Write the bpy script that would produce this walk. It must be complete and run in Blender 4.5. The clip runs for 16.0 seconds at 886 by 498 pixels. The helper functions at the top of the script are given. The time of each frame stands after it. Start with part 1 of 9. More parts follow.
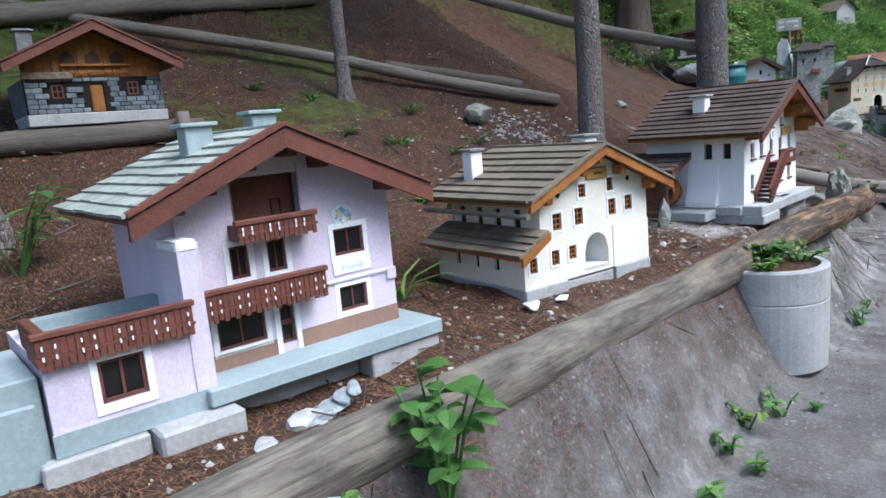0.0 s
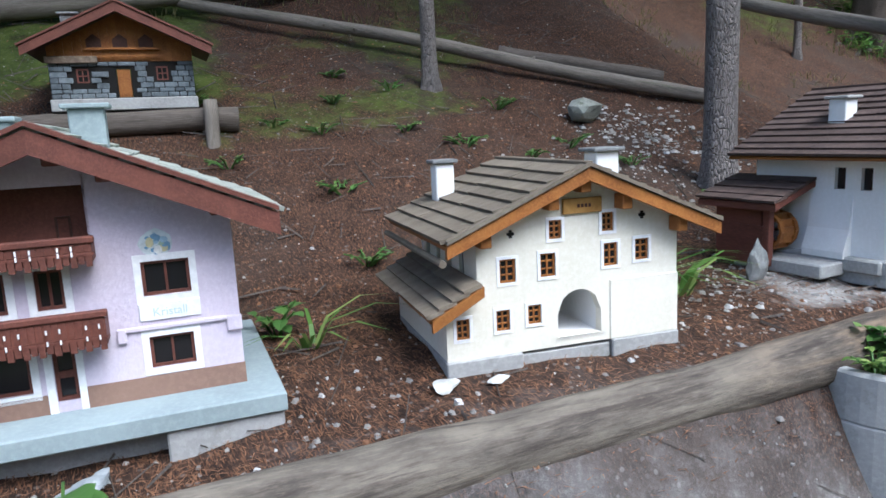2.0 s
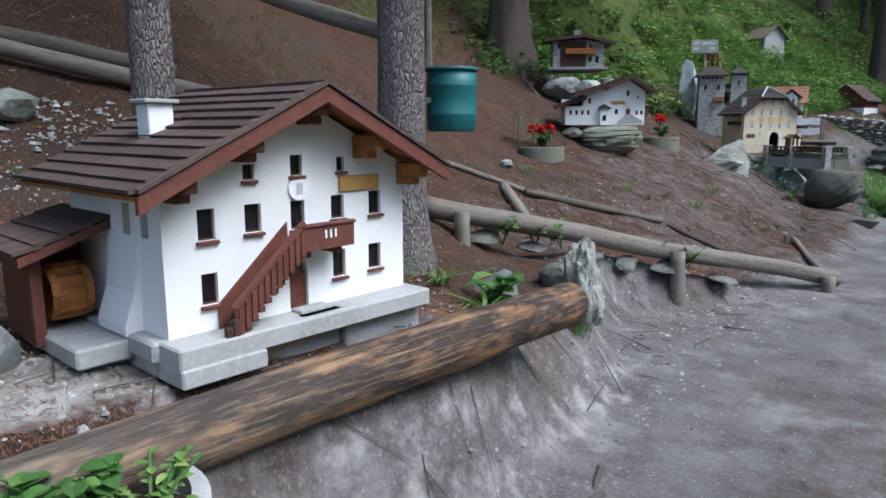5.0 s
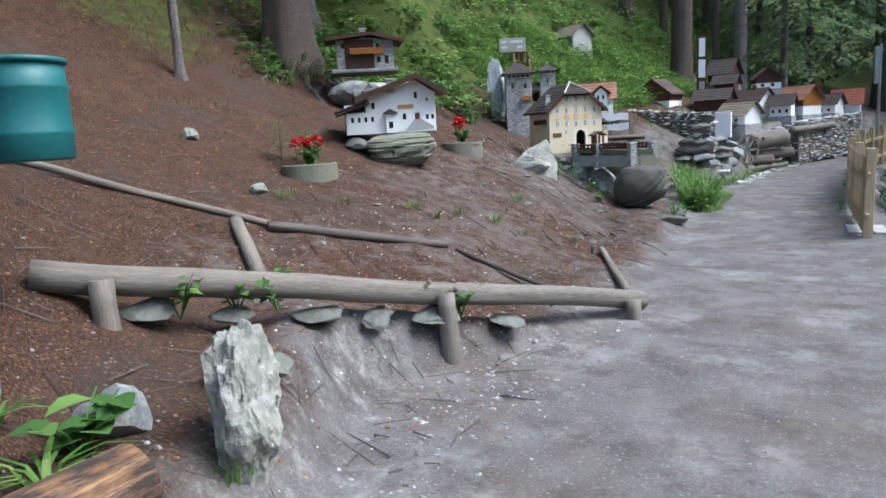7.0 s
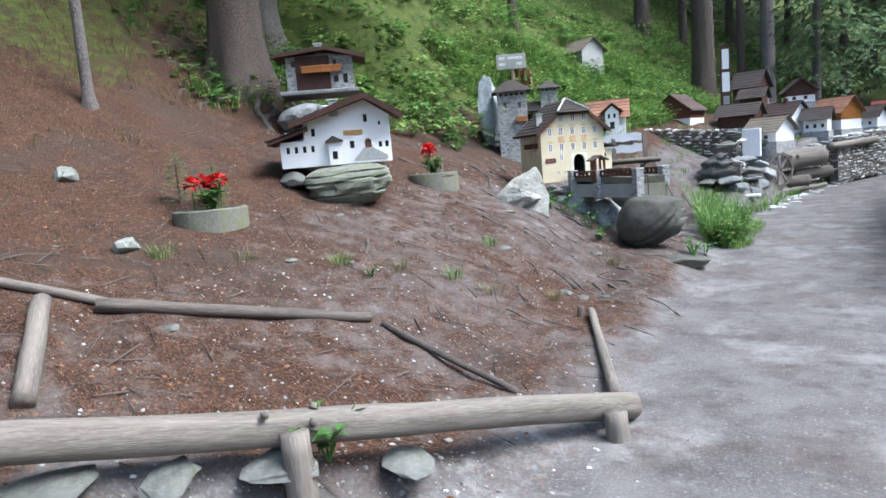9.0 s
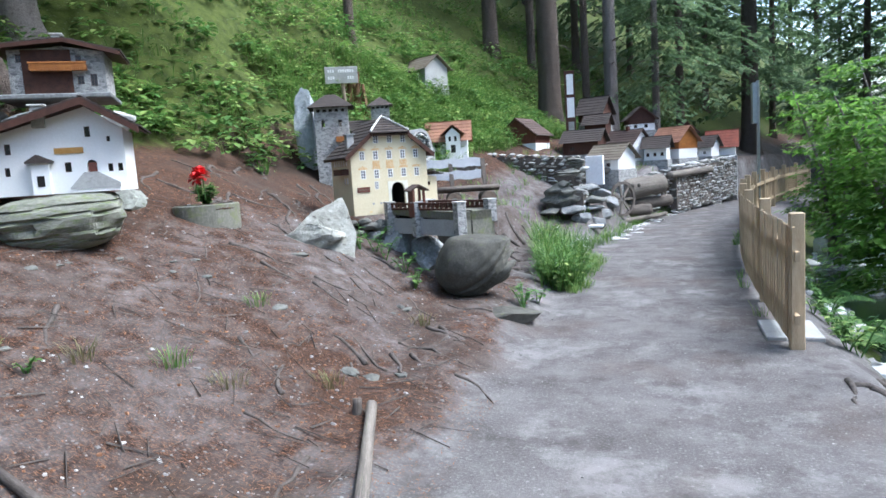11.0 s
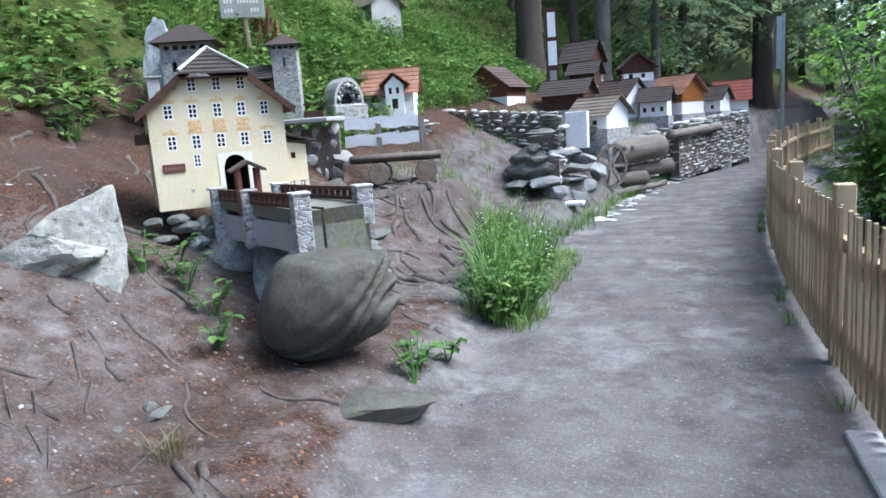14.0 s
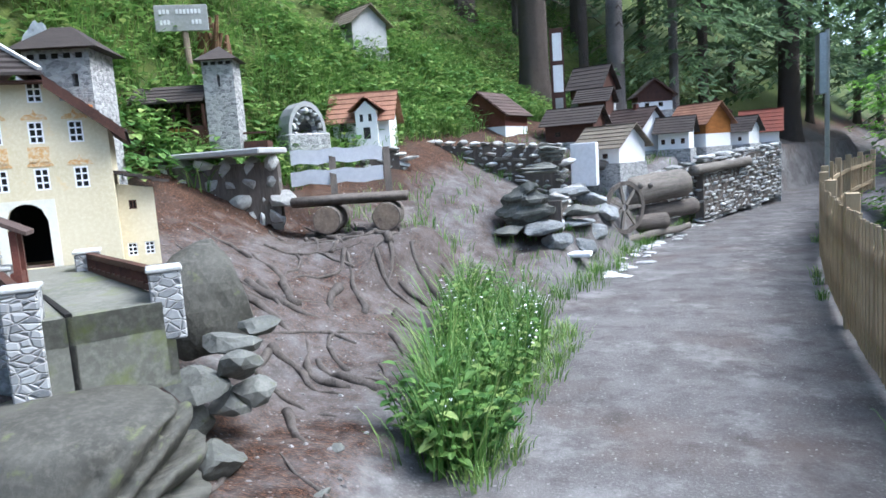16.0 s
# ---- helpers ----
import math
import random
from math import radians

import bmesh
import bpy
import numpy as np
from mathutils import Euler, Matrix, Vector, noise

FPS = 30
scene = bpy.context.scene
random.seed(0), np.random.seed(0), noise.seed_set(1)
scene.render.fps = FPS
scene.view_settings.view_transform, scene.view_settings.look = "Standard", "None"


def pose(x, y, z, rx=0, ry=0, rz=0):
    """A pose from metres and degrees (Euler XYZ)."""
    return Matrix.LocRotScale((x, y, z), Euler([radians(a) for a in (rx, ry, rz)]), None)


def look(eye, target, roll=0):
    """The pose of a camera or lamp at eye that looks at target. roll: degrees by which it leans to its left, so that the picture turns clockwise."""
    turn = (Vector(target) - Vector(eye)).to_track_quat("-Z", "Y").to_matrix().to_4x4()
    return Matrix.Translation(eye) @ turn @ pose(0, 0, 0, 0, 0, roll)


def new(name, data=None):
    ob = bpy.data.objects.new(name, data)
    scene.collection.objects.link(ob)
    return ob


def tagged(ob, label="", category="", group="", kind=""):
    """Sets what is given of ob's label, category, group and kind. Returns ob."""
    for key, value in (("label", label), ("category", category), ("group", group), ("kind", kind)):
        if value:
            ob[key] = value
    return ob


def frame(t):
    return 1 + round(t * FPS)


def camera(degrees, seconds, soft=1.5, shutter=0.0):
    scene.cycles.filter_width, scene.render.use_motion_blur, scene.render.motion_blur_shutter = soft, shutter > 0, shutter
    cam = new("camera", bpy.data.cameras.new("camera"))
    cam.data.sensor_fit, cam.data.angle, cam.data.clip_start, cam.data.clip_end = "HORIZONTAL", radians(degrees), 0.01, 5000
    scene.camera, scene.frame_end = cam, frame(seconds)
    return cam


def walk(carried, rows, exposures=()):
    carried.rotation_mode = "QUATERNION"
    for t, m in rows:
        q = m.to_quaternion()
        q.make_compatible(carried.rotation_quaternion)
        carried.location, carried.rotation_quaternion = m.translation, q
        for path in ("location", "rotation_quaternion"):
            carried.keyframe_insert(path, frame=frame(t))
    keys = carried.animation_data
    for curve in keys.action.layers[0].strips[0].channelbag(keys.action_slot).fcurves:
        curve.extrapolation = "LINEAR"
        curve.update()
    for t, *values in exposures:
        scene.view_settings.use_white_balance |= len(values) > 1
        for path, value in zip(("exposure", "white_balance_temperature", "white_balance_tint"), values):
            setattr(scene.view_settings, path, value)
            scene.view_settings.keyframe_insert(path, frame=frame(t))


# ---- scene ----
# camera and walk
cam = camera(65.9, 16.0, soft=1.6)
PATH = [
    (0, (-0.076, -0.079, 1.519), (-1.410, 1.369, 1.168), -5.0),
    (0.5, (-0.122, 0.278, 1.521), (-1.683, 1.483, 1.186), -2.9),
    (1, (-0.049, 0.607, 1.518), (-1.776, 1.535, 1.122), -1.8),
    (1.5, (0.004, 0.965, 1.520), (-1.763, 1.819, 1.134), -3.7),
    (2, (0.025, 1.322, 1.506), (-1.700, 2.276, 1.166), -2.8),
    (2.5, (0.112, 1.610, 1.484), (-1.562, 2.646, 1.134), -0.6),
    (3, (0.241, 1.988, 1.478), (-1.405, 3.079, 1.161), 2.0),
    (3.5, (0.202, 2.268, 1.467), (-1.389, 3.432, 1.134), 1.7),
    (4, (0.224, 2.613, 1.453), (-1.283, 3.882, 1.109), 0.4),
    (4.5, (0.214, 2.987, 1.455), (-1.223, 4.342, 1.139), -0.7),
    (5, (0.303, 3.379, 1.488), (-0.951, 4.897, 1.137), -0.0),
    (7.5, (0.198, 5.659, 1.478), (-0.699, 7.419, 1.162), -3.5),
    (8, (0.225, 6.132, 1.492), (-0.798, 7.829, 1.222), -1.3),
    (8.5, (0.159, 6.602, 1.468), (-0.848, 8.309, 1.203), -3.5),
    (9, (0.088, 7.047, 1.479), (-0.898, 8.768, 1.221), -4.8),
    (9.5, (0.065, 7.492, 1.461), (-0.883, 9.235, 1.212), -2.0),
    (10, (0.029, 7.876, 1.505), (-0.771, 9.698, 1.303), -2.6),
    (12.5, (0.194, 10.419, 1.52), (-0.337, 12.325, 1.227), -3.2),
    (13, (0.099, 10.935, 1.518), (-0.405, 12.86, 1.319), -2.7),
    (13.5, (0.039, 11.476, 1.487), (-0.582, 13.362, 1.248), -5.0),
    (14, (0.069, 11.967, 1.488), (-0.561, 13.833, 1.139), -4.2),
    (14.5, (0.024, 12.419, 1.509), (-0.488, 14.34, 1.295), -2.0),
    (15, (-0.059, 12.941, 1.471), (-0.756, 14.803, 1.251), -6.2),
    (15.5, (-0.06, 13.431, 1.496), (-0.85, 15.251, 1.245), -5.5),
    (16, (-0.05, 13.913, 1.467), (-0.72, 15.781, 1.214), -4.0),
]
walk(cam, [(t, look(eye, target, roll)) for t, eye, target, roll in PATH],
     exposures=[(0.0, 1.2, 5500, 6), (3.5, 1.2, 5500, 6), (5.0, 1.0, 5550, 6), (7.5, 1.6, 5650, 6), (10.0, 1.85, 5600, 6), (12.5, 1.78, 5450, 6), (14.0, 1.78, 5450, 6), (16.0, 1.85, 5450, 6)])

# daylight: overcast sky over a forest
SUN_EL, SUN_ROT = 55.0, 76.0
world = bpy.data.worlds.new("sky")
scene.world = world
world.use_nodes = True
wn = world.node_tree
sky = wn.nodes.new("ShaderNodeTexSky")
sky.sky_type, sky.sun_disc = "NISHITA", False
sky.sun_elevation, sky.sun_rotation = radians(SUN_EL), radians(SUN_ROT)
sky.air_density, sky.dust_density, sky.ozone_density = 1.0, 4.0, 1.0
wn.links.new(sky.outputs[0], wn.nodes["Background"].inputs[0])
wn.nodes["Background"].inputs[1].default_value = 0.145
sun_data = bpy.data.lights.new("sun", "SUN")
sun_data.energy, sun_data.angle, sun_data.color = 1.5, radians(35), (1.0, 0.98, 0.95)
sun = new("sun", sun_data)
az = radians(SUN_ROT)
sun.matrix_world = look((0, 0, 30), (-math.sin(az) * 10, -math.cos(az) * 10, 30 - 10 * math.tan(radians(SUN_EL))))
# ---- materials ----
def node(nt, kind, **inputs):
    n = nt.nodes.new(kind)
    for k, v in inputs.items():
        if k in ("scale", "detail", "rough"):
            n.inputs[{"scale": "Scale", "detail": "Detail", "rough": "Roughness"}[k]].default_value = v
    return n


def mix_rgb(nt, fac, a, b, mode="MIX"):
    m = nt.nodes.new("ShaderNodeMix")
    m.data_type, m.blend_type = "RGBA", mode
    for sock, v in ((m.inputs[0], fac), (m.inputs[6], a), (m.inputs[7], b)):
        if isinstance(v, bpy.types.NodeSocket):
            nt.links.new(v, sock)
        elif isinstance(v, (int, float)):
            sock.default_value = v
        else:
            sock.default_value = (*v, 1)
    return m.outputs[2]


def ramp(nt, src, a, b, lo=0.0, hi=1.0):
    m = nt.nodes.new("ShaderNodeMapRange")
    m.inputs[1].default_value, m.inputs[2].default_value = a, b
    m.inputs[3].default_value, m.inputs[4].default_value = lo, hi
    nt.links.new(src, m.inputs[0])
    return m.outputs[0]


def coords(nt, stretch=(1, 1, 1), space="Object"):
    tc = nt.nodes.new("ShaderNodeTexCoord")
    mp = nt.nodes.new("ShaderNodeMapping")
    mp.inputs[3].default_value = stretch
    nt.links.new(tc.outputs[space], mp.inputs[0])
    return mp.outputs[0]


def noise_tex(nt, vec, scale, detail=4.0, rough=0.6):
    n = nt.nodes.new("ShaderNodeTexNoise")
    n.inputs["Scale"].default_value, n.inputs["Detail"].default_value = scale, detail
    n.inputs["Roughness"].default_value = rough
    nt.links.new(vec, n.inputs["Vector"])
    return n.outputs[0]


def material(name, base, dark=None, light=None, big=1.5, fine=30.0, rough=0.85, bump=0.3, stretch=(1, 1, 1), metal=0.0,
             vary=0.0, spec=0.3, stain=None, stain_at=(0.55, 0.7), dist=0.004, sheen=0.0, translucent=0.0):
    """A surface with colour change at two scales, fine relief and, where given, stains of a third colour."""
    m = bpy.data.materials.new(name)
    m.use_nodes = True
    nt = m.node_tree
    b = nt.nodes["Principled BSDF"]
    dark = dark or tuple(c * 0.7 for c in base)
    light = light or tuple(min(1, c * 1.2) for c in base)
    v = coords(nt, stretch)
    n1, n2 = noise_tex(nt, v, big, 5), noise_tex(nt, v, fine, 6, 0.7)
    col = mix_rgb(nt, ramp(nt, n1, 0.35, 0.65), dark, base)
    col = mix_rgb(nt, ramp(nt, n2, 0.45, 0.75, 0, 0.8), col, light)
    if stain:
        n3 = noise_tex(nt, coords(nt, stretch), big * 2.7, 7, 0.65)
        col = mix_rgb(nt, ramp(nt, n3, *stain_at), col, stain)
    if vary:
        oi = nt.nodes.new("ShaderNodeObjectInfo")
        col = mix_rgb(nt, 1.0, col, ramp_grey(nt, oi.outputs["Random"], vary), "MULTIPLY")
    nt.links.new(col, b.inputs["Base Color"])
    nt.links.new(ramp(nt, n2, 0.3, 0.7, max(0, rough - 0.1), min(1, rough + 0.1)), b.inputs["Roughness"])
    b.inputs["Metallic"].default_value = metal
    b.inputs["Specular IOR Level"].default_value = spec
    if bump:
        bp = nt.nodes.new("ShaderNodeBump")
        bp.inputs["Strength"].default_value, bp.inputs["Distance"].default_value = bump, dist
        nt.links.new(n2, bp.inputs["Height"])
        nt.links.new(bp.outputs[0], b.inputs["Normal"])
    if translucent:
        tr = nt.nodes.new("ShaderNodeBsdfTranslucent")
        nt.links.new(col, tr.inputs[0])
        ms = nt.nodes.new("ShaderNodeMixShader")
        ms.inputs[0].default_value = translucent
        nt.links.new(b.outputs[0], ms.inputs[1])
        nt.links.new(tr.outputs[0], ms.inputs[2])
        nt.links.new(ms.outputs[0], nt.nodes["Material Output"].inputs[0])
    return m


def ramp_grey(nt, src, vary):
    c = nt.nodes.new("ShaderNodeCombineColor")
    r = ramp(nt, src, 0, 1, 1 - vary, 1 + vary * 0.6)
    for k in range(3):
        nt.links.new(r, c.inputs[k])
    return c.outputs[0]


def island_leaf(name, a, b, c, rough=0.5, translucent=0.35):
    """Foliage: each leaf or blade takes its own tint."""
    m = bpy.data.materials.new(name)
    m.use_nodes = True
    nt = m.node_tree
    p = nt.nodes["Principled BSDF"]
    g = nt.nodes.new("ShaderNodeNewGeometry")
    r = g.outputs["Random Per Island"]
    col = mix_rgb(nt, ramp(nt, r, 0, 0.6), a, b)
    col = mix_rgb(nt, ramp(nt, r, 0.6, 1.0), col, c)
    n = noise_tex(nt, coords(nt, (1, 1, 1)), 1.3, 3)
    col = mix_rgb(nt, ramp(nt, n, 0.4, 0.7, 0, 0.5), col, tuple(k * 0.5 for k in a))
    nt.links.new(col, p.inputs["Base Color"])
    p.inputs["Roughness"].default_value = rough
    p.inputs["Specular IOR Level"].default_value = 0.3
    tr = nt.nodes.new("ShaderNodeBsdfTranslucent")
    nt.links.new(col, tr.inputs[0])
    ms = nt.nodes.new("ShaderNodeMixShader")
    ms.inputs[0].default_value = translucent
    nt.links.new(p.outputs[0], ms.inputs[1])
    nt.links.new(tr.outputs[0], ms.inputs[2])
    nt.links.new(ms.outputs[0], nt.nodes["Material Output"].inputs[0])
    return m


def ground_material():
    """Forest floor: needle litter, trodden grey dirt and moss, mixed by the cover attribute."""
    m = bpy.data.materials.new("forest_floor")
    m.use_nodes = True
    nt = m.node_tree
    b = nt.nodes["Principled BSDF"]
    v = coords(nt)
    big, mid, fine = noise_tex(nt, v, 0.9, 6, 0.6), noise_tex(nt, v, 6, 6, 0.65), noise_tex(nt, v, 60, 5, 0.75)
    worn = noise_tex(nt, v, 1.9, 10, 0.72)
    at = nt.nodes.new("ShaderNodeAttribute")
    at.attribute_name = "cover"
    sep = nt.nodes.new("ShaderNodeSeparateColor")
    nt.links.new(at.outputs[0], sep.inputs[0])
    litter = mix_rgb(nt, ramp(nt, mid, 0.38, 0.62), (0.017, 0.011, 0.009), (0.043, 0.026, 0.019))
    litter = mix_rgb(nt, ramp(nt, fine, 0.5, 0.72), litter, (0.11, 0.064, 0.045))
    for turn, tone in ((25, (0.20, 0.098, 0.052)), (-50, (0.12, 0.06, 0.034)), (80, (0.022, 0.016, 0.014))):
        mp = nt.nodes.new("ShaderNodeMapping")
        mp.inputs[2].default_value = (0, 0, radians(turn))
        mp.inputs[3].default_value = (22, 210, 90)
        nt.links.new(v, mp.inputs[0])
        litter = mix_rgb(nt, ramp(nt, noise_tex(nt, mp.outputs[0], 1.0, 2, 0.5), 0.56, 0.64, 0, 0.8), litter, tone)
    litter = mix_rgb(nt, ramp(nt, big, 0.5, 0.68, 0, 0.75), litter, (0.05, 0.04, 0.034))
    dirt = mix_rgb(nt, ramp(nt, worn, 0.32, 0.68), (0.075, 0.069, 0.067), (0.165, 0.155, 0.152))
    dirt = mix_rgb(nt, ramp(nt, fine, 0.5, 0.75), dirt, (0.235, 0.225, 0.22))
    dirt = mix_rgb(nt, ramp(nt, big, 0.52, 0.72, 0, 0.6), dirt, (0.10, 0.072, 0.058))
    # dried pale crusts and damp dark hollows in the trodden dirt
    patch = noise_tex(nt, v, 1.3, 9, 0.72)
    dirt = mix_rgb(nt, ramp(nt, patch, 0.53, 0.66, 0, 0.62), dirt, (0.275, 0.265, 0.26))
    dirt = mix_rgb(nt, ramp(nt, noise_tex(nt, v, 3.1, 8, 0.7), 0.50, 0.36, 0, 0.6), dirt, (0.058, 0.051, 0.048))
    moss = mix_rgb(nt, ramp(nt, mid, 0.35, 0.65), (0.022, 0.036, 0.008), (0.07, 0.09, 0.02))
    moss = mix_rgb(nt, ramp(nt, fine, 0.5, 0.75), moss, (0.11, 0.13, 0.036))
    dust = mix_rgb(nt, ramp(nt, mid, 0.35, 0.65), (0.19, 0.175, 0.165), (0.36, 0.345, 0.33))

    def soft(channel, lo=-0.25, hi=0.25):
        add = nt.nodes.new("ShaderNodeMath")
        add.operation = "ADD"
        nt.links.new(channel, add.inputs[0])
        nt.links.new(ramp(nt, mid, 0.2, 0.8, lo, hi), add.inputs[1])
        return ramp(nt, add.outputs[0], 0.3, 0.7)

    col = mix_rgb(nt, soft(sep.outputs[0]), litter, dirt)
    col = mix_rgb(nt, soft(sep.outputs[2], -0.4, 0.4), col, dust)
    col = mix_rgb(nt, soft(sep.outputs[1], -0.45, 0.35), col, moss)
    # embedded pale pebbles
    vo = nt.nodes.new("ShaderNodeTexVoronoi")
    vo.inputs["Scale"].default_value = 44
    nt.links.new(v, vo.inputs["Vector"])
    sc = nt.nodes.new("ShaderNodeSeparateColor")
    nt.links.new(vo.outputs["Color"], sc.inputs[0])
    pick = nt.nodes.new("ShaderNodeMath")
    pick.operation = "MULTIPLY"
    nt.links.new(ramp(nt, sc.outputs[0], 0.86, 0.88), pick.inputs[0])
    nt.links.new(ramp(nt, vo.outputs["Distance"], 0.42, 0.30), pick.inputs[1])
    few = nt.nodes.new("ShaderNodeMath")
    few.operation = "MULTIPLY"
    nt.links.new(pick.outputs[0], few.inputs[0])
    nt.links.new(ramp(nt, sep.outputs[0], 0, 1, 0.2, 0.26), few.inputs[1])
    col = mix_rgb(nt, few.outputs[0], col, mix_rgb(nt, sc.outputs[1], (0.16, 0.15, 0.145), (0.46, 0.45, 0.44)))
    nt.links.new(col, b.inputs["Base Color"])
    b.inputs["Roughness"].default_value = 0.95
    b.inputs["Specular IOR Level"].default_value = 0.15
    bp = nt.nodes.new("ShaderNodeBump")
    bp.inputs["Strength"].default_value, bp.inputs["Distance"].default_value = 0.7, 0.010
    sm = nt.nodes.new("ShaderNodeMath")
    nt.links.new(fine, sm.inputs[0])
    nt.links.new(ramp(nt, mid, 0, 1, 0, 0.2), sm.inputs[1])
    nt.links.new(sm.outputs[0], bp.inputs["Height"])
    nt.links.new(bp.outputs[0], b.inputs["Normal"])
    return m


def bark_material(name, dark, light, moss=None):
    m = bpy.data.materials.new(name)
    m.use_nodes = True
    nt = m.node_tree
    b = nt.nodes["Principled BSDF"]
    v = coords(nt, (1, 1, 0.3))
    vo = nt.nodes.new("ShaderNodeTexVoronoi")
    vo.feature = "DISTANCE_TO_EDGE"
    vo.inputs["Scale"].default_value = 68
    wob = nt.nodes.new("ShaderNodeVectorMath")
    wob.operation = "ADD"
    nz = nt.nodes.new("ShaderNodeTexNoise")
    nz.inputs["Scale"].default_value = 9
    nt.links.new(v, nz.inputs["Vector"])
    sc = nt.nodes.new("ShaderNodeVectorMath")
    sc.operation = "SCALE"
    sc.inputs[3].default_value = 0.06
    nt.links.new(nz.outputs[1], sc.inputs[0])
    nt.links.new(v, wob.inputs[0])
    nt.links.new(sc.outputs[0], wob.inputs[1])
    nt.links.new(wob.outputs[0], vo.inputs["Vector"])
    n2 = noise_tex(nt, coords(nt), 45, 6, 0.7)
    n1 = noise_tex(nt, coords(nt), 2.2, 5)
    col = mix_rgb(nt, ramp(nt, vo.outputs[0], 0.0, 0.11, 0.25, 1.0), dark, light)
    col = mix_rgb(nt, ramp(nt, n2, 0.4, 0.7, 0, 0.6), col, tuple(c * 1.35 for c in light))
    col = mix_rgb(nt, ramp(nt, n1, 0.45, 0.7, 0, 0.6), col, tuple(c * 0.65 for c in light))
    if moss:
        col = mix_rgb(nt, ramp(nt, n1, 0.5, 0.62, 0.0, 0.7), col, moss)
    nt.links.new(col, b.inputs["Base Color"])
    b.inputs["Roughness"].default_value = 0.95
    b.inputs["Specular IOR Level"].default_value = 0.15
    bp = nt.nodes.new("ShaderNodeBump")
    bp.inputs["Strength"].default_value, bp.inputs["Distance"].default_value = 0.9, 0.02
    nt.links.new(ramp(nt, vo.outputs[0], 0.0, 0.2), bp.inputs["Height"])
    nt.links.new(bp.outputs[0], b.inputs["Normal"])
    return m


def glass_dark():
    m = bpy.data.materials.new("window_glass")
    m.use_nodes = True
    b = m.node_tree.nodes["Principled BSDF"]
    b.inputs["Base Color"].default_value = (0.015, 0.014, 0.016, 1)
    b.inputs["Roughness"].default_value = 0.12
    return m


def stone_wall_material(name, scale, dark, light, mortar):
    """Small rubble masonry: each stone of its own grey, with pale recessed mortar."""
    m = bpy.data.materials.new(name)
    m.use_nodes = True
    nt = m.node_tree
    b = nt.nodes["Principled BSDF"]
    v = coords(nt, (1, 1, 1.7))
    cell, edge = nt.nodes.new("ShaderNodeTexVoronoi"), nt.nodes.new("ShaderNodeTexVoronoi")
    edge.feature = "DISTANCE_TO_EDGE"
    for n in (cell, edge):
        n.inputs["Scale"].default_value = scale
        nt.links.new(v, n.inputs["Vector"])
    sc = nt.nodes.new("ShaderNodeSeparateColor")
    nt.links.new(cell.outputs["Color"], sc.inputs[0])
    grain = noise_tex(nt, v, 70, 5, 0.7)
    col = mix_rgb(nt, sc.outputs[0], dark, light)
    col = mix_rgb(nt, ramp(nt, grain, 0.4, 0.7, 0, 0.5), col, tuple(c * 0.7 for c in light))
    col = mix_rgb(nt, ramp(nt, edge.outputs[0], 0.07, 0.02), col, mortar)
    nt.links.new(col, b.inputs["Base Color"])
    b.inputs["Roughness"].default_value = 0.92
    bp = nt.nodes.new("ShaderNodeBump")
    bp.inputs["Strength"].default_value, bp.inputs["Distance"].default_value = 0.8, 0.008
    nt.links.new(ramp(nt, edge.outputs[0], 0.0, 0.12), bp.inputs["Height"])
    nt.links.new(bp.outputs[0], b.inputs["Normal"])
    return m


def border_log_material():
    """Old barkless log: silver-grey at one end, patches of orange inner bark and dark streaks towards the other."""
    m = bpy.data.materials.new("weathered_log")
    m.use_nodes = True
    nt = m.node_tree
    b = nt.nodes["Principled BSDF"]
    long = coords(nt, (14, 14, 0.9))
    mid = noise_tex(nt, coords(nt, (7, 7, 2.6)), 1.2, 7, 0.66)
    streak = noise_tex(nt, long, 2.6, 6, 0.7)
    fine = noise_tex(nt, coords(nt, (30, 30, 3)), 3.5, 5, 0.7)
    tc = nt.nodes.new("ShaderNodeTexCoord")
    sp = nt.nodes.new("ShaderNodeSeparateXYZ")
    nt.links.new(tc.outputs["Object"], sp.inputs[0])
    far = ramp(nt, sp.outputs[2], 3.4, 5.4)
    col = mix_rgb(nt, ramp(nt, mid, 0.36, 0.62), (0.075, 0.064, 0.054), (0.19, 0.166, 0.135))
    warm = mix_rgb(nt, ramp(nt, mid, 0.47, 0.60), (0.036, 0.025, 0.02), (0.25, 0.13, 0.06))
    warm = mix_rgb(nt, ramp(nt, streak, 0.52, 0.66, 0, 0.7), warm, (0.34, 0.225, 0.13))
    col = mix_rgb(nt, far, col, warm)
    col = mix_rgb(nt, ramp(nt, streak, 0.50, 0.36, 0, 0.75), col, (0.045, 0.035, 0.03))
    col = mix_rgb(nt, ramp(nt, fine, 0.52, 0.72, 0, 0.4), col, (0.27, 0.23, 0.185))
    nt.links.new(col, b.inputs["Base Color"])
    b.inputs["Roughness"].default_value = 0.85
    b.inputs["Specular IOR Level"].default_value = 0.25
    bp = nt.nodes.new("ShaderNodeBump")
    bp.inputs["Strength"].default_value, bp.inputs["Distance"].default_value = 0.8, 0.008
    sm = nt.nodes.new("ShaderNodeMath")
    nt.links.new(streak, sm.inputs[0])
    nt.links.new(ramp(nt, mid, 0.3, 0.6, 0, 0.8), sm.inputs[1])
    nt.links.new(sm.outputs[0], bp.inputs["Height"])
    nt.links.new(bp.outputs[0], b.inputs["Normal"])
    return m


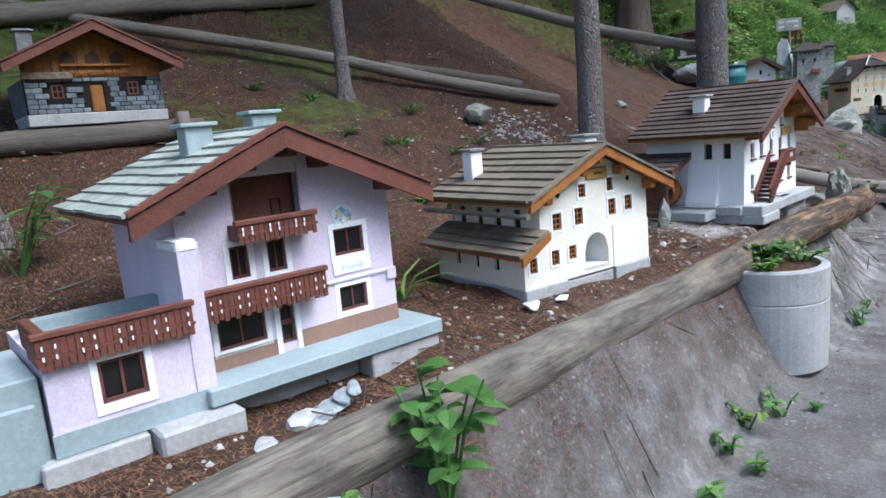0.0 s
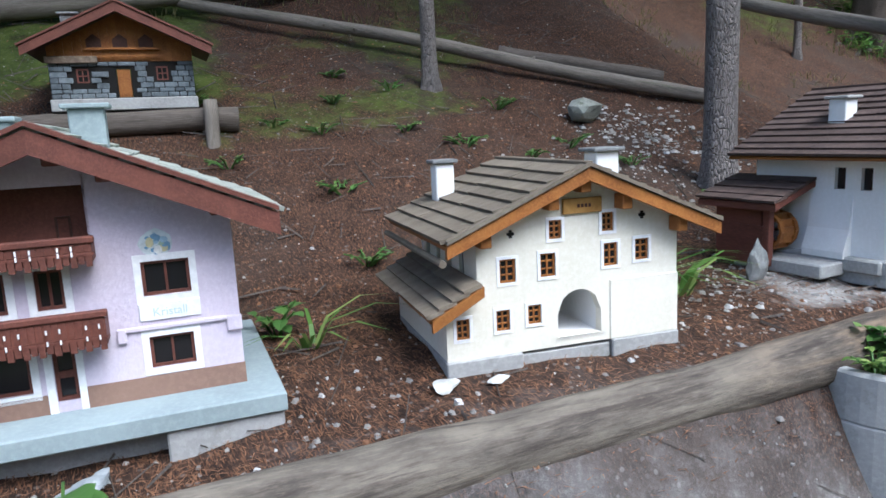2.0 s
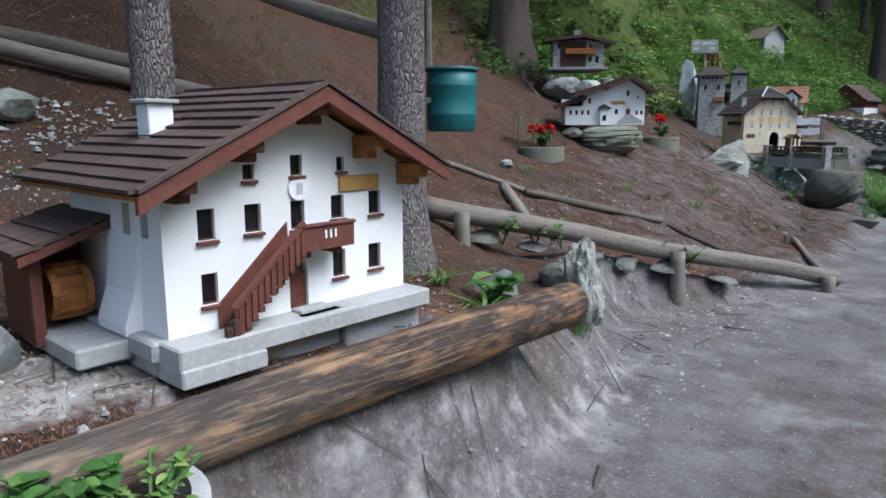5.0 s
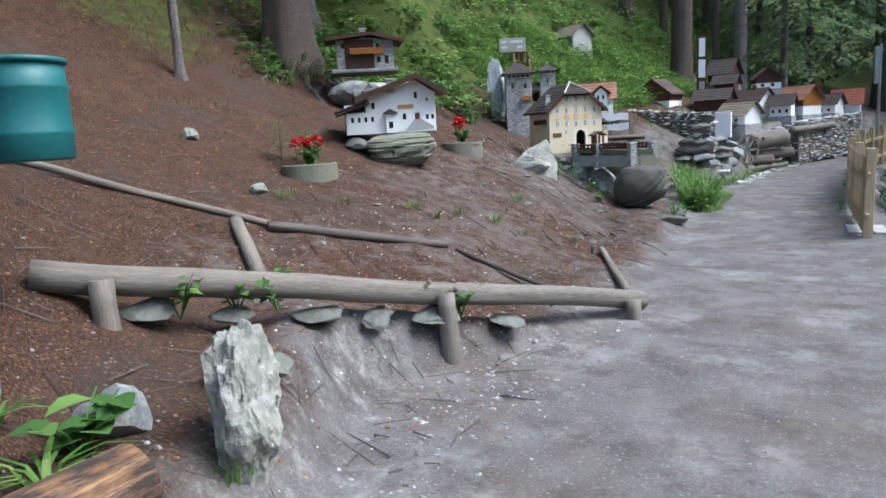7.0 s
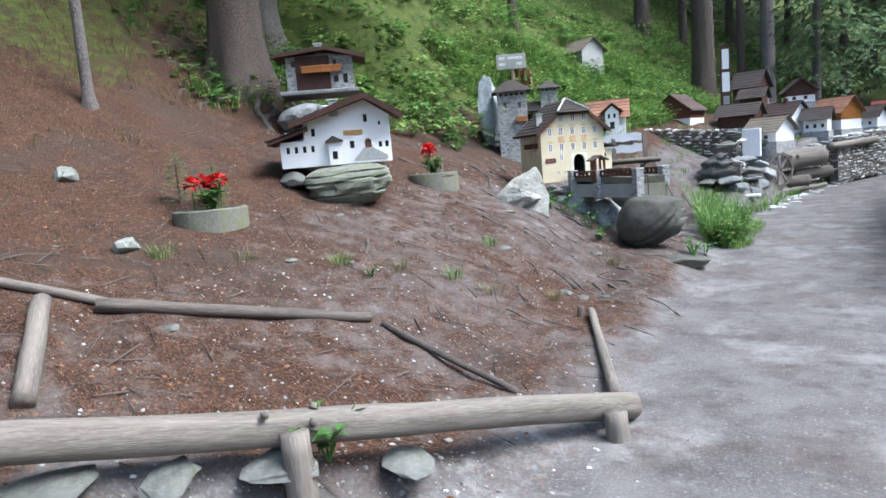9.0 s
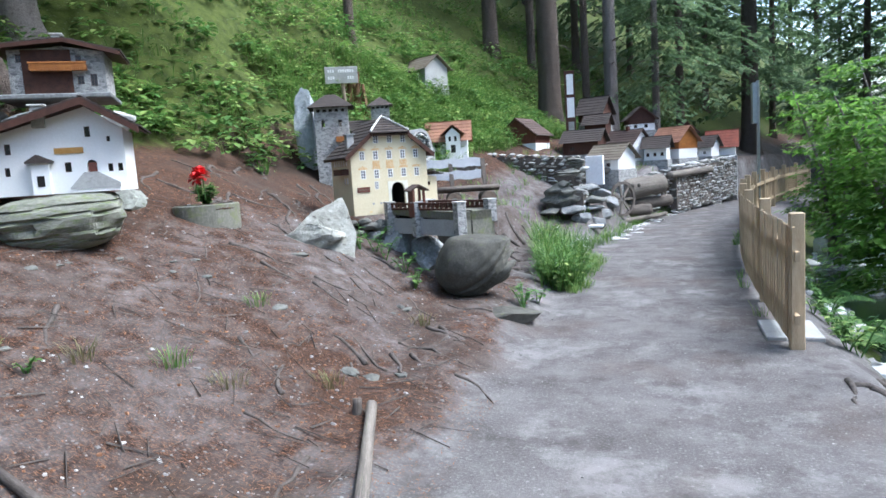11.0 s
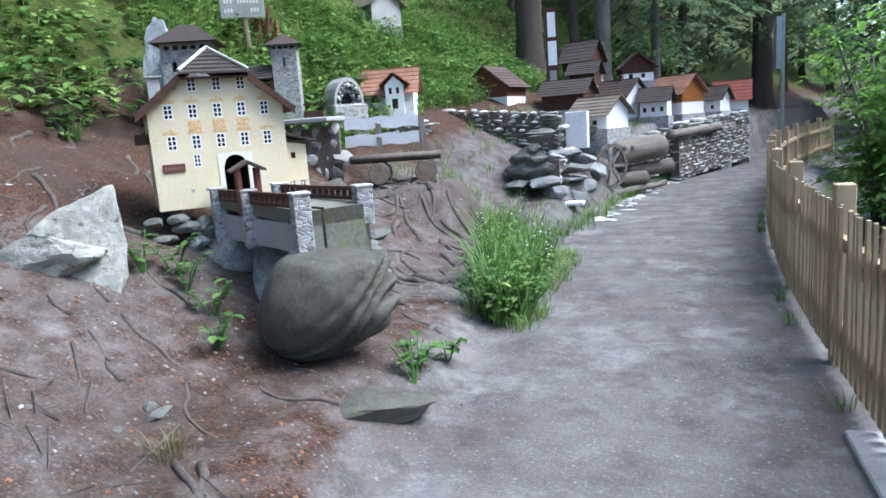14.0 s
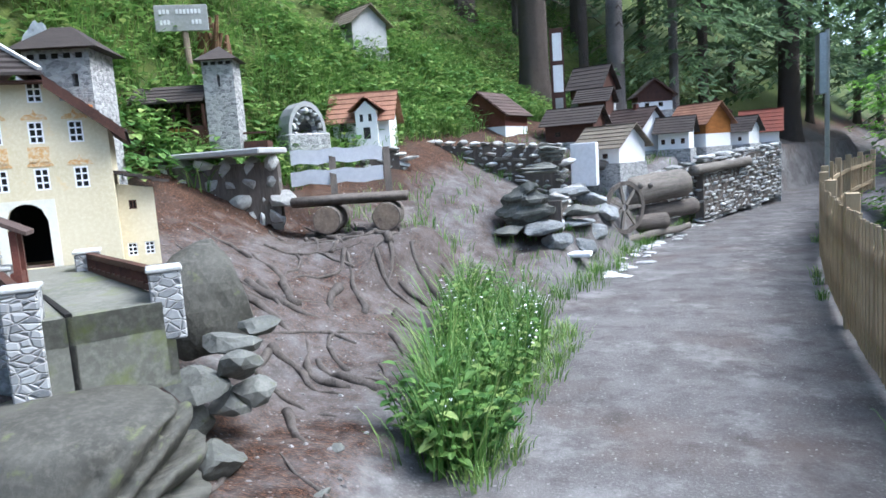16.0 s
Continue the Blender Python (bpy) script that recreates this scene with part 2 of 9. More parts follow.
M = {
    "ground": ground_material(),
    "bark": bark_material("bark_grey", (0.055, 0.045, 0.042), (0.24, 0.215, 0.205)),
    "bark_dark": bark_material("bark_dark", (0.03, 0.024, 0.02), (0.13, 0.105, 0.09)),
    "log": border_log_material(),
    "log_grey": material("grey_log", (0.19, 0.165, 0.14), (0.095, 0.082, 0.07), (0.30, 0.27, 0.235), 1.6, 16, 0.9, 0.6, (12, 12, 0.7),
                         stain=(0.13, 0.14, 0.08), stain_at=(0.6, 0.72), dist=0.006),
    "log_dark": material("old_dark_log", (0.12, 0.10, 0.085), (0.06, 0.05, 0.042), (0.2, 0.175, 0.155), 1.6, 16, 0.9, 0.6, (12, 12, 0.7), dist=0.006),
    "end_grain": material("end_grain", (0.25, 0.19, 0.14), (0.12, 0.09, 0.07), (0.36, 0.29, 0.22), 6, 40, 0.9, 0.4),
    "lilac": material("lilac_render", (0.62, 0.55, 0.65), (0.54, 0.475, 0.57), (0.70, 0.64, 0.73), 3, 70, 0.9, 0.9, dist=0.004),
    "cream": material("cream_render", (0.74, 0.71, 0.62), (0.66, 0.63, 0.53), (0.80, 0.78, 0.72), 3, 60, 0.9, 0.5, stain=(0.60, 0.57, 0.47), stain_at=(0.62, 0.8), dist=0.002),
    "white": material("white_render", (0.79, 0.79, 0.79), (0.72, 0.72, 0.71), (0.83, 0.83, 0.84), 3, 60, 0.88, 0.5, dist=0.002),
    "yellow": material("ochre_render", (0.68, 0.60, 0.42), (0.60, 0.52, 0.34), (0.76, 0.70, 0.54), 3, 60, 0.9, 0.4, stain=(0.70, 0.52, 0.26), stain_at=(0.6, 0.75), dist=0.002),
    "trim_white": material("white_paint", (0.8, 0.8, 0.82), (0.74, 0.74, 0.76), None, 4, 50, 0.7, 0.2),
    "brown_paint": material("brown_wood_paint", (0.145, 0.05, 0.035), (0.095, 0.034, 0.025), (0.20, 0.078, 0.056), 5, 45, 0.6, 0.4, (3, 1, 3), vary=0.12),
    "brown_dark": material("dark_stained_wood", (0.075, 0.032, 0.022), (0.04, 0.018, 0.013), (0.115, 0.052, 0.036), 5, 45, 0.65, 0.4, (3, 1, 3), vary=0.12),
    "orange_wood": material("varnished_pine", (0.32, 0.125, 0.03), (0.20, 0.07, 0.018), (0.42, 0.19, 0.055), 4, 40, 0.55, 0.4, (3, 1, 3), vary=0.12),
    "roof_grey": material("weathered_roof_boards", (0.185, 0.155, 0.118), (0.125, 0.10, 0.074), (0.26, 0.225, 0.178), 3, 35, 0.9, 0.6, (1, 6, 1), vary=0.18,
                          stain=(0.19, 0.18, 0.115), stain_at=(0.6, 0.75)),
    "roof_brown": material("brown_roof_boards", (0.085, 0.058, 0.05), (0.055, 0.037, 0.032), (0.135, 0.10, 0.088), 3, 35, 0.9, 0.6, (1, 6, 1), vary=0.2),
    "roof_dark": material("dark_roof_boards", (0.06, 0.048, 0.043), (0.035, 0.028, 0.025), (0.10, 0.085, 0.078), 3, 35, 0.9, 0.6, (1, 6, 1), vary=0.2),
    "roof_stone": material("stone_roof_slabs", (0.34, 0.37, 0.33), (0.24, 0.27, 0.235), (0.48, 0.50, 0.46), 4, 30, 0.85, 0.5, vary=0.2,
                           stain=(0.16, 0.19, 0.13), stain_at=(0.62, 0.75)),
    "roof_orange": material("terracotta_roof", (0.27, 0.135, 0.085), (0.18, 0.085, 0.055), (0.36, 0.20, 0.13), 4, 35, 0.85, 0.5, vary=0.18),
    "roof_red": material("red_roof", (0.24, 0.07, 0.045), (0.16, 0.05, 0.035), (0.3, 0.1, 0.065), 4, 35, 0.85, 0.5, vary=0.18),
    "plinth": material("blue_grey_paint", (0.29, 0.35, 0.36), (0.23, 0.28, 0.29), (0.35, 0.41, 0.42), 3, 50, 0.75, 0.3),
    "tan": material("tan_render", (0.26, 0.165, 0.125), (0.21, 0.13, 0.10), (0.31, 0.2, 0.155), 3, 60, 0.9, 0.3),
    "concrete": material("concrete", (0.36, 0.36, 0.355), (0.28, 0.28, 0.275), (0.45, 0.45, 0.445), 4, 60, 0.9, 0.5, stain=(0.24, 0.24, 0.21), stain_at=(0.6, 0.75)),
    "mossy_concrete": material("mossy_concrete", (0.165, 0.162, 0.135), (0.10, 0.10, 0.08), (0.235, 0.23, 0.20), 2.5, 40, 0.92, 0.6, stain=(0.14, 0.16, 0.06), stain_at=(0.52, 0.7), dist=0.004),
    "stone": material("grey_schist", (0.24, 0.25, 0.255), (0.14, 0.148, 0.15), (0.40, 0.41, 0.415), 5, 30, 0.85, 0.8, vary=0.3, stain=(0.22, 0.19, 0.14), stain_at=(0.6, 0.72), dist=0.008),
    "stone_green": material("green_grey_rock", (0.27, 0.285, 0.255), (0.17, 0.18, 0.16), (0.42, 0.43, 0.39), 4, 22, 0.88, 0.9, vary=0.2, stain=(0.11, 0.12, 0.09), stain_at=(0.55, 0.66), dist=0.015),
    "stone_light": material("pale_stone", (0.50, 0.50, 0.48), (0.36, 0.36, 0.345), (0.64, 0.64, 0.62), 6, 40, 0.85, 0.6, vary=0.3),
    "masonry": stone_wall_material("masonry", 24, (0.13, 0.135, 0.14), (0.50, 0.50, 0.49), (0.40, 0.39, 0.375)),
    "blue_stone": material("blue_grey_masonry", (0.16, 0.185, 0.205), (0.10, 0.12, 0.135), (0.26, 0.29, 0.31), 10, 50, 0.9, 0.7, vary=0.4),
    "fence": material("new_larch_boards", (0.45, 0.345, 0.22), (0.34, 0.25, 0.15), (0.54, 0.43, 0.29), 3, 25, 0.75, 0.4, (8, 8, 1), vary=0.16),
    "bench_white": material("weathered_white_board", (0.72, 0.72, 0.74), (0.62, 0.62, 0.64), (0.80, 0.80, 0.82), 2, 20, 0.8, 0.5, (10, 1, 10)),
    "barrel": material("teal_plastic", (0.015, 0.13, 0.135), (0.012, 0.105, 0.11), (0.02, 0.155, 0.16), 3, 40, 0.5, 0.1, spec=0.5),
    "pipe": material("galvanised_steel", (0.35, 0.37, 0.38), None, None, 4, 30, 0.45, 0.1, metal=0.8),
    "sign": material("sign_board", (0.34, 0.34, 0.33), (0.25, 0.25, 0.24), None, 3, 30, 0.8, 0.3),
    "sign_white": material("white_lettering", (0.72, 0.72, 0.72), None, None, 4, 30, 0.7, 0.1),
    "sign_wood": material("golden_wood", (0.42, 0.24, 0.07), (0.33, 0.17, 0.045), (0.5, 0.3, 0.1), 5, 40, 0.6, 0.3, (1, 6, 1)),
    "leaf": island_leaf("broad_leaf", (0.069, 0.15, 0.037), (0.106, 0.225, 0.056), (0.188, 0.312, 0.081)),
    "leaf_pale": island_leaf("pale_leaf", (0.127, 0.23, 0.057), (0.196, 0.322, 0.081), (0.345, 0.414, 0.138)),
    "grass": island_leaf("grass_blade", (0.072, 0.168, 0.03), (0.144, 0.264, 0.06), (0.288, 0.384, 0.12)),
    "grass_dry": island_leaf("dry_grass", (0.16, 0.14, 0.07), (0.2, 0.19, 0.09), (0.1, 0.13, 0.04)),
    "needles": island_leaf("spruce_needles", (0.101, 0.162, 0.084), (0.162, 0.25, 0.124), (0.243, 0.338, 0.162), 0.6, 0.55),
    "beech": island_leaf("bright_foliage", (0.10, 0.23, 0.035), (0.18, 0.34, 0.06), (0.29, 0.46, 0.11), 0.45, 0.65),
    "red_flower": material("red_petals", (0.6, 0.015, 0.02), (0.5, 0.01, 0.015), (0.7, 0.03, 0.03), 8, 40, 0.6, 0.1),
    "litter": island_leaf("fallen_needles", (0.17, 0.08, 0.042), (0.27, 0.14, 0.075), (0.1, 0.05, 0.03), 0.8, 0.0),
    "root": material("bare_root", (0.095, 0.08, 0.07), (0.045, 0.037, 0.032), (0.165, 0.145, 0.13), 3, 30, 0.9, 0.7, (6, 6, 1), dist=0.006),
    "water": material("creek_water", (0.05, 0.065, 0.07), None, None, 3, 12, 0.12, 0.5, spec=0.5),
    # near-black stands in for shade in openings, and backs dark stone joints
    "dark": material("shade_and_joint_black", (0.012, 0.011, 0.01), None, None, 3, 20, 0.9, 0.0),
    "glass": glass_dark(),
}
M["mural_orange"] = material("ochre_mural_paint", (0.62, 0.36, 0.14), (0.52, 0.27, 0.09), (0.72, 0.55, 0.30), 25, 60, 0.85, 0.1, stain=(0.66, 0.56, 0.38), stain_at=(0.45, 0.6))
M["boulder"] = material("smooth_boulder", (0.088, 0.085, 0.072), (0.048, 0.046, 0.038), (0.135, 0.13, 0.11), 4.5, 45, 0.8, 0.6, stain=(0.12, 0.135, 0.06), stain_at=(0.6, 0.74), dist=0.004)
M["pale_rock"] = material("pale_cracked_rock", (0.32, 0.32, 0.285), (0.18, 0.178, 0.155), (0.46, 0.46, 0.42), 5, 16, 0.9, 1.0, stain=(0.085, 0.08, 0.07), stain_at=(0.58, 0.66), dist=0.02)
M["blue_rock"] = material("blue_grey_rock", (0.34, 0.37, 0.39), (0.22, 0.245, 0.26), (0.47, 0.49, 0.51), 3, 22, 0.85, 0.9, stain=(0.15, 0.16, 0.16), stain_at=(0.6, 0.7), dist=0.02)
M["wall_stone"] = material("dry_wall_stone", (0.40, 0.395, 0.375), (0.25, 0.245, 0.23), (0.56, 0.555, 0.53), 7, 35, 0.88, 0.7, vary=0.35, stain=(0.17, 0.18, 0.12), stain_at=(0.6, 0.72), dist=0.008)
M["plate"] = material("dark_schist_plate", (0.15, 0.152, 0.138), (0.095, 0.098, 0.088), (0.22, 0.22, 0.20), 6, 30, 0.9, 0.8, vary=0.25, stain=(0.10, 0.105, 0.05), stain_at=(0.6, 0.72), dist=0.008)
# ---- building tools ----
def mesh_of(name, bm, mat, smooth=False):
    me = bpy.data.meshes.new(name)
    bmesh.ops.recalc_face_normals(bm, faces=bm.faces[:])
    bm.to_mesh(me)
    bm.free()
    if mat is not None:
        me.materials.append(mat)
    if smooth:
        me.polygons.foreach_set("use_smooth", [True] * len(me.polygons))
    return me


def raw_mesh(name, verts, faces, mat, smooth=False):
    me = bpy.data.meshes.new(name)
    me.from_pydata(verts, [], faces)
    me.materials.append(mat)
    if smooth:
        me.polygons.foreach_set("use_smooth", [True] * len(me.polygons))
    return me


def part(name, bm, mat, parent, label="", smooth=False):
    ob = new(name, mesh_of(name, bm, mat, smooth))
    ob.parent = parent
    return tagged(ob, label)


def each(name, mat, parent, *specs, bevel=0.0):
    """One part for every box."""
    for spec in specs:
        part(name, boxes(spec, bevel=bevel), mat, parent)


def thing(name, m, label, category, group="", kind=""):
    ob = new(name)
    ob.empty_display_size = 0.1
    ob.matrix_world = m
    return tagged(ob, label, category, group, kind)


def single(name, bm, mat, m, label, category, group="", kind="", smooth=False):
    ob = new(name, mesh_of(name, bm, mat, smooth))
    ob.matrix_world = m
    return tagged(ob, label, category, group, kind)


def hexa(bm, a, b):
    """A solid between two quads (four corners each, same order)."""
    va, vb = [bm.verts.new(p) for p in a], [bm.verts.new(p) for p in b]
    bm.faces.new(va)
    bm.faces.new(vb[::-1])
    for i in range(4):
        j = (i + 1) % 4
        bm.faces.new((va[j], va[i], vb[i], vb[j]))


def box(bm, x0, x1, y0, y1, z0, z1):
    hexa(bm, [(x0, y0, z0), (x1, y0, z0), (x1, y0, z1), (x0, y0, z1)], [(x0, y1, z0), (x1, y1, z0), (x1, y1, z1), (x0, y1, z1)])


def boxes(*spec, bevel=0.0):
    bm = bmesh.new()
    for s in spec:
        box(bm, *s)
    if bevel:
        bmesh.ops.bevel(bm, geom=bm.edges[:], offset=bevel, segments=1, affect="EDGES")
    return bm


def beam(bm, a, b, w, h, up=(0, 0, 1)):
    """A squared beam from a to b."""
    a, b = Vector(a), Vector(b)
    d = (b - a).normalized()
    s = d.cross(Vector(up)).normalized() * w / 2
    u = s.cross(d).normalized() * h / 2
    hexa(bm, [a - s - u, a + s - u, a + s + u, a - s + u], [b - s - u, b + s - u, b + s + u, b - s + u])


def tube(bm, pts, radii, seg=10, rough=0.0, seed=0, caps=True):
    """A round, uneven limb through points."""
    pts = [Vector(p) for p in pts]
    rings = []
    rnd = random.Random(seed)
    ph = rnd.random() * 50
    for i, (p, r) in enumerate(zip(pts, radii)):
        d = (pts[min(i + 1, len(pts) - 1)] - pts[max(i - 1, 0)]).normalized()
        s = d.cross(Vector((0.31, 0.2, 0.93)) if abs(d.z) < 0.85 else Vector((1, 0.1, 0))).normalized()
        u = s.cross(d)
        ring = []
        for k in range(seg):
            a = 2 * math.pi * k / seg
            q = 1 + rough * noise.noise(Vector((math.cos(a) * 1.5 + ph, math.sin(a) * 1.5, i * 0.37)))
            ring.append(bm.verts.new(p + (s * math.cos(a) + u * math.sin(a)) * r * q))
        rings.append(ring)
    for a, b in zip(rings, rings[1:]):
        for k in range(seg):
            j = (k + 1) % seg
            bm.faces.new((a[k], a[j], b[j], b[k]))
    if caps:
        bm.faces.new(rings[0][::-1])
        bm.faces.new(rings[-1])


def rock_bm(sx, sy, sz, seed, level=3, rough=0.28, flat=0.0, facets=11):
    """A broken stone: a ball cut by random planes, roughened; flat: layered ledges."""
    bm = bmesh.new()
    bmesh.ops.create_icosphere(bm, subdivisions=level, radius=1)
    off = Vector((seed * 7.31, seed * 3.17, seed * 1.7))
    rnd = random.Random(seed * 13 + 1)
    planes = []
    for k in range(facets):
        u, a = rnd.uniform(-1, 1), rnd.uniform(0, math.tau)
        r = math.sqrt(1 - u * u)
        planes.append((Vector((r * math.cos(a), r * math.sin(a), u)), rnd.uniform(0.5, 0.86)))
    for v in bm.verts:
        p = v.co.copy()
        q = p * 1.12
        for n, d in planes:
            over = q.dot(n) - d
            if over > 0:
                q = q - n * over * 0.94
        q = q * (1 + noise.noise(p * 1.4 + off) * rough * 0.5 + noise.noise(p * 4 + off) * rough * 0.28 + noise.noise(p * 9 + off) * rough * 0.14)
        if flat:
            step = math.sin(q.z * 10 + noise.noise(p * 1.5 + off) * 2.5)
            k = 1 + flat * (1 if step > 0.2 else step)
            q.x *= k
            q.y *= k
        v.co = (q.x * sx, q.y * sy, q.z * sz)
    return bm


def log_thing(name, a, b, r0, r1, mat, label, seed=0, category="log", seg=18, knots=0, group="", sag=0.0, parent=None):
    """A felled trunk from a to b, with end faces, knots and a wavering outline."""
    a, b = Vector(a), Vector(b)
    ln = (b - a).length
    n = max(6, int(ln / 0.12))
    bm = bmesh.new()
    pts, rr = [], []
    for i in range(n + 1):
        t = i / n
        w = Vector((noise.noise(Vector((t * 3 + seed, 1, 2))), noise.noise(Vector((t * 3, seed, 5))), 0)) * 0.012 * min(ln, 4)
        pts.append(Vector((w.x, w.y - sag * math.sin(math.pi * t), ln * t)))
        rr.append((r0 + (r1 - r0) * t) * (1 + 0.05 * noise.noise(Vector((t * ln * 2.2, seed, 9)))))
    tube(bm, pts, rr, seg, 0.10, seed)
    rnd = random.Random(seed + 5)
    for k in range(knots):
        t, an = rnd.uniform(0.05, 0.95), rnd.uniform(0, 6.28)
        r = r0 + (r1 - r0) * t
        c = Vector((math.cos(an) * r * 0.9, math.sin(an) * r * 0.9, ln * t))
        d = Vector((math.cos(an), math.sin(an), 0.25))
        tube(bm, [c, c + d * r * 0.14, c + d * r * 0.28], [r * 0.26, r * 0.2, r * 0.15], 7, 0.2, k)
    d = (b - a).normalized()
    m = Matrix.Translation(a) @ d.to_track_quat("Z", "Y").to_matrix().to_4x4()
    if parent is not None:
        ob = new(name, mesh_of(name, bm, mat, True))
        ob.parent = parent
        ob.matrix_local = m
        return tagged(ob, label)
    return single(name, bm, mat, m, label, category, group, smooth=True)


# ---- ground ----
SECTIONS = [  # y, foot of the bank, bank width, terrace height, terrace end, slope behind it
    (-8, -1.06, 0.46, 0.605, -2.6, 0.48), (0.9, -1.06, 0.46, 0.61, -2.6, 0.48), (2.5, -1.06, 0.46, 0.685, -2.6, 0.48), (4.1, -1.04, 0.46, 0.72, -2.5, 0.49),
    (5.3, -1.0, 0.48, 0.72, -2.4, 0.49), (6.6, -1.15, 0.6, 0.42, -1.9, 0.62),
    (8.4, -1.9, 0.35, 0.44, -2.7, 0.46), (10.0, -1.0, 0.5, 0.10, -1.6, 0.37), (12.0, -0.9, 0.6, 0.10, -1.6, 0.40),
    (15.0, -1.0, 0.7, 0.22, -1.8, 0.45), (18.0, -1.2, 0.6, 0.15, -2.0, 0.46), (21.0, -1.5, 0.5, 0.22, -2.3, 0.47),
    (24.0, -1.5, 0.4, 0.70, -2.3, 0.50), (28.0, -1.5, 0.3, 1.25, -2.4, 0.42), (60.0, -1.5, 0.3, 1.25, -2.4, 0.42),
]


def bend(y):
    """How far the way has turned to the right."""
    d = max(0.0, min(y, 34.0) - 16.0)
    return 0.011 * d * d + 0.40 * max(0.0, y - 34.0)


def smooth(a, b, x):
    t = min(1.0, max(0.0, (x - a) / (b - a)))
    return t * t * (3 - 2 * t)


def section(y):
    rows = SECTIONS
    if y <= rows[0][0]:
        return rows[0][1:]
    for a, b in zip(rows, rows[1:]):
        if y <= b[0]:
            t = smooth(a[0], b[0], y)
            return tuple(p + (q - p) * t for p, q in zip(a[1:], b[1:]))
    return rows[-1][1:]


def ground(x, y):
    foot, width, top, end, slope = section(y)
    u = x - bend(y)
    z = 0.0
    if u < foot:
        z = top * smooth(0, width, foot - u)
        d = foot - width - u
        if d > 0:
            z += 0.06 * min(d, foot - width - end)
        e = end - u
        if e > 0:
            z += slope * (e - 0.15 * (1 - math.exp(-e / 0.15)))
        f = -6.0 + 1.4 * smooth(15.5, 18, y) - u
        if f > 0:
            steep = 0.35 + 0.3 * smooth(16, 19, y) * (1 - smooth(22, 25, y))
            z += steep * f * min(1.0, f / 3) - max(0, f - 25) * 0.5
    if u > 1.15:
        z -= 0.75 * smooth(1.15, 2.3, u)
        if u > 4.5:
            z += 0.55 * (u - 4.5) * smooth(4.5, 7, u)
    # level spot trodden under the bench
    level = 1 - smooth(0.6, 1.2, math.hypot(x + 3.15, y - 20.1))
    z += (0.83 - z) * level
    n = noise.noise(Vector((x * 0.8, y * 0.8, 0))) * 0.05 + noise.noise(Vector((x * 2.3, y * 2.3, 4))) * 0.03 + noise.noise(Vector((x * 6.1, y * 6.1, 9))) * 0.014
    calm = smooth(foot + 0.15, foot - 0.5, u) if u < 0.5 else smooth(1.1, 1.6, u)
    return z + n * (0.07 + 1.15 * calm)


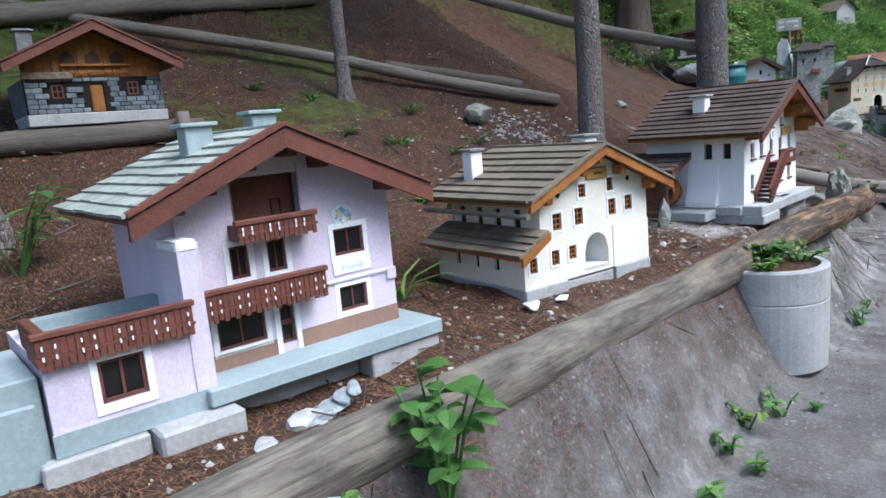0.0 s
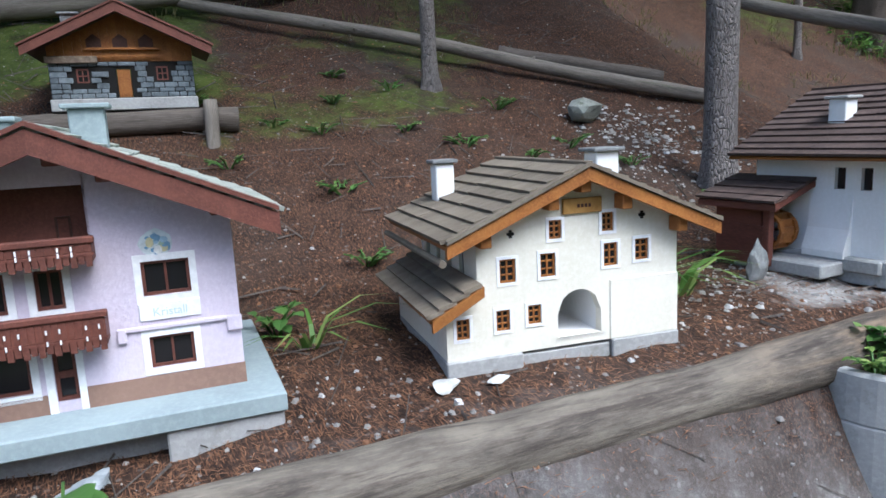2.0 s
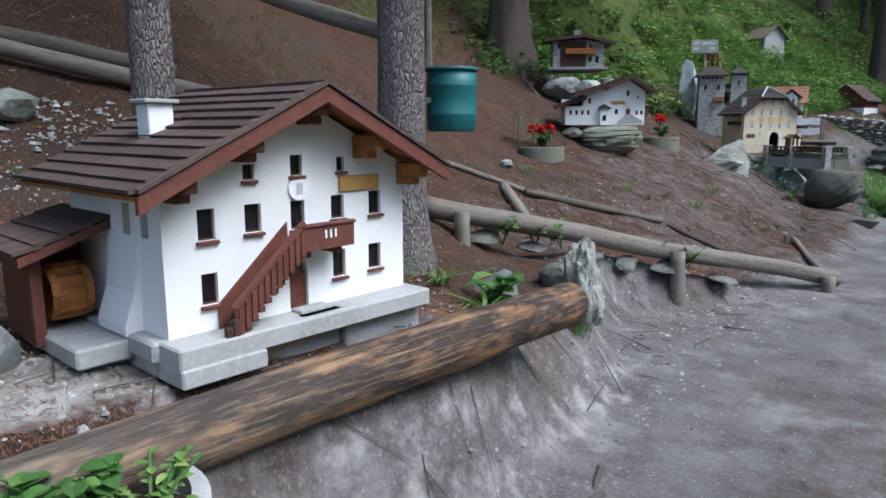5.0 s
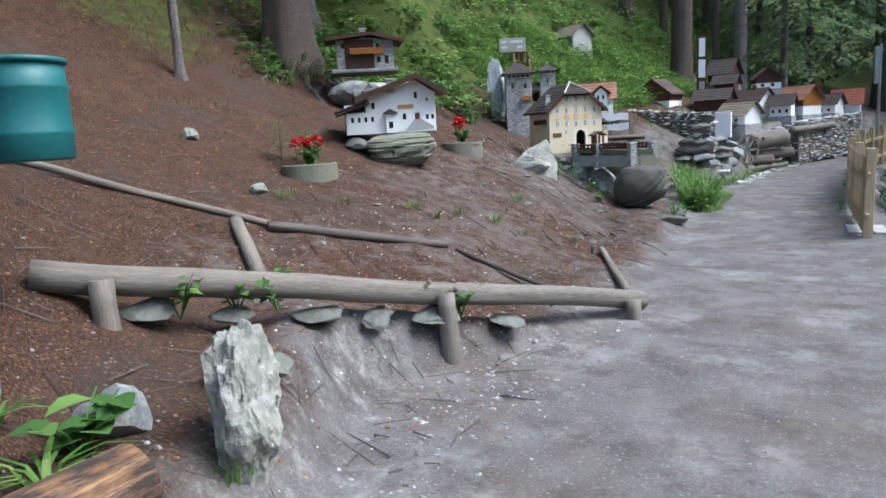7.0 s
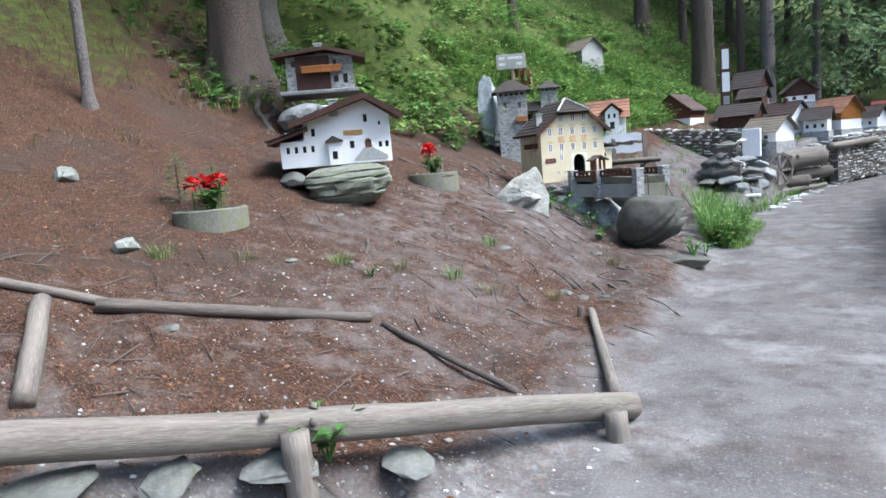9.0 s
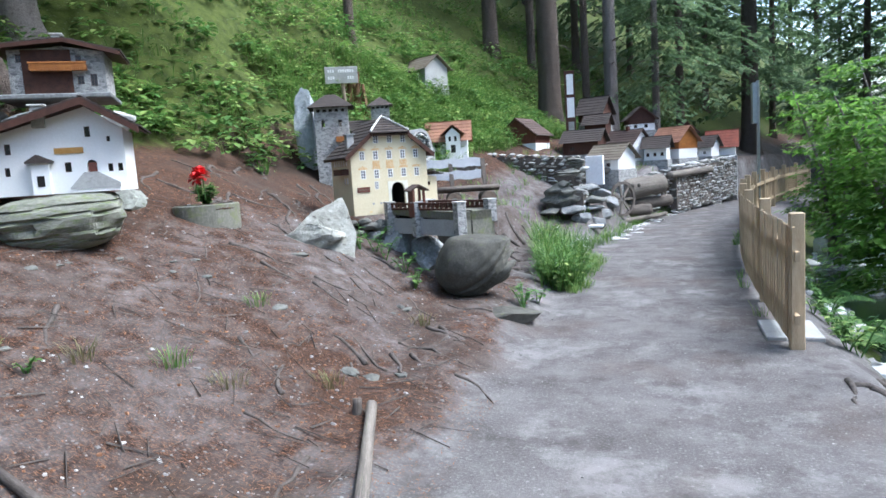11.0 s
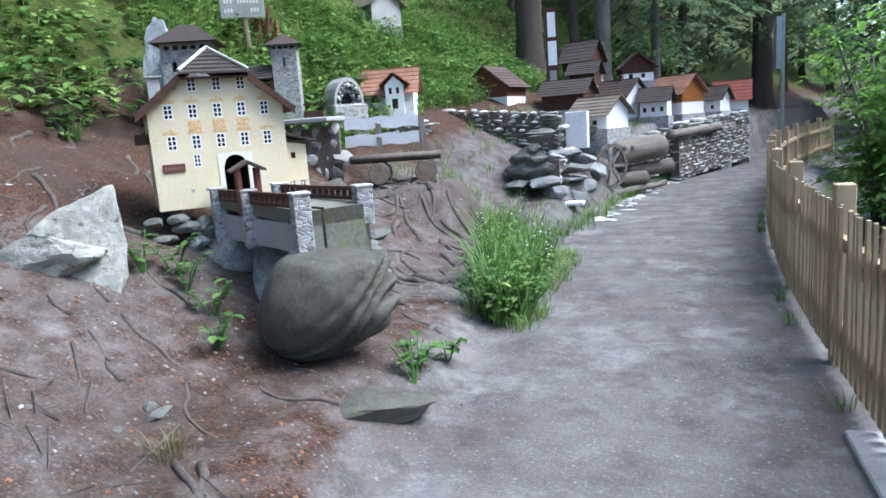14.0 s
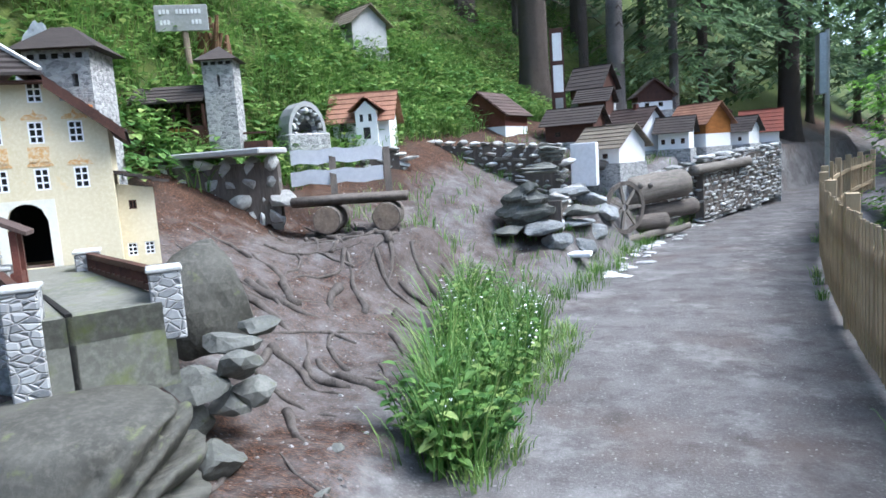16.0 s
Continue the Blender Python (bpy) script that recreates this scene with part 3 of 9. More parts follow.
def build_ground():
    def steps(lo, hi, spans):
        out, v = [lo], lo
        while v < hi:
            v += next(s for a, s in spans if v < a)
            out.append(v)
        return out

    xs = steps(-60, 60, [(-30, 4), (-12, 1.2), (-6.5, 0.3), (-4.2, 0.13), (2.2, 0.075), (6, 0.22), (14, 0.8), (61, 5)])
    ys = steps(-40, 140, [(-8, 4), (-1.5, 0.5), (23, 0.085), (32, 0.2), (45, 0.7), (141, 5)])
    verts = [(x, y, ground(x, y)) for y in ys for x in xs]
    w = len(xs)
    faces = [(j * w + i, j * w + i + 1, (j + 1) * w + i + 1, (j + 1) * w + i) for j in range(len(ys) - 1) for i in range(w - 1)]
    me = raw_mesh("ground", verts, faces, M["ground"], True)
    at = me.color_attributes.new("cover", "FLOAT_COLOR", "POINT")
    col = []
    for x, y, z in verts:
        foot, width, top, end, slope = section(y)
        u = x - bend(y)
        n = noise.noise(Vector((x * 0.9, y * 0.9, 7))) * 0.5
        n2 = noise.noise(Vector((x * 0.35, y * 0.35, 3)))
        dirt = smooth(foot - 0.9, foot + 0.1, u + n * 0.6) * (1.0 if y > 6 else 0.9)
        dirt = max(dirt, 0.36 * smooth(12.2, 14, y) * smooth(-4.2, -2.6, u + n))
        if y > 17:
            dirt = max(dirt, smooth(-4.6, -3.6, u) * (0.52 + 0.4 * smooth(-2.0, -1.4, u) + 0.3 * n))
        if 7.5 < y < 22:
            dirt = max(dirt, (0.32 + 0.10 * smooth(10, 13, y) + 0.55 * n) * smooth(7.5, 8.6, y) * smooth(-5.6, -3.4, u))
        if y < 4.4 and u < foot + 0.2:
            dirt *= 1 - 0.15 * (1 - smooth(3.2, 4.4, y))
        if y < 9.5:
            dirt *= 1 - 0.4 * smooth(-0.9, -0.2, u) * (1 - smooth(7, 10, y))
        moss = 0.58 * smooth(-6.6, -9.5, u + n2 * 3.5) + 0.45 * max(0, n2) * smooth(-4.0, -5.0, u) * (1 - smooth(4, 8, y))
        moss = max(moss, 0.62 * smooth(0.0, 0.3, n2 + n * 0.6) * smooth(-3.9, -4.6, u) * (1 - smooth(5, 7, y)))
        moss = max(moss, 0.8 * smooth(-4.7, -5.4, u + n) * (1 - smooth(2.2, 3.2, y + n)))
        moss = max(moss, smooth(18, 24, y) * smooth(-4.3, -5.2, u) * 0.95)
        moss = max(moss, smooth(13, 17, y) * smooth(-5.5, -6.5, u) * 0.95)
        moss = max(moss, smooth(1.2, 1.8, u) * 0.7)
        dust = 0.0
        if y < 10.5:
            dust = 0.55 * smooth(foot - width * 1.3, foot - width * 0.3, u) * (1 - smooth(foot + 0.05, foot + 0.5, u)) * (0.45 + 0.55 * smooth(2.8, 4.2, y)) * (0.55 + n)
            dust = max(dust, smooth(3.6, 4.2, y) * (1 - smooth(4.2, 5.0, y)) * smooth(-2.2, -1.8, u) * (1 - smooth(-1.6, -1.4, u)) * 0.8)
        # mixes the pale tone into the middle of the far path
        dust = max(dust, 0.32 * smooth(18, 24, y) * smooth(-0.6, 0.3, u) * (1 - smooth(0.3, 1.1, u)))
        col += [max(0, min(1, dirt)), max(0, min(1, moss)), max(0, min(1, dust)), 1.0]
    at.data.foreach_set("color", col)
    ob = new("ground", me)
    tagged(ob, "brown needle-covered forest slope with a trodden grey dirt path", "ground", kind="structure")


build_ground()
# ---- model houses ----
def gable_top(prof, x):
    for (xa, za), (xb, zb) in zip(prof, prof[1:]):
        if x <= xb + 1e-9:
            return za + (zb - za) * (x - xa) / (xb - xa)
    return prof[-1][1]


def wall_bm(prof, holes, y0, y1, z0=0.0):
    """A wall under an outline of (x, z) points, with openings (x0, x1, z0, z1, arched) that go through it."""
    cuts = {p[0] for p in prof}
    for h in holes:
        n = 8 if h[4] else 1
        cuts |= {h[0] + (h[1] - h[0]) * k / n for k in range(n + 1)}
    cuts = sorted(cuts)
    bm = bmesh.new()

    def piece(xa, xb, la, lb, ta, tb):
        if max(ta - la, tb - lb) < 1e-4:
            return
        hexa(bm, [(xa, y0, la), (xb, y0, lb), (xb, y0, tb), (xa, y0, ta)], [(xa, y1, la), (xb, y1, lb), (xb, y1, tb), (xa, y1, ta)])

    def crown(h, x):
        if not h[4]:
            return h[3]
        c, r = (h[0] + h[1]) / 2, (h[1] - h[0]) / 2
        return h[3] - r + math.sqrt(max(0, r * r - (x - c) ** 2))

    for xa, xb in zip(cuts, cuts[1:]):
        if xb - xa < 1e-5:
            continue
        mid = (xa + xb) / 2
        la = lb = z0
        for h in sorted((h for h in holes if h[0] < mid < h[1]), key=lambda h: h[2]):
            piece(xa, xb, la, lb, h[2], h[2])
            la, lb = crown(h, xa), crown(h, xb)
        piece(xa, xb, la, lb, gable_top(prof, xa), gable_top(prof, xb))
    bmesh.ops.remove_doubles(bm, verts=bm.verts[:], dist=1e-5)
    return bm


def frame_bm(x0, x1, z0, z1, y0, y1, t, cols, rows, bar):
    """A window frame with glazing bars."""
    spec = [(x0, x1, y0, y1, z0, z0 + t), (x0, x1, y0, y1, z1 - t, z1), (x0, x0 + t, y0, y1, z0 + t, z1 - t), (x1 - t, x1, y0, y1, z0 + t, z1 - t)]
    for k in range(1, cols):
        c = x0 + (x1 - x0) * k / cols
        spec.append((c - bar / 2, c + bar / 2, y0 + 0.001, y1 - 0.001, z0 + t, z1 - t))
    for k in range(1, rows):
        c = z0 + (z1 - z0) * k / rows
        spec.append((x0 + t, x1 - t, y0 + 0.0015, y1 - 0.0015, c - bar / 2, c + bar / 2))
    return boxes(*spec)


def ring_bm(x0, x1, z0, z1, y0, y1, t):
    """A mitred frame of four joined bars."""
    bm = bmesh.new()
    out = [(x0, z0), (x1, z0), (x1, z1), (x0, z1)]
    inn = [(x0 + t, z0 + t), (x1 - t, z0 + t), (x1 - t, z1 - t), (x0 + t, z1 - t)]
    for k in range(4):
        n = (k + 1) % 4
        quad = (out[k], out[n], inn[n], inn[k])
        hexa(bm, [(a, y0, c) for a, c in quad], [(a, y1, c) for a, c in quad])
    bmesh.ops.remove_doubles(bm, verts=bm.verts[:], dist=1e-5)
    return bm


def window_at(house, x0, x1, z0, z1, frame_mat, cols=2, rows=2, t=0.006, bar=0.004, deep=0.012, surround=None, sur=0.012, sill=None):
    """A set-back window: frame with bars, its pane, and, where the house has them, a painted surround and a sill."""
    w = part("window", ring_bm(x0, x1, z0, z1, deep - 0.006, deep + 0.004, t), frame_mat, house)
    for k in range(1, cols):
        c = x0 + (x1 - x0) * k / cols
        part("glazing_bar", boxes((c - bar / 2, c + bar / 2, deep - 0.005, deep + 0.003, z0 + t, z1 - t)), frame_mat, w)
    for k in range(1, rows):
        c = z0 + (z1 - z0) * k / rows
        part("glazing_bar", boxes((x0 + t, x1 - t, deep - 0.0045, deep + 0.0025, c - bar / 2, c + bar / 2)), frame_mat, w)
    part("pane", boxes((x0, x1, deep, deep + 0.002, z0, z1)), M["glass"], w)
    if surround:
        s = sur
        part("surround", ring_bm(x0 - s, x1 + s, z0 - s, z1 + s, -0.003, 0.004, s), surround, w)
    if sill:
        part("sill", boxes((x0 - 0.008, x1 + 0.008, -0.014, 0.004, z0 - 0.012, z0 - 0.001), bevel=0.002), sill, w)
    return w


def roof_side(house, ridge, eave, y0, y1, n, mat, name="roof_board", lap=1.25, thick=0.012, pieces=1, seed=0, gap=0.003):
    """Courses of overlapping boards or slabs from ridge to eave, each a part. ridge, eave: (x, z)."""
    rx, rz = ridge
    ex, ez = eave
    d = Vector((ex - rx, 0, ez - rz))
    ln = d.length
    d.normalize()
    up = Vector((-d.z, 0, d.x)) if d.x > 0 else Vector((d.z, 0, -d.x))
    rnd = random.Random(seed)
    for k in range(n):
        a, b = ln * k / n, min(ln * (k + 1) / n * 1.0 + ln / n * (lap - 1), ln + 0.01)
        cuts = [y0 + (y1 - y0) * (j / pieces) for j in range(pieces + 1)]
        if pieces > 1:
            off = rnd.uniform(-0.3, 0.3) * (y1 - y0) / pieces
            cuts = [cuts[0]] + [c + off + rnd.uniform(-0.1, 0.1) * (y1 - y0) / pieces for c in cuts[1:-1]] + [cuts[-1]]
        for ya, yb in zip(cuts, cuts[1:]):
            lift = rnd.uniform(0.0, 0.003)
            bm = bmesh.new()
            o = Vector((rx, 0, rz))
            lo0, lo1 = o + d * a + up * 0.0, o + d * (b + rnd.uniform(-0.004, 0.004)) + up * (thick * 0.75 + lift)
            q = [Vector((0, ya + gap / 2, 0)), Vector((0, yb - gap / 2, 0))]
            hexa(bm, [lo0 + q[0], lo1 + q[0], lo1 + q[1], lo0 + q[1]], [lo0 + q[0] + up * thick, lo1 + q[0] + up * thick, lo1 + q[1] + up * thick, lo0 + q[1] + up * thick])
            part(name, bm, mat, house)


def gable_roof(house, ridge, left, right, y0, y1, mat, board_mat, n=9, pieces=1, barge=0.03, name="roof_board", thick=0.012, verge=None, deck_mat=None, seed=0):
    """A pitched roof with a deck, its courses, bargeboards at the front and a ridge cap."""
    for side, e in (("l", left), ("r", right)):
        bm = bmesh.new()
        u = 0.012
        hexa(bm, [(ridge[0], y0 + 0.012, ridge[1] - u), (e[0], y0 + 0.012, e[1] - u), (e[0], y0 + 0.012, e[1]), (ridge[0], y0 + 0.012, ridge[1])],
             [(ridge[0], y1, ridge[1] - u), (e[0], y1, e[1] - u), (e[0], y1, e[1]), (ridge[0], y1, ridge[1])])
        part("roof_deck", bm, deck_mat or board_mat, house)
        roof_side(house, ridge, e, y0 + 0.004, y1, n, mat, name, pieces=pieces, thick=thick, seed=seed + (3 if side == "l" else 4))
        bm = bmesh.new()
        a, b = Vector((ridge[0], y0, ridge[1] - barge * 0.45)), Vector((e[0], y0, e[1] - barge * 0.45))
        hexa(bm, [a + Vector((0, -0.008, -barge / 2)), b + Vector((0, -0.008, -barge / 2)), b + Vector((0, -0.008, barge / 2)), a + Vector((0, -0.008, barge / 2))],
             [a + Vector((0, 0.012, -barge / 2)), b + Vector((0, 0.012, -barge / 2)), b + Vector((0, 0.012, barge / 2)), a + Vector((0, 0.012, barge / 2))])
        part("bargeboard", bm, board_mat, house)
        if verge:
            bm = bmesh.new()
            up = Vector((0, 0, barge * 0.62))
            hexa(bm, [a + up + Vector((0, -0.016, 0)), b + up + Vector((0, -0.016, 0)), b + up + Vector((0, -0.016, 0.012)), a + up + Vector((0, -0.016, 0.012))],
                 [a + up + Vector((0, 0.03, 0)), b + up + Vector((0, 0.03, 0)), b + up + Vector((0, 0.03, 0.014)), a + up + Vector((0, 0.03, 0.014))])
            part("verge_board", bm, verge, house)
    part("ridge_cap", boxes((ridge[0] - 0.014, ridge[0] + 0.014, y0 - 0.004, y1, ridge[1] + thick * 0.6, ridge[1] + thick * 1.6), bevel=0.003), mat, house)


def chimney(house, x, y, z0, z1, w, d, mat, cap_mat, top=1.0):
    c = part("chimney", boxes((x - w / 2, x + w / 2, y - d / 2, y + d / 2, z0, z1), bevel=0.004), mat, house)
    part("chimney_cap", boxes((x - w * 0.68, x + w * 0.68, y - d * 0.68, y + d * 0.68, z1, z1 + 0.014), bevel=0.003), cap_mat, c)


def wall_ring(house, W, D, prof, holes, mat, left_h, right_h, t=0.03, side_holes_l=(), side_holes_r=(), back=True, dark=True):
    """Front gable wall with openings, two side walls, a back wall and a dark floor inside."""
    part("front_wall", wall_bm(prof, holes, 0, t), mat, house)
    bl = wall_bm([(t, left_h), (D, left_h)], side_holes_l, 0, t)
    bl.transform(Matrix(((0, 1, 0, 0), (1, 0, 0, 0), (0, 0, 1, 0), (0, 0, 0, 1))))
    part("side_wall", bl, mat, house)
    br = wall_bm([(t, right_h), (D, right_h)], side_holes_r, W - t, W)
    br.transform(Matrix(((0, 1, 0, 0), (1, 0, 0, 0), (0, 0, 1, 0), (0, 0, 0, 1))))
    part("side_wall", br, mat, house)
    if back:
        part("back_wall", wall_bm([(t, prof[0][1]), *[p for p in prof[1:-1]], (W - t, prof[-1][1])], [], D - t, D), mat, house)


def carved_balcony(house, x0, x1, z0, z1, out, mat, white=True, rows=2, posts=True):
    """A balcony box: floor, rail, boarded front with a cut fringe, and small white drops."""
    b = part("balcony", boxes((x0, x1, -out, 0.0, z0 + 0.012, z0 + 0.022), (x0, x1, -out - 0.006, -out + 0.006, z0 + 0.022, z1 - 0.018), bevel=0.001), mat, house)
    part("rail", boxes((x0 - 0.008, x1 + 0.008, -out - 0.014, -out + 0.012, z1 - 0.018, z1), bevel=0.003), mat, b)
    part("lower_rail", boxes((x0 - 0.004, x1 + 0.004, -out - 0.011, -out - 0.004, z0 + 0.030, z0 + 0.038)), mat, b)
    for xe in (x0, x1 - 0.01):
        part("end_board", boxes((xe, xe + 0.01, -out, 0, z0 + 0.02, z1 - 0.018)), mat, b)
    n = max(6, int((x1 - x0) / 0.018))
    bm = bmesh.new()
    for k in range(n):
        c = x0 + (x1 - x0) * (k + 0.5) / n
        w = (x1 - x0) / n * 0.42
        box(bm, c - w, c + w, -out - 0.010, -out - 0.005, z0 + (0.0 if k % 2 else 0.008), z0 + 0.030)
        box(bm, c - w * 0.8, c + w * 0.8, -out - 0.009, -out - 0.006, z0 + 0.04, z1 - 0.02)
    tagged(part("fringe", bm, mat, b), kind="stuff")
    if white:
        bm = bmesh.new()
        for k in range(int(n * 0.6)):
            c = x0 + (x1 - x0) * (k + 0.5) / int(n * 0.6)
            if k % 3 == 2:
                continue
            box(bm, c - 0.0022, c + 0.0022, -out - 0.014, -out - 0.011, z0 + 0.030, z0 + 0.042)
            box(bm, c - 0.0022, c + 0.0022, -out - 0.014, -out - 0.0115, z0 + (z1 - z0) * 0.56, z0 + (z1 - z0) * 0.56 + 0.012)
        tagged(part("white_drop", bm, M["trim_white"], b, "small white painted drops"), kind="stuff")
    return b


def lilac_house():
    h = thing("model_house", pose(-2.148, 0.93, 0.777, 0, 0, 82.3) @ Matrix.Diagonal((0.984, 0.985, 1.02, 1)), "miniature lilac alpine guesthouse with brown balconies and stone roof", "model house", "model houses")
    W, D = 0.84, 0.72
    rx, rz = 0.36, 0.745
    sl = 0.42
    prof = [(0, rz - rx * sl), (rx, rz), (W, rz - (W - rx) * sl)]
    holes = [(0.578, 0.71, 0.296, 0.395, False), (0.578, 0.702, 0.085, 0.178, False), (0.322, 0.380, 0.03, 0.178, False), (0.09, 0.266, 0.065, 0.19, False),
             (0.168, 0.236, 0.29, 0.40, False), (0.306, 0.377, 0.29, 0.40, False), (0.205, 0.455, 0.455, 0.62, False)]
    wall_ring(h, W, D, prof, holes, M["lilac"], prof[0][1], prof[-1][1], 0.035)
    part("tan_base", boxes((0.39, W + 0.002, -0.003, 0.004, 0.0, 0.062), (0.05, 0.315, -0.003, 0.004, 0.0, 0.055)), M["tan"], h)
    for x0, x1, z0, z1, c in ((0.578, 0.71, 0.296, 0.395, 2), (0.578, 0.702, 0.085, 0.178, 2), (0.168, 0.236, 0.29, 0.40, 2), (0.306, 0.377, 0.29, 0.40, 2), (0.09, 0.266, 0.065, 0.19, 2)):
        window_at(h, x0, x1, z0, z1, M["brown_paint"], c, 1, 0.009, 0.007, 0.014, M["trim_white"], 0.020)
    part("door", frame_bm(0.322, 0.380, 0.03, 0.178, 0.008, 0.018, 0.01, 1, 2, 0.02), M["brown_paint"], h)
    part("door_pane", boxes((0.322, 0.380, 0.018, 0.022, 0.03, 0.178)), M["glass"], h)
    each("door_surround", M["trim_white"], h, (0.300, 0.321, -0.004, 0.004, 0.0, 0.19), (0.381, 0.40, -0.004, 0.004, 0.0, 0.19))
    # recess of the upper balcony, boarded
    part("recess_back", boxes((0.20, 0.46, 0.06, 0.072, 0.44, 0.64), bevel=0.001), M["brown_paint"], h)
    each("recess_side", M["brown_paint"], h, (0.199, 0.205, 0.0, 0.1, 0.44, 0.63), (0.455, 0.461, 0.0, 0.1, 0.44, 0.65))
    part("recess_floor", boxes((0.20, 0.46, 0.0, 0.1, 0.445, 0.455)), M["brown_dark"], h)
    part("recess_door", frame_bm(0.37, 0.41, 0.455, 0.535, 0.052, 0.06, 0.006, 1, 1, 0.0), M["brown_dark"], h)
    carved_balcony(h, 0.175, 0.468, 0.41, 0.49, 0.075, M["brown_paint"])
    carved_balcony(h, 0.03, 0.478, 0.185, 0.292, 0.085, M["brown_paint"])
    part("ledge", boxes((0.50, W + 0.004, -0.010, 0.001, 0.198, 0.212), (0.495, 0.52, -0.012, 0.001, 0.17, 0.212), (W - 0.04, W + 0.004, -0.012, 0.001, 0.165, 0.212), bevel=0.003), M["lilac"], h)
    part("name_panel", boxes((0.560, 0.73, -0.006, 0.001, 0.225, 0.276), bevel=0.002), M["trim_white"], h, "white panel with faint lettering")
    t = bpy.data.curves.new("lettering", "FONT")
    t.body, t.size, t.align_x, t.extrude = "Kristall", 0.034, "CENTER", 0.0006
    tm = bpy.data.materials.new("pale_blue_lettering")
    tm.use_nodes = True
    tm.node_tree.nodes["Principled BSDF"].inputs["Base Color"].default_value = (0.50, 0.60, 0.66, 1)
    t.materials.append(tm)
    to = new("lettering", t)
    to.parent = h
    to.matrix_local = pose(0.645, -0.0072, 0.238, 90, 0, 0)
    # painted rounded panel on the gable, kept as plain colour patches
    rnd = random.Random(4)
    mural = [(0.628, 0.445, 0.047, 0.042, 0)]
    for k in range(22):
        a = rnd.uniform(0, math.tau)
        q = math.sqrt(rnd.random()) * 0.86
        w = rnd.uniform(0.005, 0.012)
        mural.append((0.628 + math.cos(a) * q * 0.036, 0.443 + math.sin(a) * q * 0.032, w, w * rnd.uniform(0.6, 1.4), rnd.choice((1, 1, 2, 2, 3, 4, 5))))
    paints = [material("mural_paint_%d" % k, c, None, None, 20, 60, 0.8, 0.1) for k, c in enumerate(((0.62, 0.68, 0.70), (0.20, 0.34, 0.50), (0.36, 0.50, 0.62), (0.60, 0.55, 0.34), (0.34, 0.45, 0.36), (0.74, 0.74, 0.72)))]
    for k, (cx, cz, w, hh, p) in enumerate(mural):
        bm = bmesh.new()
        y = -0.002 - 0.0001 * k - 0.0008 * (k > 0)
        vs = [bm.verts.new((cx + math.cos(a) * w * rnd.uniform(0.9, 1.08), y, max(cz + math.sin(a) * hh * rnd.uniform(0.9, 1.08), 0.409))) for a in [i * math.tau / 12 for i in range(12)]]
        f = bm.faces.new(vs)
        ex = bmesh.ops.extrude_face_region(bm, geom=[f])
        bmesh.ops.translate(bm, verts=[v for v in ex["geom"] if isinstance(v, bmesh.types.BMVert)], vec=(0, 0.006, 0))
        part("painted_panel", bm, paints[p], h, "faded mural in blue, white and ochre" if k == 0 else "")
    eo, fr = 0.17, -0.13
    L, R = (-eo, rz - (rx + eo) * sl), (W + eo * 0.75, rz - (W - rx + eo * 0.75) * sl)
    gable_roof(h, (rx, rz + 0.02), (L[0], L[1] + 0.02), (R[0], R[1] + 0.02), fr, D + 0.06, M["roof_stone"], M["brown_paint"], 9, 6, 0.062, "roof_slab", 0.012, M["brown_paint"])
    for x in (0.10, 0.245, 0.40, 0.52, 0.80, -0.01):
        z = gable_top([(-eo, L[1]), (rx, rz), (W + eo, R[1])], x)
        part("purlin", boxes((x - 0.02, x + 0.02, fr + 0.03, 0.0, z - 0.055, z - 0.012), bevel=0.004), M["brown_paint"], h)
    chimney(h, 0.215, 0.27, 0.60, 0.80, 0.10, 0.085, M["plinth"], M["plinth"])
    chimney(h, 0.47, 0.26, 0.60, 0.83, 0.10, 0.085, M["plinth"], M["plinth"])
    part("plinth", boxes((-0.02, W + 0.10, -0.16, D + 0.05, -0.055, 0.0), bevel=0.004), M["plinth"], h, "blue-grey painted plinth")
    # low wing with terrace
    part("wing_wall", wall_bm([(-0.43, 0.225), (0.0, 0.225)], [(-0.30, -0.175, 0.075, 0.20, False)], -0.12, -0.09, -0.03), M["lilac"], h)
    part("wing_side", boxes((-0.43, -0.40, -0.09, 0.45, -0.03, 0.225)), M["lilac"], h)
    w = part("wing_window", frame_bm(-0.30, -0.175, 0.075, 0.20, -0.112, -0.102, 0.011, 2, 1, 0.008), M["brown_paint"], h)
    part("pane", boxes((-0.30, -0.175, -0.104, -0.10, 0.075, 0.20)), M["glass"], w)
    s = 0.02
    part("surround", boxes((-0.30 - s, -0.175 + s, -0.124, -0.116, 0.20, 0.20 + s), (-0.30 - s, -0.175 + s, -0.124, -0.116, 0.075 - s * 1.4, 0.075), (-0.30 - s, -0.30, -0.124, -0.116, 0.075, 0.2), (-0.175, -0.175 + s, -0.124, -0.116, 0.075, 0.2)), M["trim_white"], w)
    part("wing_base", boxes((-0.435, 0.01, -0.126, -0.118, -0.035, 0.03)), M["plinth"], h)
    part("terrace", boxes((-0.40, 0.0, -0.09, 0.45, 0.22, 0.238)), M["plinth"], h)
    part("terrace_parapet", boxes((-0.41, 0.0, 0.28, 0.34, 0.238, 0.272)), M["plinth"], h)
    part("terrace_rail", boxes((-0.435, -0.405, -0.13, 0.12, 0.24, 0.318), bevel=0.003), M["brown_paint"], h)
    bal = carved_balcony(h, -0.44, -0.03, 0.215, 0.32, 0.14, M["brown_paint"])
    bm = wall_bm([(-0.045, 0.46), (0.02, 0.46)], [], -0.125, 0.05, -0.03)
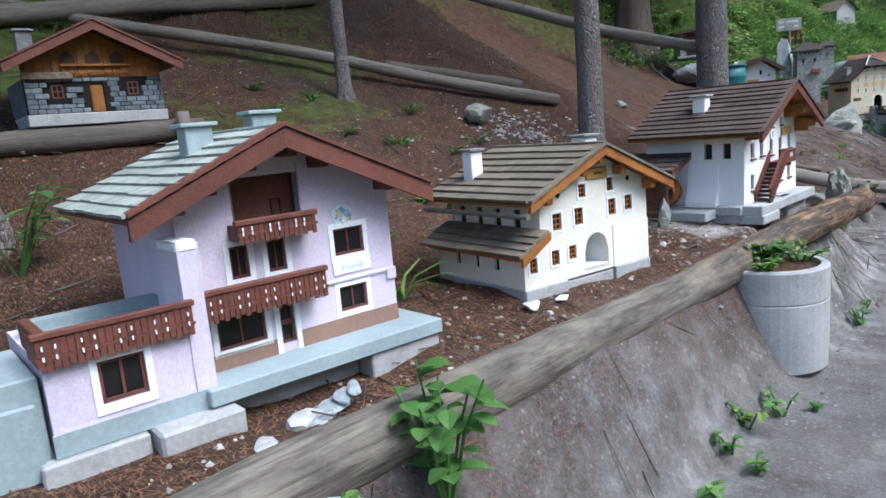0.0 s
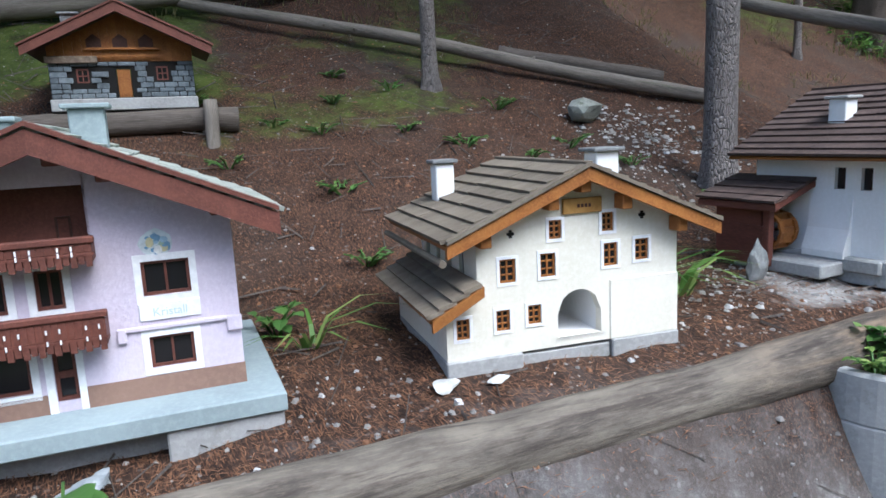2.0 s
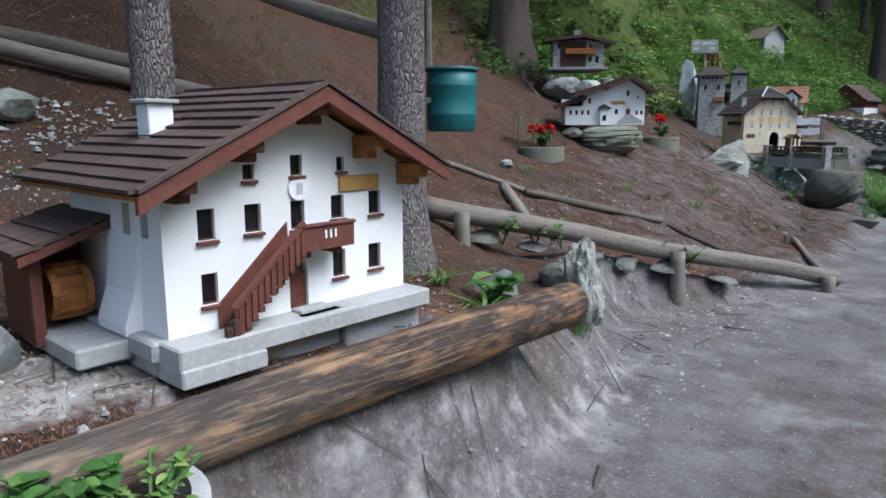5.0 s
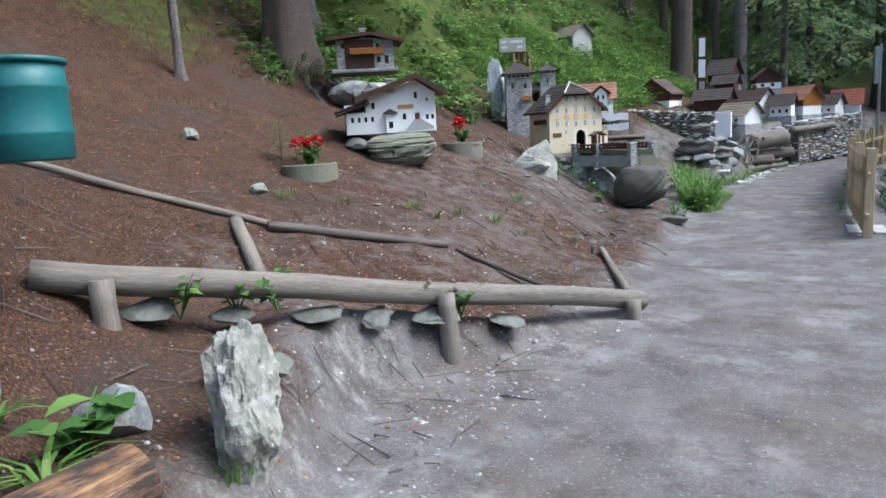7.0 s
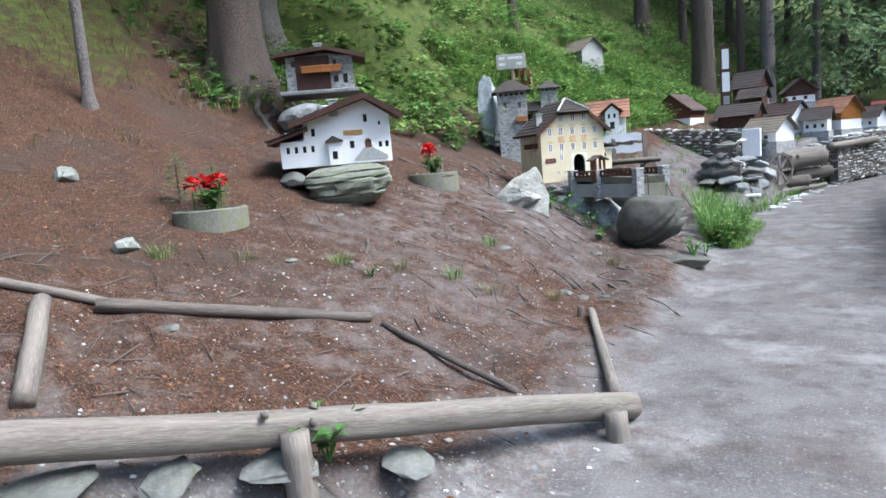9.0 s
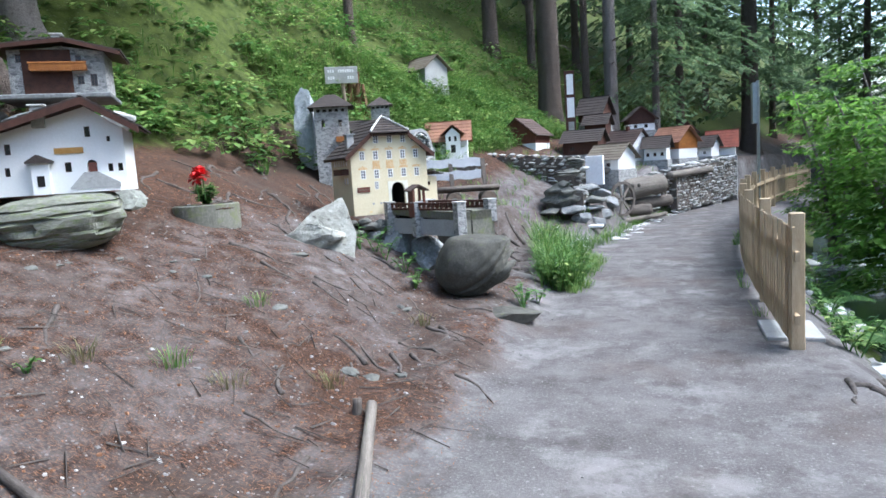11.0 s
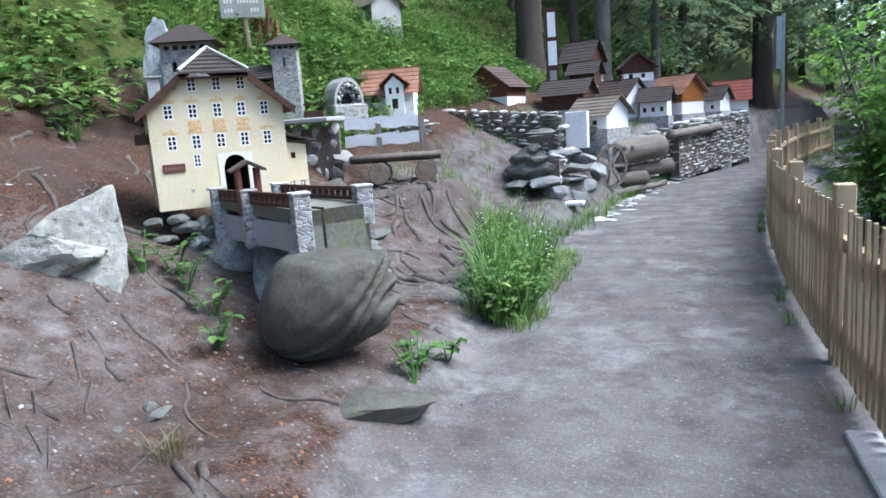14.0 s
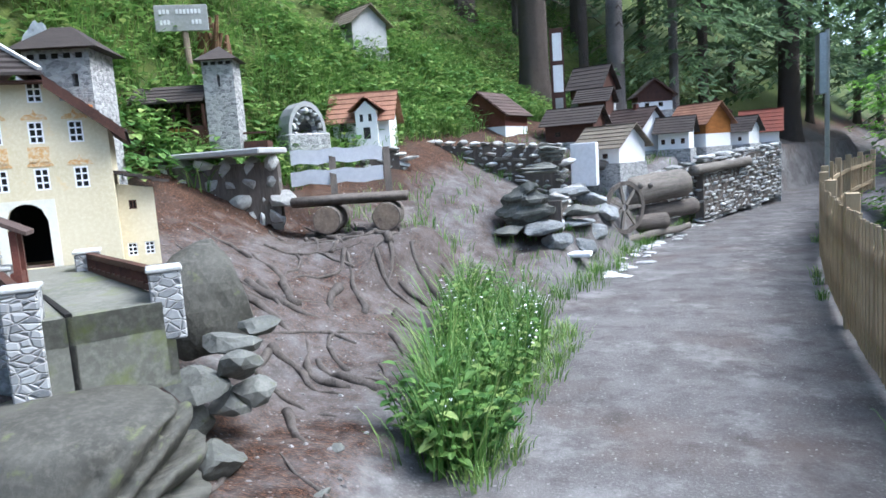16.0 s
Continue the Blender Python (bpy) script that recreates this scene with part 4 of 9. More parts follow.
    part("corner_pillar", bm, M["lilac"], h)
    part("pillar_cap", boxes((-0.048, 0.024, -0.128, 0.054, 0.425, 0.463), bevel=0.010), M["trim_white"], h)
    part("annex", boxes((-0.85, -0.462, -0.10, 0.30, -0.12, 0.17), (-0.85, -0.48, -0.12, -0.10, -0.12, 0.10), bevel=0.006), M["plinth"], h)
    part("foundation_block", boxes((-0.50, -0.21, -0.15, 0.3, -0.16, -0.068), bevel=0.006), M["concrete"], h)
    part("foundation_block", boxes((-0.20, 0.065, -0.215, -0.03, -0.16, -0.062), bevel=0.010), M["concrete"], h)
    part("foundation_block", boxes((0.60, W + 0.09, -0.145, 0.5, -0.18, -0.055), (0.08, 0.60, -0.05, 0.5, -0.18, -0.055), bevel=0.006), M["concrete"], h)
    # the low wing sits a little below the main floor
    for ob in h.children:
        if ob.name.split(".")[0] in ("wing_wall", "wing_side", "wing_window", "wing_base", "terrace", "terrace_parapet", "terrace_rail") or ob == bal:
            ob.matrix_local = Matrix.Translation((0, 0, -0.03)) @ Matrix.Diagonal((1.05, 1, 1, 1))
    return h


def cream_house():
    h = thing("model_house", pose(-1.832, 2.347, 0.765, 0, 0, 77.8) @ Matrix.Diagonal((1.05, 1.06, 1.03, 1)), "miniature cream farmhouse with arched gateway and board roof", "model house", "model houses")
    W, D = 0.82, 0.62
    rx, rz, sl = 0.455, 0.56, 0.44
    a = 0.105
    prof = [(0, 0.165), (a, 0.225), (a + 0.0005, rz - (rx - a) * sl), (rx, rz), (W, rz - (W - rx) * sl)]
    wins = [(0.032, 0.075, 0.068, 0.134), (0.164, 0.210, 0.080, 0.148), (0.272, 0.318, 0.089, 0.152), (0.180, 0.234, 0.235, 0.311), (0.318, 0.371, 0.240, 0.317),
            (0.543, 0.594, 0.253, 0.330), (0.659, 0.710, 0.262, 0.334), (0.350, 0.394, 0.361, 0.422), (0.537, 0.580, 0.370, 0.432)]
    holes = [(*w, False) for w in wins] + [(0.377, 0.533, 0.03, 0.185, True)]
    hl, hr = prof[2][1], prof[-1][1]
    part("front_wall", wall_bm(prof, holes, 0, 0.035), M["cream"], h)
    part("arch_passage", boxes((0.365, 0.377, 0.035, 0.33, 0.02, 0.19), (0.533, 0.545, 0.035, 0.33, 0.02, 0.19), (0.365, 0.545, 0.33, 0.34, 0.02, 0.19), (0.365, 0.545, 0.035, 0.34, 0.186, 0.195), (0.365, 0.545, 0.0, 0.34, 0.015, 0.029)), M["white"], h)
    for x0, x1, z0, z1 in wins:
        window_at(h, x0, x1, z0, z1, M["orange_wood"], 2, 3, 0.006, 0.005, 0.010, M["trim_white"], 0.010)
    for nm, x0, x1, hh in (("side_wall", W - 0.03, W, hr), ("aisle_wall", 0, 0.03, 0.165), ("clerestory_wall", a, a + 0.02, hl)):
        holes_s = [(0.16 + 0.14 * k, 0.19 + 0.14 * k, 0.07, 0.125, False) for k in range(3)] if nm == "aisle_wall" else [(0.12 + 0.13 * k, 0.165 + 0.13 * k, 0.24, 0.335, False) for k in range(4)] if nm == "clerestory_wall" else []
        b = wall_bm([(0.035, hh), (D, hh)], holes_s, x0, x1)
        b.transform(Matrix(((0, 1, 0, 0), (1, 0, 0, 0), (0, 0, 1, 0), (0, 0, 0, 1))))
        part(nm, b, M["cream"], h)
        for s in holes_s:
            part("side_pane", boxes((x0 + 0.012, x0 + 0.016, s[0], s[1], s[2], s[3])), M["glass"], h)
    part("back_wall", wall_bm([(0, 0.16), (a, 0.22), (a + 0.0005, hl), (rx, rz), (W, hr)], [], D - 0.02, D), M["cream"], h)
    e, fr = 0.115, -0.07
    gable_roof(h, (rx, rz + 0.025), (a - e, rz - (rx - a + e) * sl + 0.025), (W + e, rz - (W - rx + e) * sl + 0.025), fr, D + 0.05, M["roof_grey"], M["orange_wood"], 8, 2, 0.04, "roof_board", 0.014, M["roof_grey"])
    bm = bmesh.new()
    al, ar = (-0.06, 0.155), (a, 0.245)
    hexa(bm, [(al[0], fr + 0.03, al[1] - 0.012), (ar[0], fr + 0.03, ar[1] - 0.012), (ar[0], fr + 0.03, ar[1]), (al[0], fr + 0.03, al[1])],
         [(al[0], D, al[1] - 0.012), (ar[0], D, ar[1] - 0.012), (ar[0], D, ar[1]), (al[0], D, al[1])])
    part("roof_deck", bm, M["orange_wood"], h)
    roof_side(h, ar, al, fr + 0.01, D + 0.03, 4, M["roof_grey"], pieces=2, seed=8, thick=0.014)
    bm = bmesh.new()
    hexa(bm, [(al[0], fr + 0.004, al[1] - 0.035), (ar[0], fr + 0.004, ar[1] - 0.03), (ar[0], fr + 0.004, ar[1] + 0.002), (al[0], fr + 0.004, al[1] + 0.002)],
         [(al[0], fr + 0.02, al[1] - 0.035), (ar[0], fr + 0.02, ar[1] - 0.03), (ar[0], fr + 0.02, ar[1] + 0.002), (al[0], fr + 0.02, al[1] + 0.002)])
    part("bargeboard", bm, M["orange_wood"], h)
    gut = bmesh.new()
    tube(gut, [(a - e - 0.012, fr, 0.33), (a - e - 0.012, D + 0.05, 0.33)], [0.012, 0.012], 8)
    part("gutter", gut, M["roof_grey"], h)
    for x in (0.12, 0.345, 0.455, 0.60, 0.805):
        z = gable_top([(0, rz - rx * sl), (rx, rz), (W, hr)], x)
        part("purlin", boxes((x - 0.018, x + 0.018, fr + 0.015, 0.0, z - 0.052, z - 0.004), bevel=0.003), M["orange_wood"], h)
    part("name_board", boxes((0.396, 0.534, -0.012, 0.0, 0.437, 0.487), bevel=0.003), M["sign_wood"], h, "small varnished board with unreadable letters")
    part("board_letters", boxes(*[(0.445 + 0.013 * k, 0.453 + 0.013 * k, -0.0145, -0.0125, 0.457, 0.468) for k in range(4)]), M["brown_dark"], h)
    part("raised_panel", boxes((0.565, W + 0.003, -0.005, 0.001, 0.0, 0.205), bevel=0.002), M["cream"], h)
    for x, z in ((0.22, 0.39), (0.685, 0.414)):
        part("vent", boxes((x - 0.012, x + 0.012, -0.002, 0.001, z - 0.005, z + 0.005), (x - 0.005, x + 0.005, -0.003, 0.002, z - 0.013, z + 0.013)), M["dark"], h)
    chimney(h, 0.165, 0.50, 0.35, 0.60, 0.07, 0.07, M["white"], M["stone"])
    chimney(h, 0.69, 0.26, 0.36, 0.62, 0.09, 0.09, M["white"], M["stone"])
    each("foundation_block", M["concrete"], h, (-0.005, 0.25, -0.012, 0.5, -0.15, 0.0), (0.57, W + 0.004, -0.012, 0.5, -0.15, 0.0), (0.25, 0.57, 0.004, 0.5, -0.15, -0.012), bevel=0.004)
    part("floor_slab", boxes((0.0, W, 0.02, D, -0.05, 0.001)), M["concrete"], h)
    return h


def mill_house():
    h = thing("model_house", pose(-1.555, 4.358, 0.868, 0, 0, 87.8) @ Matrix.Diagonal((1.011, 1.0, 0.981, 1)), "miniature white mill house with outside stair and brown roof", "model house", "model houses")
    W, D = 0.965, 0.66
    rx, rz, sl = 0.49, 0.73, 0.50
    prof = [(0, rz - rx * sl), (rx, rz), (W, rz - (W - rx) * sl)]
    wins = [(0.111, 0.168, 0.287, 0.385), (0.271, 0.330, 0.294, 0.387), (0.444, 0.50, 0.285, 0.385), (0.614, 0.672, 0.306, 0.391), (0.790, 0.849, 0.306, 0.395),
            (0.113, 0.167, 0.083, 0.183), (0.616, 0.673, 0.089, 0.190), (0.785, 0.846, 0.095, 0.192), (0.271, 0.312, 0.465, 0.515), (0.449, 0.496, 0.470, 0.540), (0.643, 0.677, 0.476, 0.527)]
    holes = [(*w, False) for w in wins] + [(0.429, 0.505, 0.005, 0.185, True)]
    sh = [(0.08, 0.13, 0.30, 0.40, False), (0.2, 0.25, 0.30, 0.40, False)]
    wall_ring(h, W, D, prof, holes, M["white"], prof[0][1], prof[-1][1], 0.035, side_holes_l=sh)
    for s in sh:
        part("side_pane", boxes((0.022, 0.026, s[0], s[1], s[2], s[3])), M["glass"], h)
    for x0, x1, z0, z1 in wins:
        window_at(h, x0, x1, z0, z1, M["brown_dark"], 1, 1, 0.006, 0.0, 0.020, None, 0, M["brown_paint"])
    part("door", wall_bm([(0.43, 0.11), (0.448, 0.155), (0.467, 0.178), (0.486, 0.155), (0.504, 0.11)], [], 0.014, 0.024, 0.005), M["brown_paint"], h, "arched brown plank door")
    e, fr = 0.16, -0.15
    gable_roof(h, (rx, rz + 0.03), (-e * 0.8, rz - (rx + e * 0.8) * sl + 0.03), (W + e * 0.6, rz - (W - rx + e * 0.6) * sl + 0.03), fr, D + 0.06, M["roof_brown"], M["brown_paint"], 11, 2, 0.05, "roof_board", 0.014, M["roof_brown"], M["orange_wood"])
    for x in (0.03, 0.25, 0.50, 0.74, 0.955):
        z = gable_top([(0, prof[0][1]), (rx, rz), (W, prof[-1][1])], x)
        part("purlin", boxes((x - 0.025, x + 0.025, fr + 0.025, 0.0, z - 0.055, z + 0.0), (x - 0.025, x + 0.025, fr + 0.07, 0.0, z - 0.085, z - 0.055), bevel=0.004), M["orange_wood"] if x > 0.6 else M["brown_paint"], h)
    part("name_board", boxes((0.648, 0.835, -0.012, 0.0, 0.402, 0.458), bevel=0.003), M["sign_wood"], h, "small varnished board with unreadable letters")
    bm = bmesh.new()
    bmesh.ops.create_cone(bm, cap_ends=True, segments=20, radius1=0.042, radius2=0.040, depth=0.012, matrix=pose(0.475, -0.004, 0.425, 90))
    part("sundial_disc", bm, M["trim_white"], h, "faded round painted disc")
    part("disc_mark", boxes((0.465, 0.487, -0.0125, -0.009, 0.405, 0.445)), M["stone_light"], h)
    # outside stair with landing
    land = part("landing", boxes((0.40, 0.625, -0.10, 0.0, 0.225, 0.238)), M["brown_paint"], h)
    part("parapet", boxes((0.40, 0.625, -0.108, -0.098, 0.225, 0.305), (0.615, 0.625, -0.1, 0, 0.238, 0.305)), M["brown_paint"], land)
    part("rail", boxes((0.395, 0.632, -0.114, -0.092, 0.303, 0.315), bevel=0.003), M["brown_paint"], land)
    part("white_drop", boxes(*[(0.50 + 0.02 * k, 0.507 + 0.02 * k, -0.111, -0.109, 0.262, 0.290) for k in range(3)]), M["trim_white"], land)
    each("bracket", M["brown_dark"], land, (0.43, 0.455, -0.09, 0, 0.20, 0.225), (0.56, 0.585, -0.09, 0, 0.20, 0.225))
    st = part("stair_string", bmesh.new(), M["brown_paint"], h)
    for k in range(9):
        x, z = 0.175 + 0.0255 * k, 0.004 + 0.0245 * k
        part("step", boxes((x, x + 0.04, -0.10, -0.005, z, z + 0.018)), M["brown_dark"], st)
    bm = bmesh.new()
    for y in (-0.106, -0.012):
        hexa(bm, [(0.16, y, 0.0), (0.42, y, 0.235), (0.42, y, 0.315), (0.16, y, 0.08)], [(0.16, y + 0.008, 0.0), (0.42, y + 0.008, 0.235), (0.42, y + 0.008, 0.315), (0.16, y + 0.008, 0.08)])
    part("stair_side", bm, M["brown_paint"], st)
    bm = bmesh.new()
    beam(bm, (0.155, -0.103, 0.085), (0.42, -0.103, 0.322), 0.022, 0.012)
    for k in range(11):
        x = 0.168 + 0.0235 * k
        z = 0.0 + (x - 0.16) * 0.904
        part("stair_baluster", boxes((x, x + 0.016, -0.1115, -0.106, z - 0.012, z + 0.075)), M["brown_paint"], st)
    part("stair_rail", bm, M["brown_paint"], st)
    part("newel", boxes((0.15, 0.17, -0.115, -0.095, 0, 0.05), (0.125, 0.145, -0.115, -0.095, 0, 0.03)), M["brown_dark"], st)
    part("front_step", boxes((0.43, 0.56, -0.06, 0.0, -0.005, 0.012), (0.41, 0.58, -0.095, -0.05, -0.02, 0.0), bevel=0.004), M["concrete"], h)
    chimney(h, 0.17, 0.34, 0.45, 0.71, 0.085, 0.085, M["white"], M["concrete"])
    part("plinth", boxes((-0.03, W + 0.03, -0.12, D, -0.065, 0.0), bevel=0.006), M["concrete"], h, "grey concrete plinth")
    each("footing_block", M["concrete"], h, (-0.03, 0.25, -0.13, 0.25, -0.12, -0.06), (0.62, W + 0.03, -0.06, D, -0.17, -0.06), (0.25, 0.62, -0.03, D, -0.17, -0.06), bevel=0.006)
    # mill annex with water wheel
    part("annex_plinth", boxes((-0.20, -0.03, 0.16, 0.62, -0.085, -0.02), (-0.05, 0.0, 0.0, 0.5, -0.065, -0.001), bevel=0.008), M["concrete"], h)
    part("buttress", wall_bm([(-0.055, 0.02), (-0.02, 0.12), (0.0, 0.30)], [], 0.16, 0.36, -0.01), M["white"], h)
    part("annex_wall", boxes((-0.21, -0.195, 0.46, 0.72, -0.06, 0.24), (-0.2, 0.0, 0.60, 0.62, -0.02, 0.28), bevel=0.002), M["brown_paint"], h)
    part("annex_panel", boxes((-0.212, -0.196, 0.44, 0.70, -0.06, 0.13)), M["brown_paint"], h)
    part("annex_post", boxes((-0.225, -0.19, 0.405, 0.44, -0.06, 0.24), bevel=0.003), M["brown_paint"], h)
    bm = bmesh.new()
    al, ar = (-0.27, 0.245), (0.02, 0.345)
    hexa(bm, [(al[0], 0.34, al[1] - 0.03), (ar[0], 0.34, ar[1] - 0.03), (ar[0], 0.34, ar[1]), (al[0], 0.34, al[1])], [(al[0], 0.78, al[1] - 0.03), (ar[0], 0.78, ar[1] - 0.03), (ar[0], 0.78, ar[1]), (al[0], 0.78, al[1])])
    part("annex_roof", bm, M["brown_paint"], h)
    roof_side(h, ar, al, 0.335, 0.79, 4, M["roof_brown"], pieces=2, seed=12, thick=0.012)
    wheel = part("mill_wheel", boxes((-0.17, -0.03, 0.465, 0.475, 0.095, 0.105)), M["brown_dark"], h)
    for k in range(12):
        a0, a1 = k * math.tau / 12, (k + 1) * math.tau / 12
        for x in (-0.16, -0.06):
            bm = bmesh.new()
            beam(bm, (x, 0.47 + 0.085 * math.cos(a0), 0.10 + 0.085 * math.sin(a0)), (x, 0.47 + 0.085 * math.cos(a1), 0.10 + 0.085 * math.sin(a1)), 0.012, 0.022, (1, 0, 0))
            part("rim", bm, M["orange_wood"], wheel)
        part("paddle", boxes((-0.16, -0.06, 0.465 + 0.075 * math.cos(a0), 0.475 + 0.075 * math.cos(a0), 0.08 + 0.075 * math.sin(a0), 0.12 + 0.075 * math.sin(a0))), M["orange_wood"], wheel)
    return h


def ochre_house():
    h = thing("model_house", pose(-3.31, 15.87, 1.05, 0, 0, 42.8), "miniature ochre inn with half-hipped roof and painted window crowns", "model house", "model houses")
    W, D = 0.93, 0.80
    hh = 0.80
    prof = [(0, 0.70), (0.23, 0.91), (0.70, 0.91), (W, 0.70)]
    xs = (0.108, 0.270, 0.437, 0.603, 0.766)
    wins = [(x, x + 0.062, z, z + 0.10) for x in xs for z in (0.414, 0.627)] + [(x + 0.014, x + 0.076, 0.812, 0.904) for x in xs[1:4]] + [(0.266, 0.316, 0.288, 0.378)]
    holes = [(*w, False) for w in wins] + [(0.465, 0.635, 0.055, 0.355, True)]
    wall_ring(h, W, D, prof, holes, M["yellow"], 0.70, 0.70, 0.035, side_holes_l=[(0.14 + 0.1 * k, 0.19 + 0.1 * k, 0.57, 0.65, False) for k in range(6)] + [(0.14, 0.19, 0.36, 0.44, False), (0.24, 0.29, 0.36, 0.44, False)])
    for k in range(8):
        y, z = (0.14 + 0.1 * k, 0.575) if k < 6 else (0.14 + 0.1 * (k - 6), 0.365)
        sw = part("side_window", boxes((-0.001, 0.006, y, y + 0.004, z, z + 0.07), (-0.001, 0.006, y + 0.046, y + 0.05, z, z + 0.07), (-0.001, 0.006, y + 0.023, y + 0.027, z, z + 0.07), (-0.001, 0.006, y, y + 0.05, z + 0.033, z + 0.037)), M["trim_white"], h)
        part("pane", boxes((0.010, 0.014, y, y + 0.05, z, z + 0.07)), M["glass"], sw)
    for x0, x1, z0, z1 in wins:
        w = window_at(h, x0, x1, z0, z1, M["trim_white"], 2, 3, 0.007, 0.007, 0.006)
        if 0.4 < z0 < 0.7:
            c = (x0 + x1) / 2
            bm = wall_bm([(x0 - 0.022, z1 + 0.016), (x0 - 0.008, z1 + 0.03), (c - 0.01, z1 + 0.034), (c, z1 + 0.055), (c + 0.01, z1 + 0.034), (x1 + 0.008, z1 + 0.03), (x1 + 0.022, z1 + 0.016)], [], -0.002, 0.002, z1 + 0.008)
            part("painted_crown", bm, M["mural_orange"], w)
    for x in (0.270, 0.437, 0.603):
        part("painted_field", boxes((x - 0.012, x + 0.074, -0.002, 0.002, 0.535, 0.612)), M["mural_orange"], h, "ochre painted field with faded figures")
    # passage walls are near-black: the shade inside is put into their colour
    part("arch_passage", boxes((0.453, 0.465, 0.035, 0.4, 0.05, 0.36), (0.635, 0.647, 0.035, 0.4, 0.05, 0.36), (0.453, 0.647, 0.4, 0.41, 0.05, 0.36), (0.453, 0.647, 0.035, 0.4, 0.358, 0.366)), M["dark"], h)
    part("arch_panel", wall_bm([(0.428, 0.372), (0.672, 0.372)], [(0.465, 0.635, 0.055, 0.356, True)], -0.004, 0.001, 0.055), M["cream"], h)
    part("name_board", boxes((0.055, 0.205, -0.008, 0.0, 0.262, 0.322), bevel=0.002), M["brown_paint"], h, "brown board with unreadable letters")
    part("board_letters", boxes(*[(0.07 + 0.016 * k, 0.08 + 0.016 * k, -0.0105, -0.0085, 0.283, 0.30) for k in range(8)]), M["end_grain"], h)
    for x, z in ((0.235, 0.125), (0.33, 0.125), (0.20, 0.84), (0.76, 0.83)):
        part("vent", boxes((x - 0.012, x + 0.012, -0.002, 0.001, z - 0.012, z + 0.012)), M["concrete"], h)
    # half-hipped roof
    e, rz, rx = 0.075, 1.085, W / 2
    sl = (rz - 0.70) / rx
    eL, eR, ze = -e, W + e, 0.70 - e * sl + 0.03
    fr, bk = -0.07, D + 0.08
    hip = (-0.07, 0.86)
    top_y = 0.18
    for s, ex in (("l", eL), ("r", eR)):
        cx = 0.235 if s == "l" else W - 0.235
        bm = bmesh.new()
        n = 10
        for k in range(n):
            def at(t):
                x = rx + (ex - rx) * t
                z = rz + 0.03 + (ze - rz - 0.03) * t
                tc = (cx - rx) / (ex - rx)
                y = top_y + (fr - top_y) * min(1, t / tc)
                return x, y, z
            x0, y0, z0 = at(k / n)
            x1, y1, z1 = at(min(1.02, (k + 1.2) / n))
            bm = bmesh.new()
            hexa(bm, [(x0, y0, z0), (x1, y1, z1 + 0.012), (x1, bk, z1 + 0.012), (x0, bk, z0)], [(x0, y0, z0 - 0.014), (x1, y1, z1 - 0.002), (x1, bk, z1 - 0.002), (x0, bk, z0 - 0.014)])
            part("roof_board", bm, M["roof_dark"], h)
        bm = bmesh.new()
        zc = rz + 0.03 + (ze - rz - 0.03) * (cx - rx) / (ex - rx)
        hexa(bm, [(cx, fr - 0.004, zc - 0.05), (ex, fr - 0.004, ze - 0.05), (ex, fr - 0.004, ze + 0.006), (cx, fr - 0.004, zc + 0.006)], [(cx, fr + 0.014, zc - 0.05), (ex, fr + 0.014, ze - 0.05), (ex, fr + 0.014, ze + 0.006), (cx, fr + 0.014, zc + 0.006)])
        part("bargeboard", bm, M["brown_dark"], h)
        bm = bmesh.new()
        hexa(bm, [(rx, fr + 0.25, rz), (ex, fr, ze - 0.012), (ex, bk, ze - 0.012), (rx, bk, rz)], [(rx, fr + 0.25, rz - 0.02), (ex, fr, ze - 0.03), (ex, bk, ze - 0.03), (rx, bk, rz - 0.02)])
        part("roof_deck", bm, M["brown_dark"], h)
    zc = rz + 0.03 + (ze - rz - 0.03) * (0.235 - rx) / (eL - rx)
    for k in range(6):
        t0, t1 = k / 6, min(1.03, (k + 1.25) / 6)
        def hp(t):
            return 0.235 * t + rx * (1 - t), (W - 0.235) * t + rx * (1 - t), top_y + (fr - 0.02 - top_y) * t, rz + 0.034 + (zc - rz - 0.03) * t
        a0, a1, ay, az_ = hp(t0)
        b0, b1, by, bz = hp(t1)
        bm = bmesh.new()
        hexa(bm, [(a0 - 0.004, ay, az_), (a1 + 0.004, ay, az_), (b1, by, bz + 0.014), (b0, by, bz + 0.014)], [(a0 - 0.004, ay, az_ - 0.014), (a1 + 0.004, ay, az_ - 0.014), (b1, by, bz), (b0, by, bz)])
        part("hip_board", bm, M["roof_dark"], h)
    part("soffit", boxes((0.235, W - 0.235, fr, 0.0, zc - 0.03, zc - 0.02)), M["brown_dark"], h)
    for s, cx in (("l", 0.235), ("r", W - 0.235)):
        bm = bmesh.new()
        beam(bm, (rx, top_y, rz + 0.05), (cx, fr - 0.02, zc + 0.026), 0.02, 0.014)
        part("hip_cap", bm, M["stone_light"], h)
    chimney(h, 0.08, 0.25, 0.68, 0.93, 0.085, 0.085, M["concrete"], M["stone"])
    bay = part("side_balcony", boxes((-0.09, 0.0, 0.10, 0.42, 0.47, 0.485), (-0.09, -0.08, 0.10, 0.42, 0.485, 0.54), (-0.09, 0, 0.10, 0.11, 0.485, 0.54)), M["brown_dark"], h)
    # small side annex
    part("annex_wall", wall_bm([(W, 0.42), (W + 0.17, 0.39)], [(W + 0.05, W + 0.085, 0.29, 0.335, False), (W + 0.02, W + 0.065, 0.055, 0.12, False), (W + 0.1, W + 0.145, 0.055, 0.12, False)], 0.12, 0.15), M["yellow"], h)
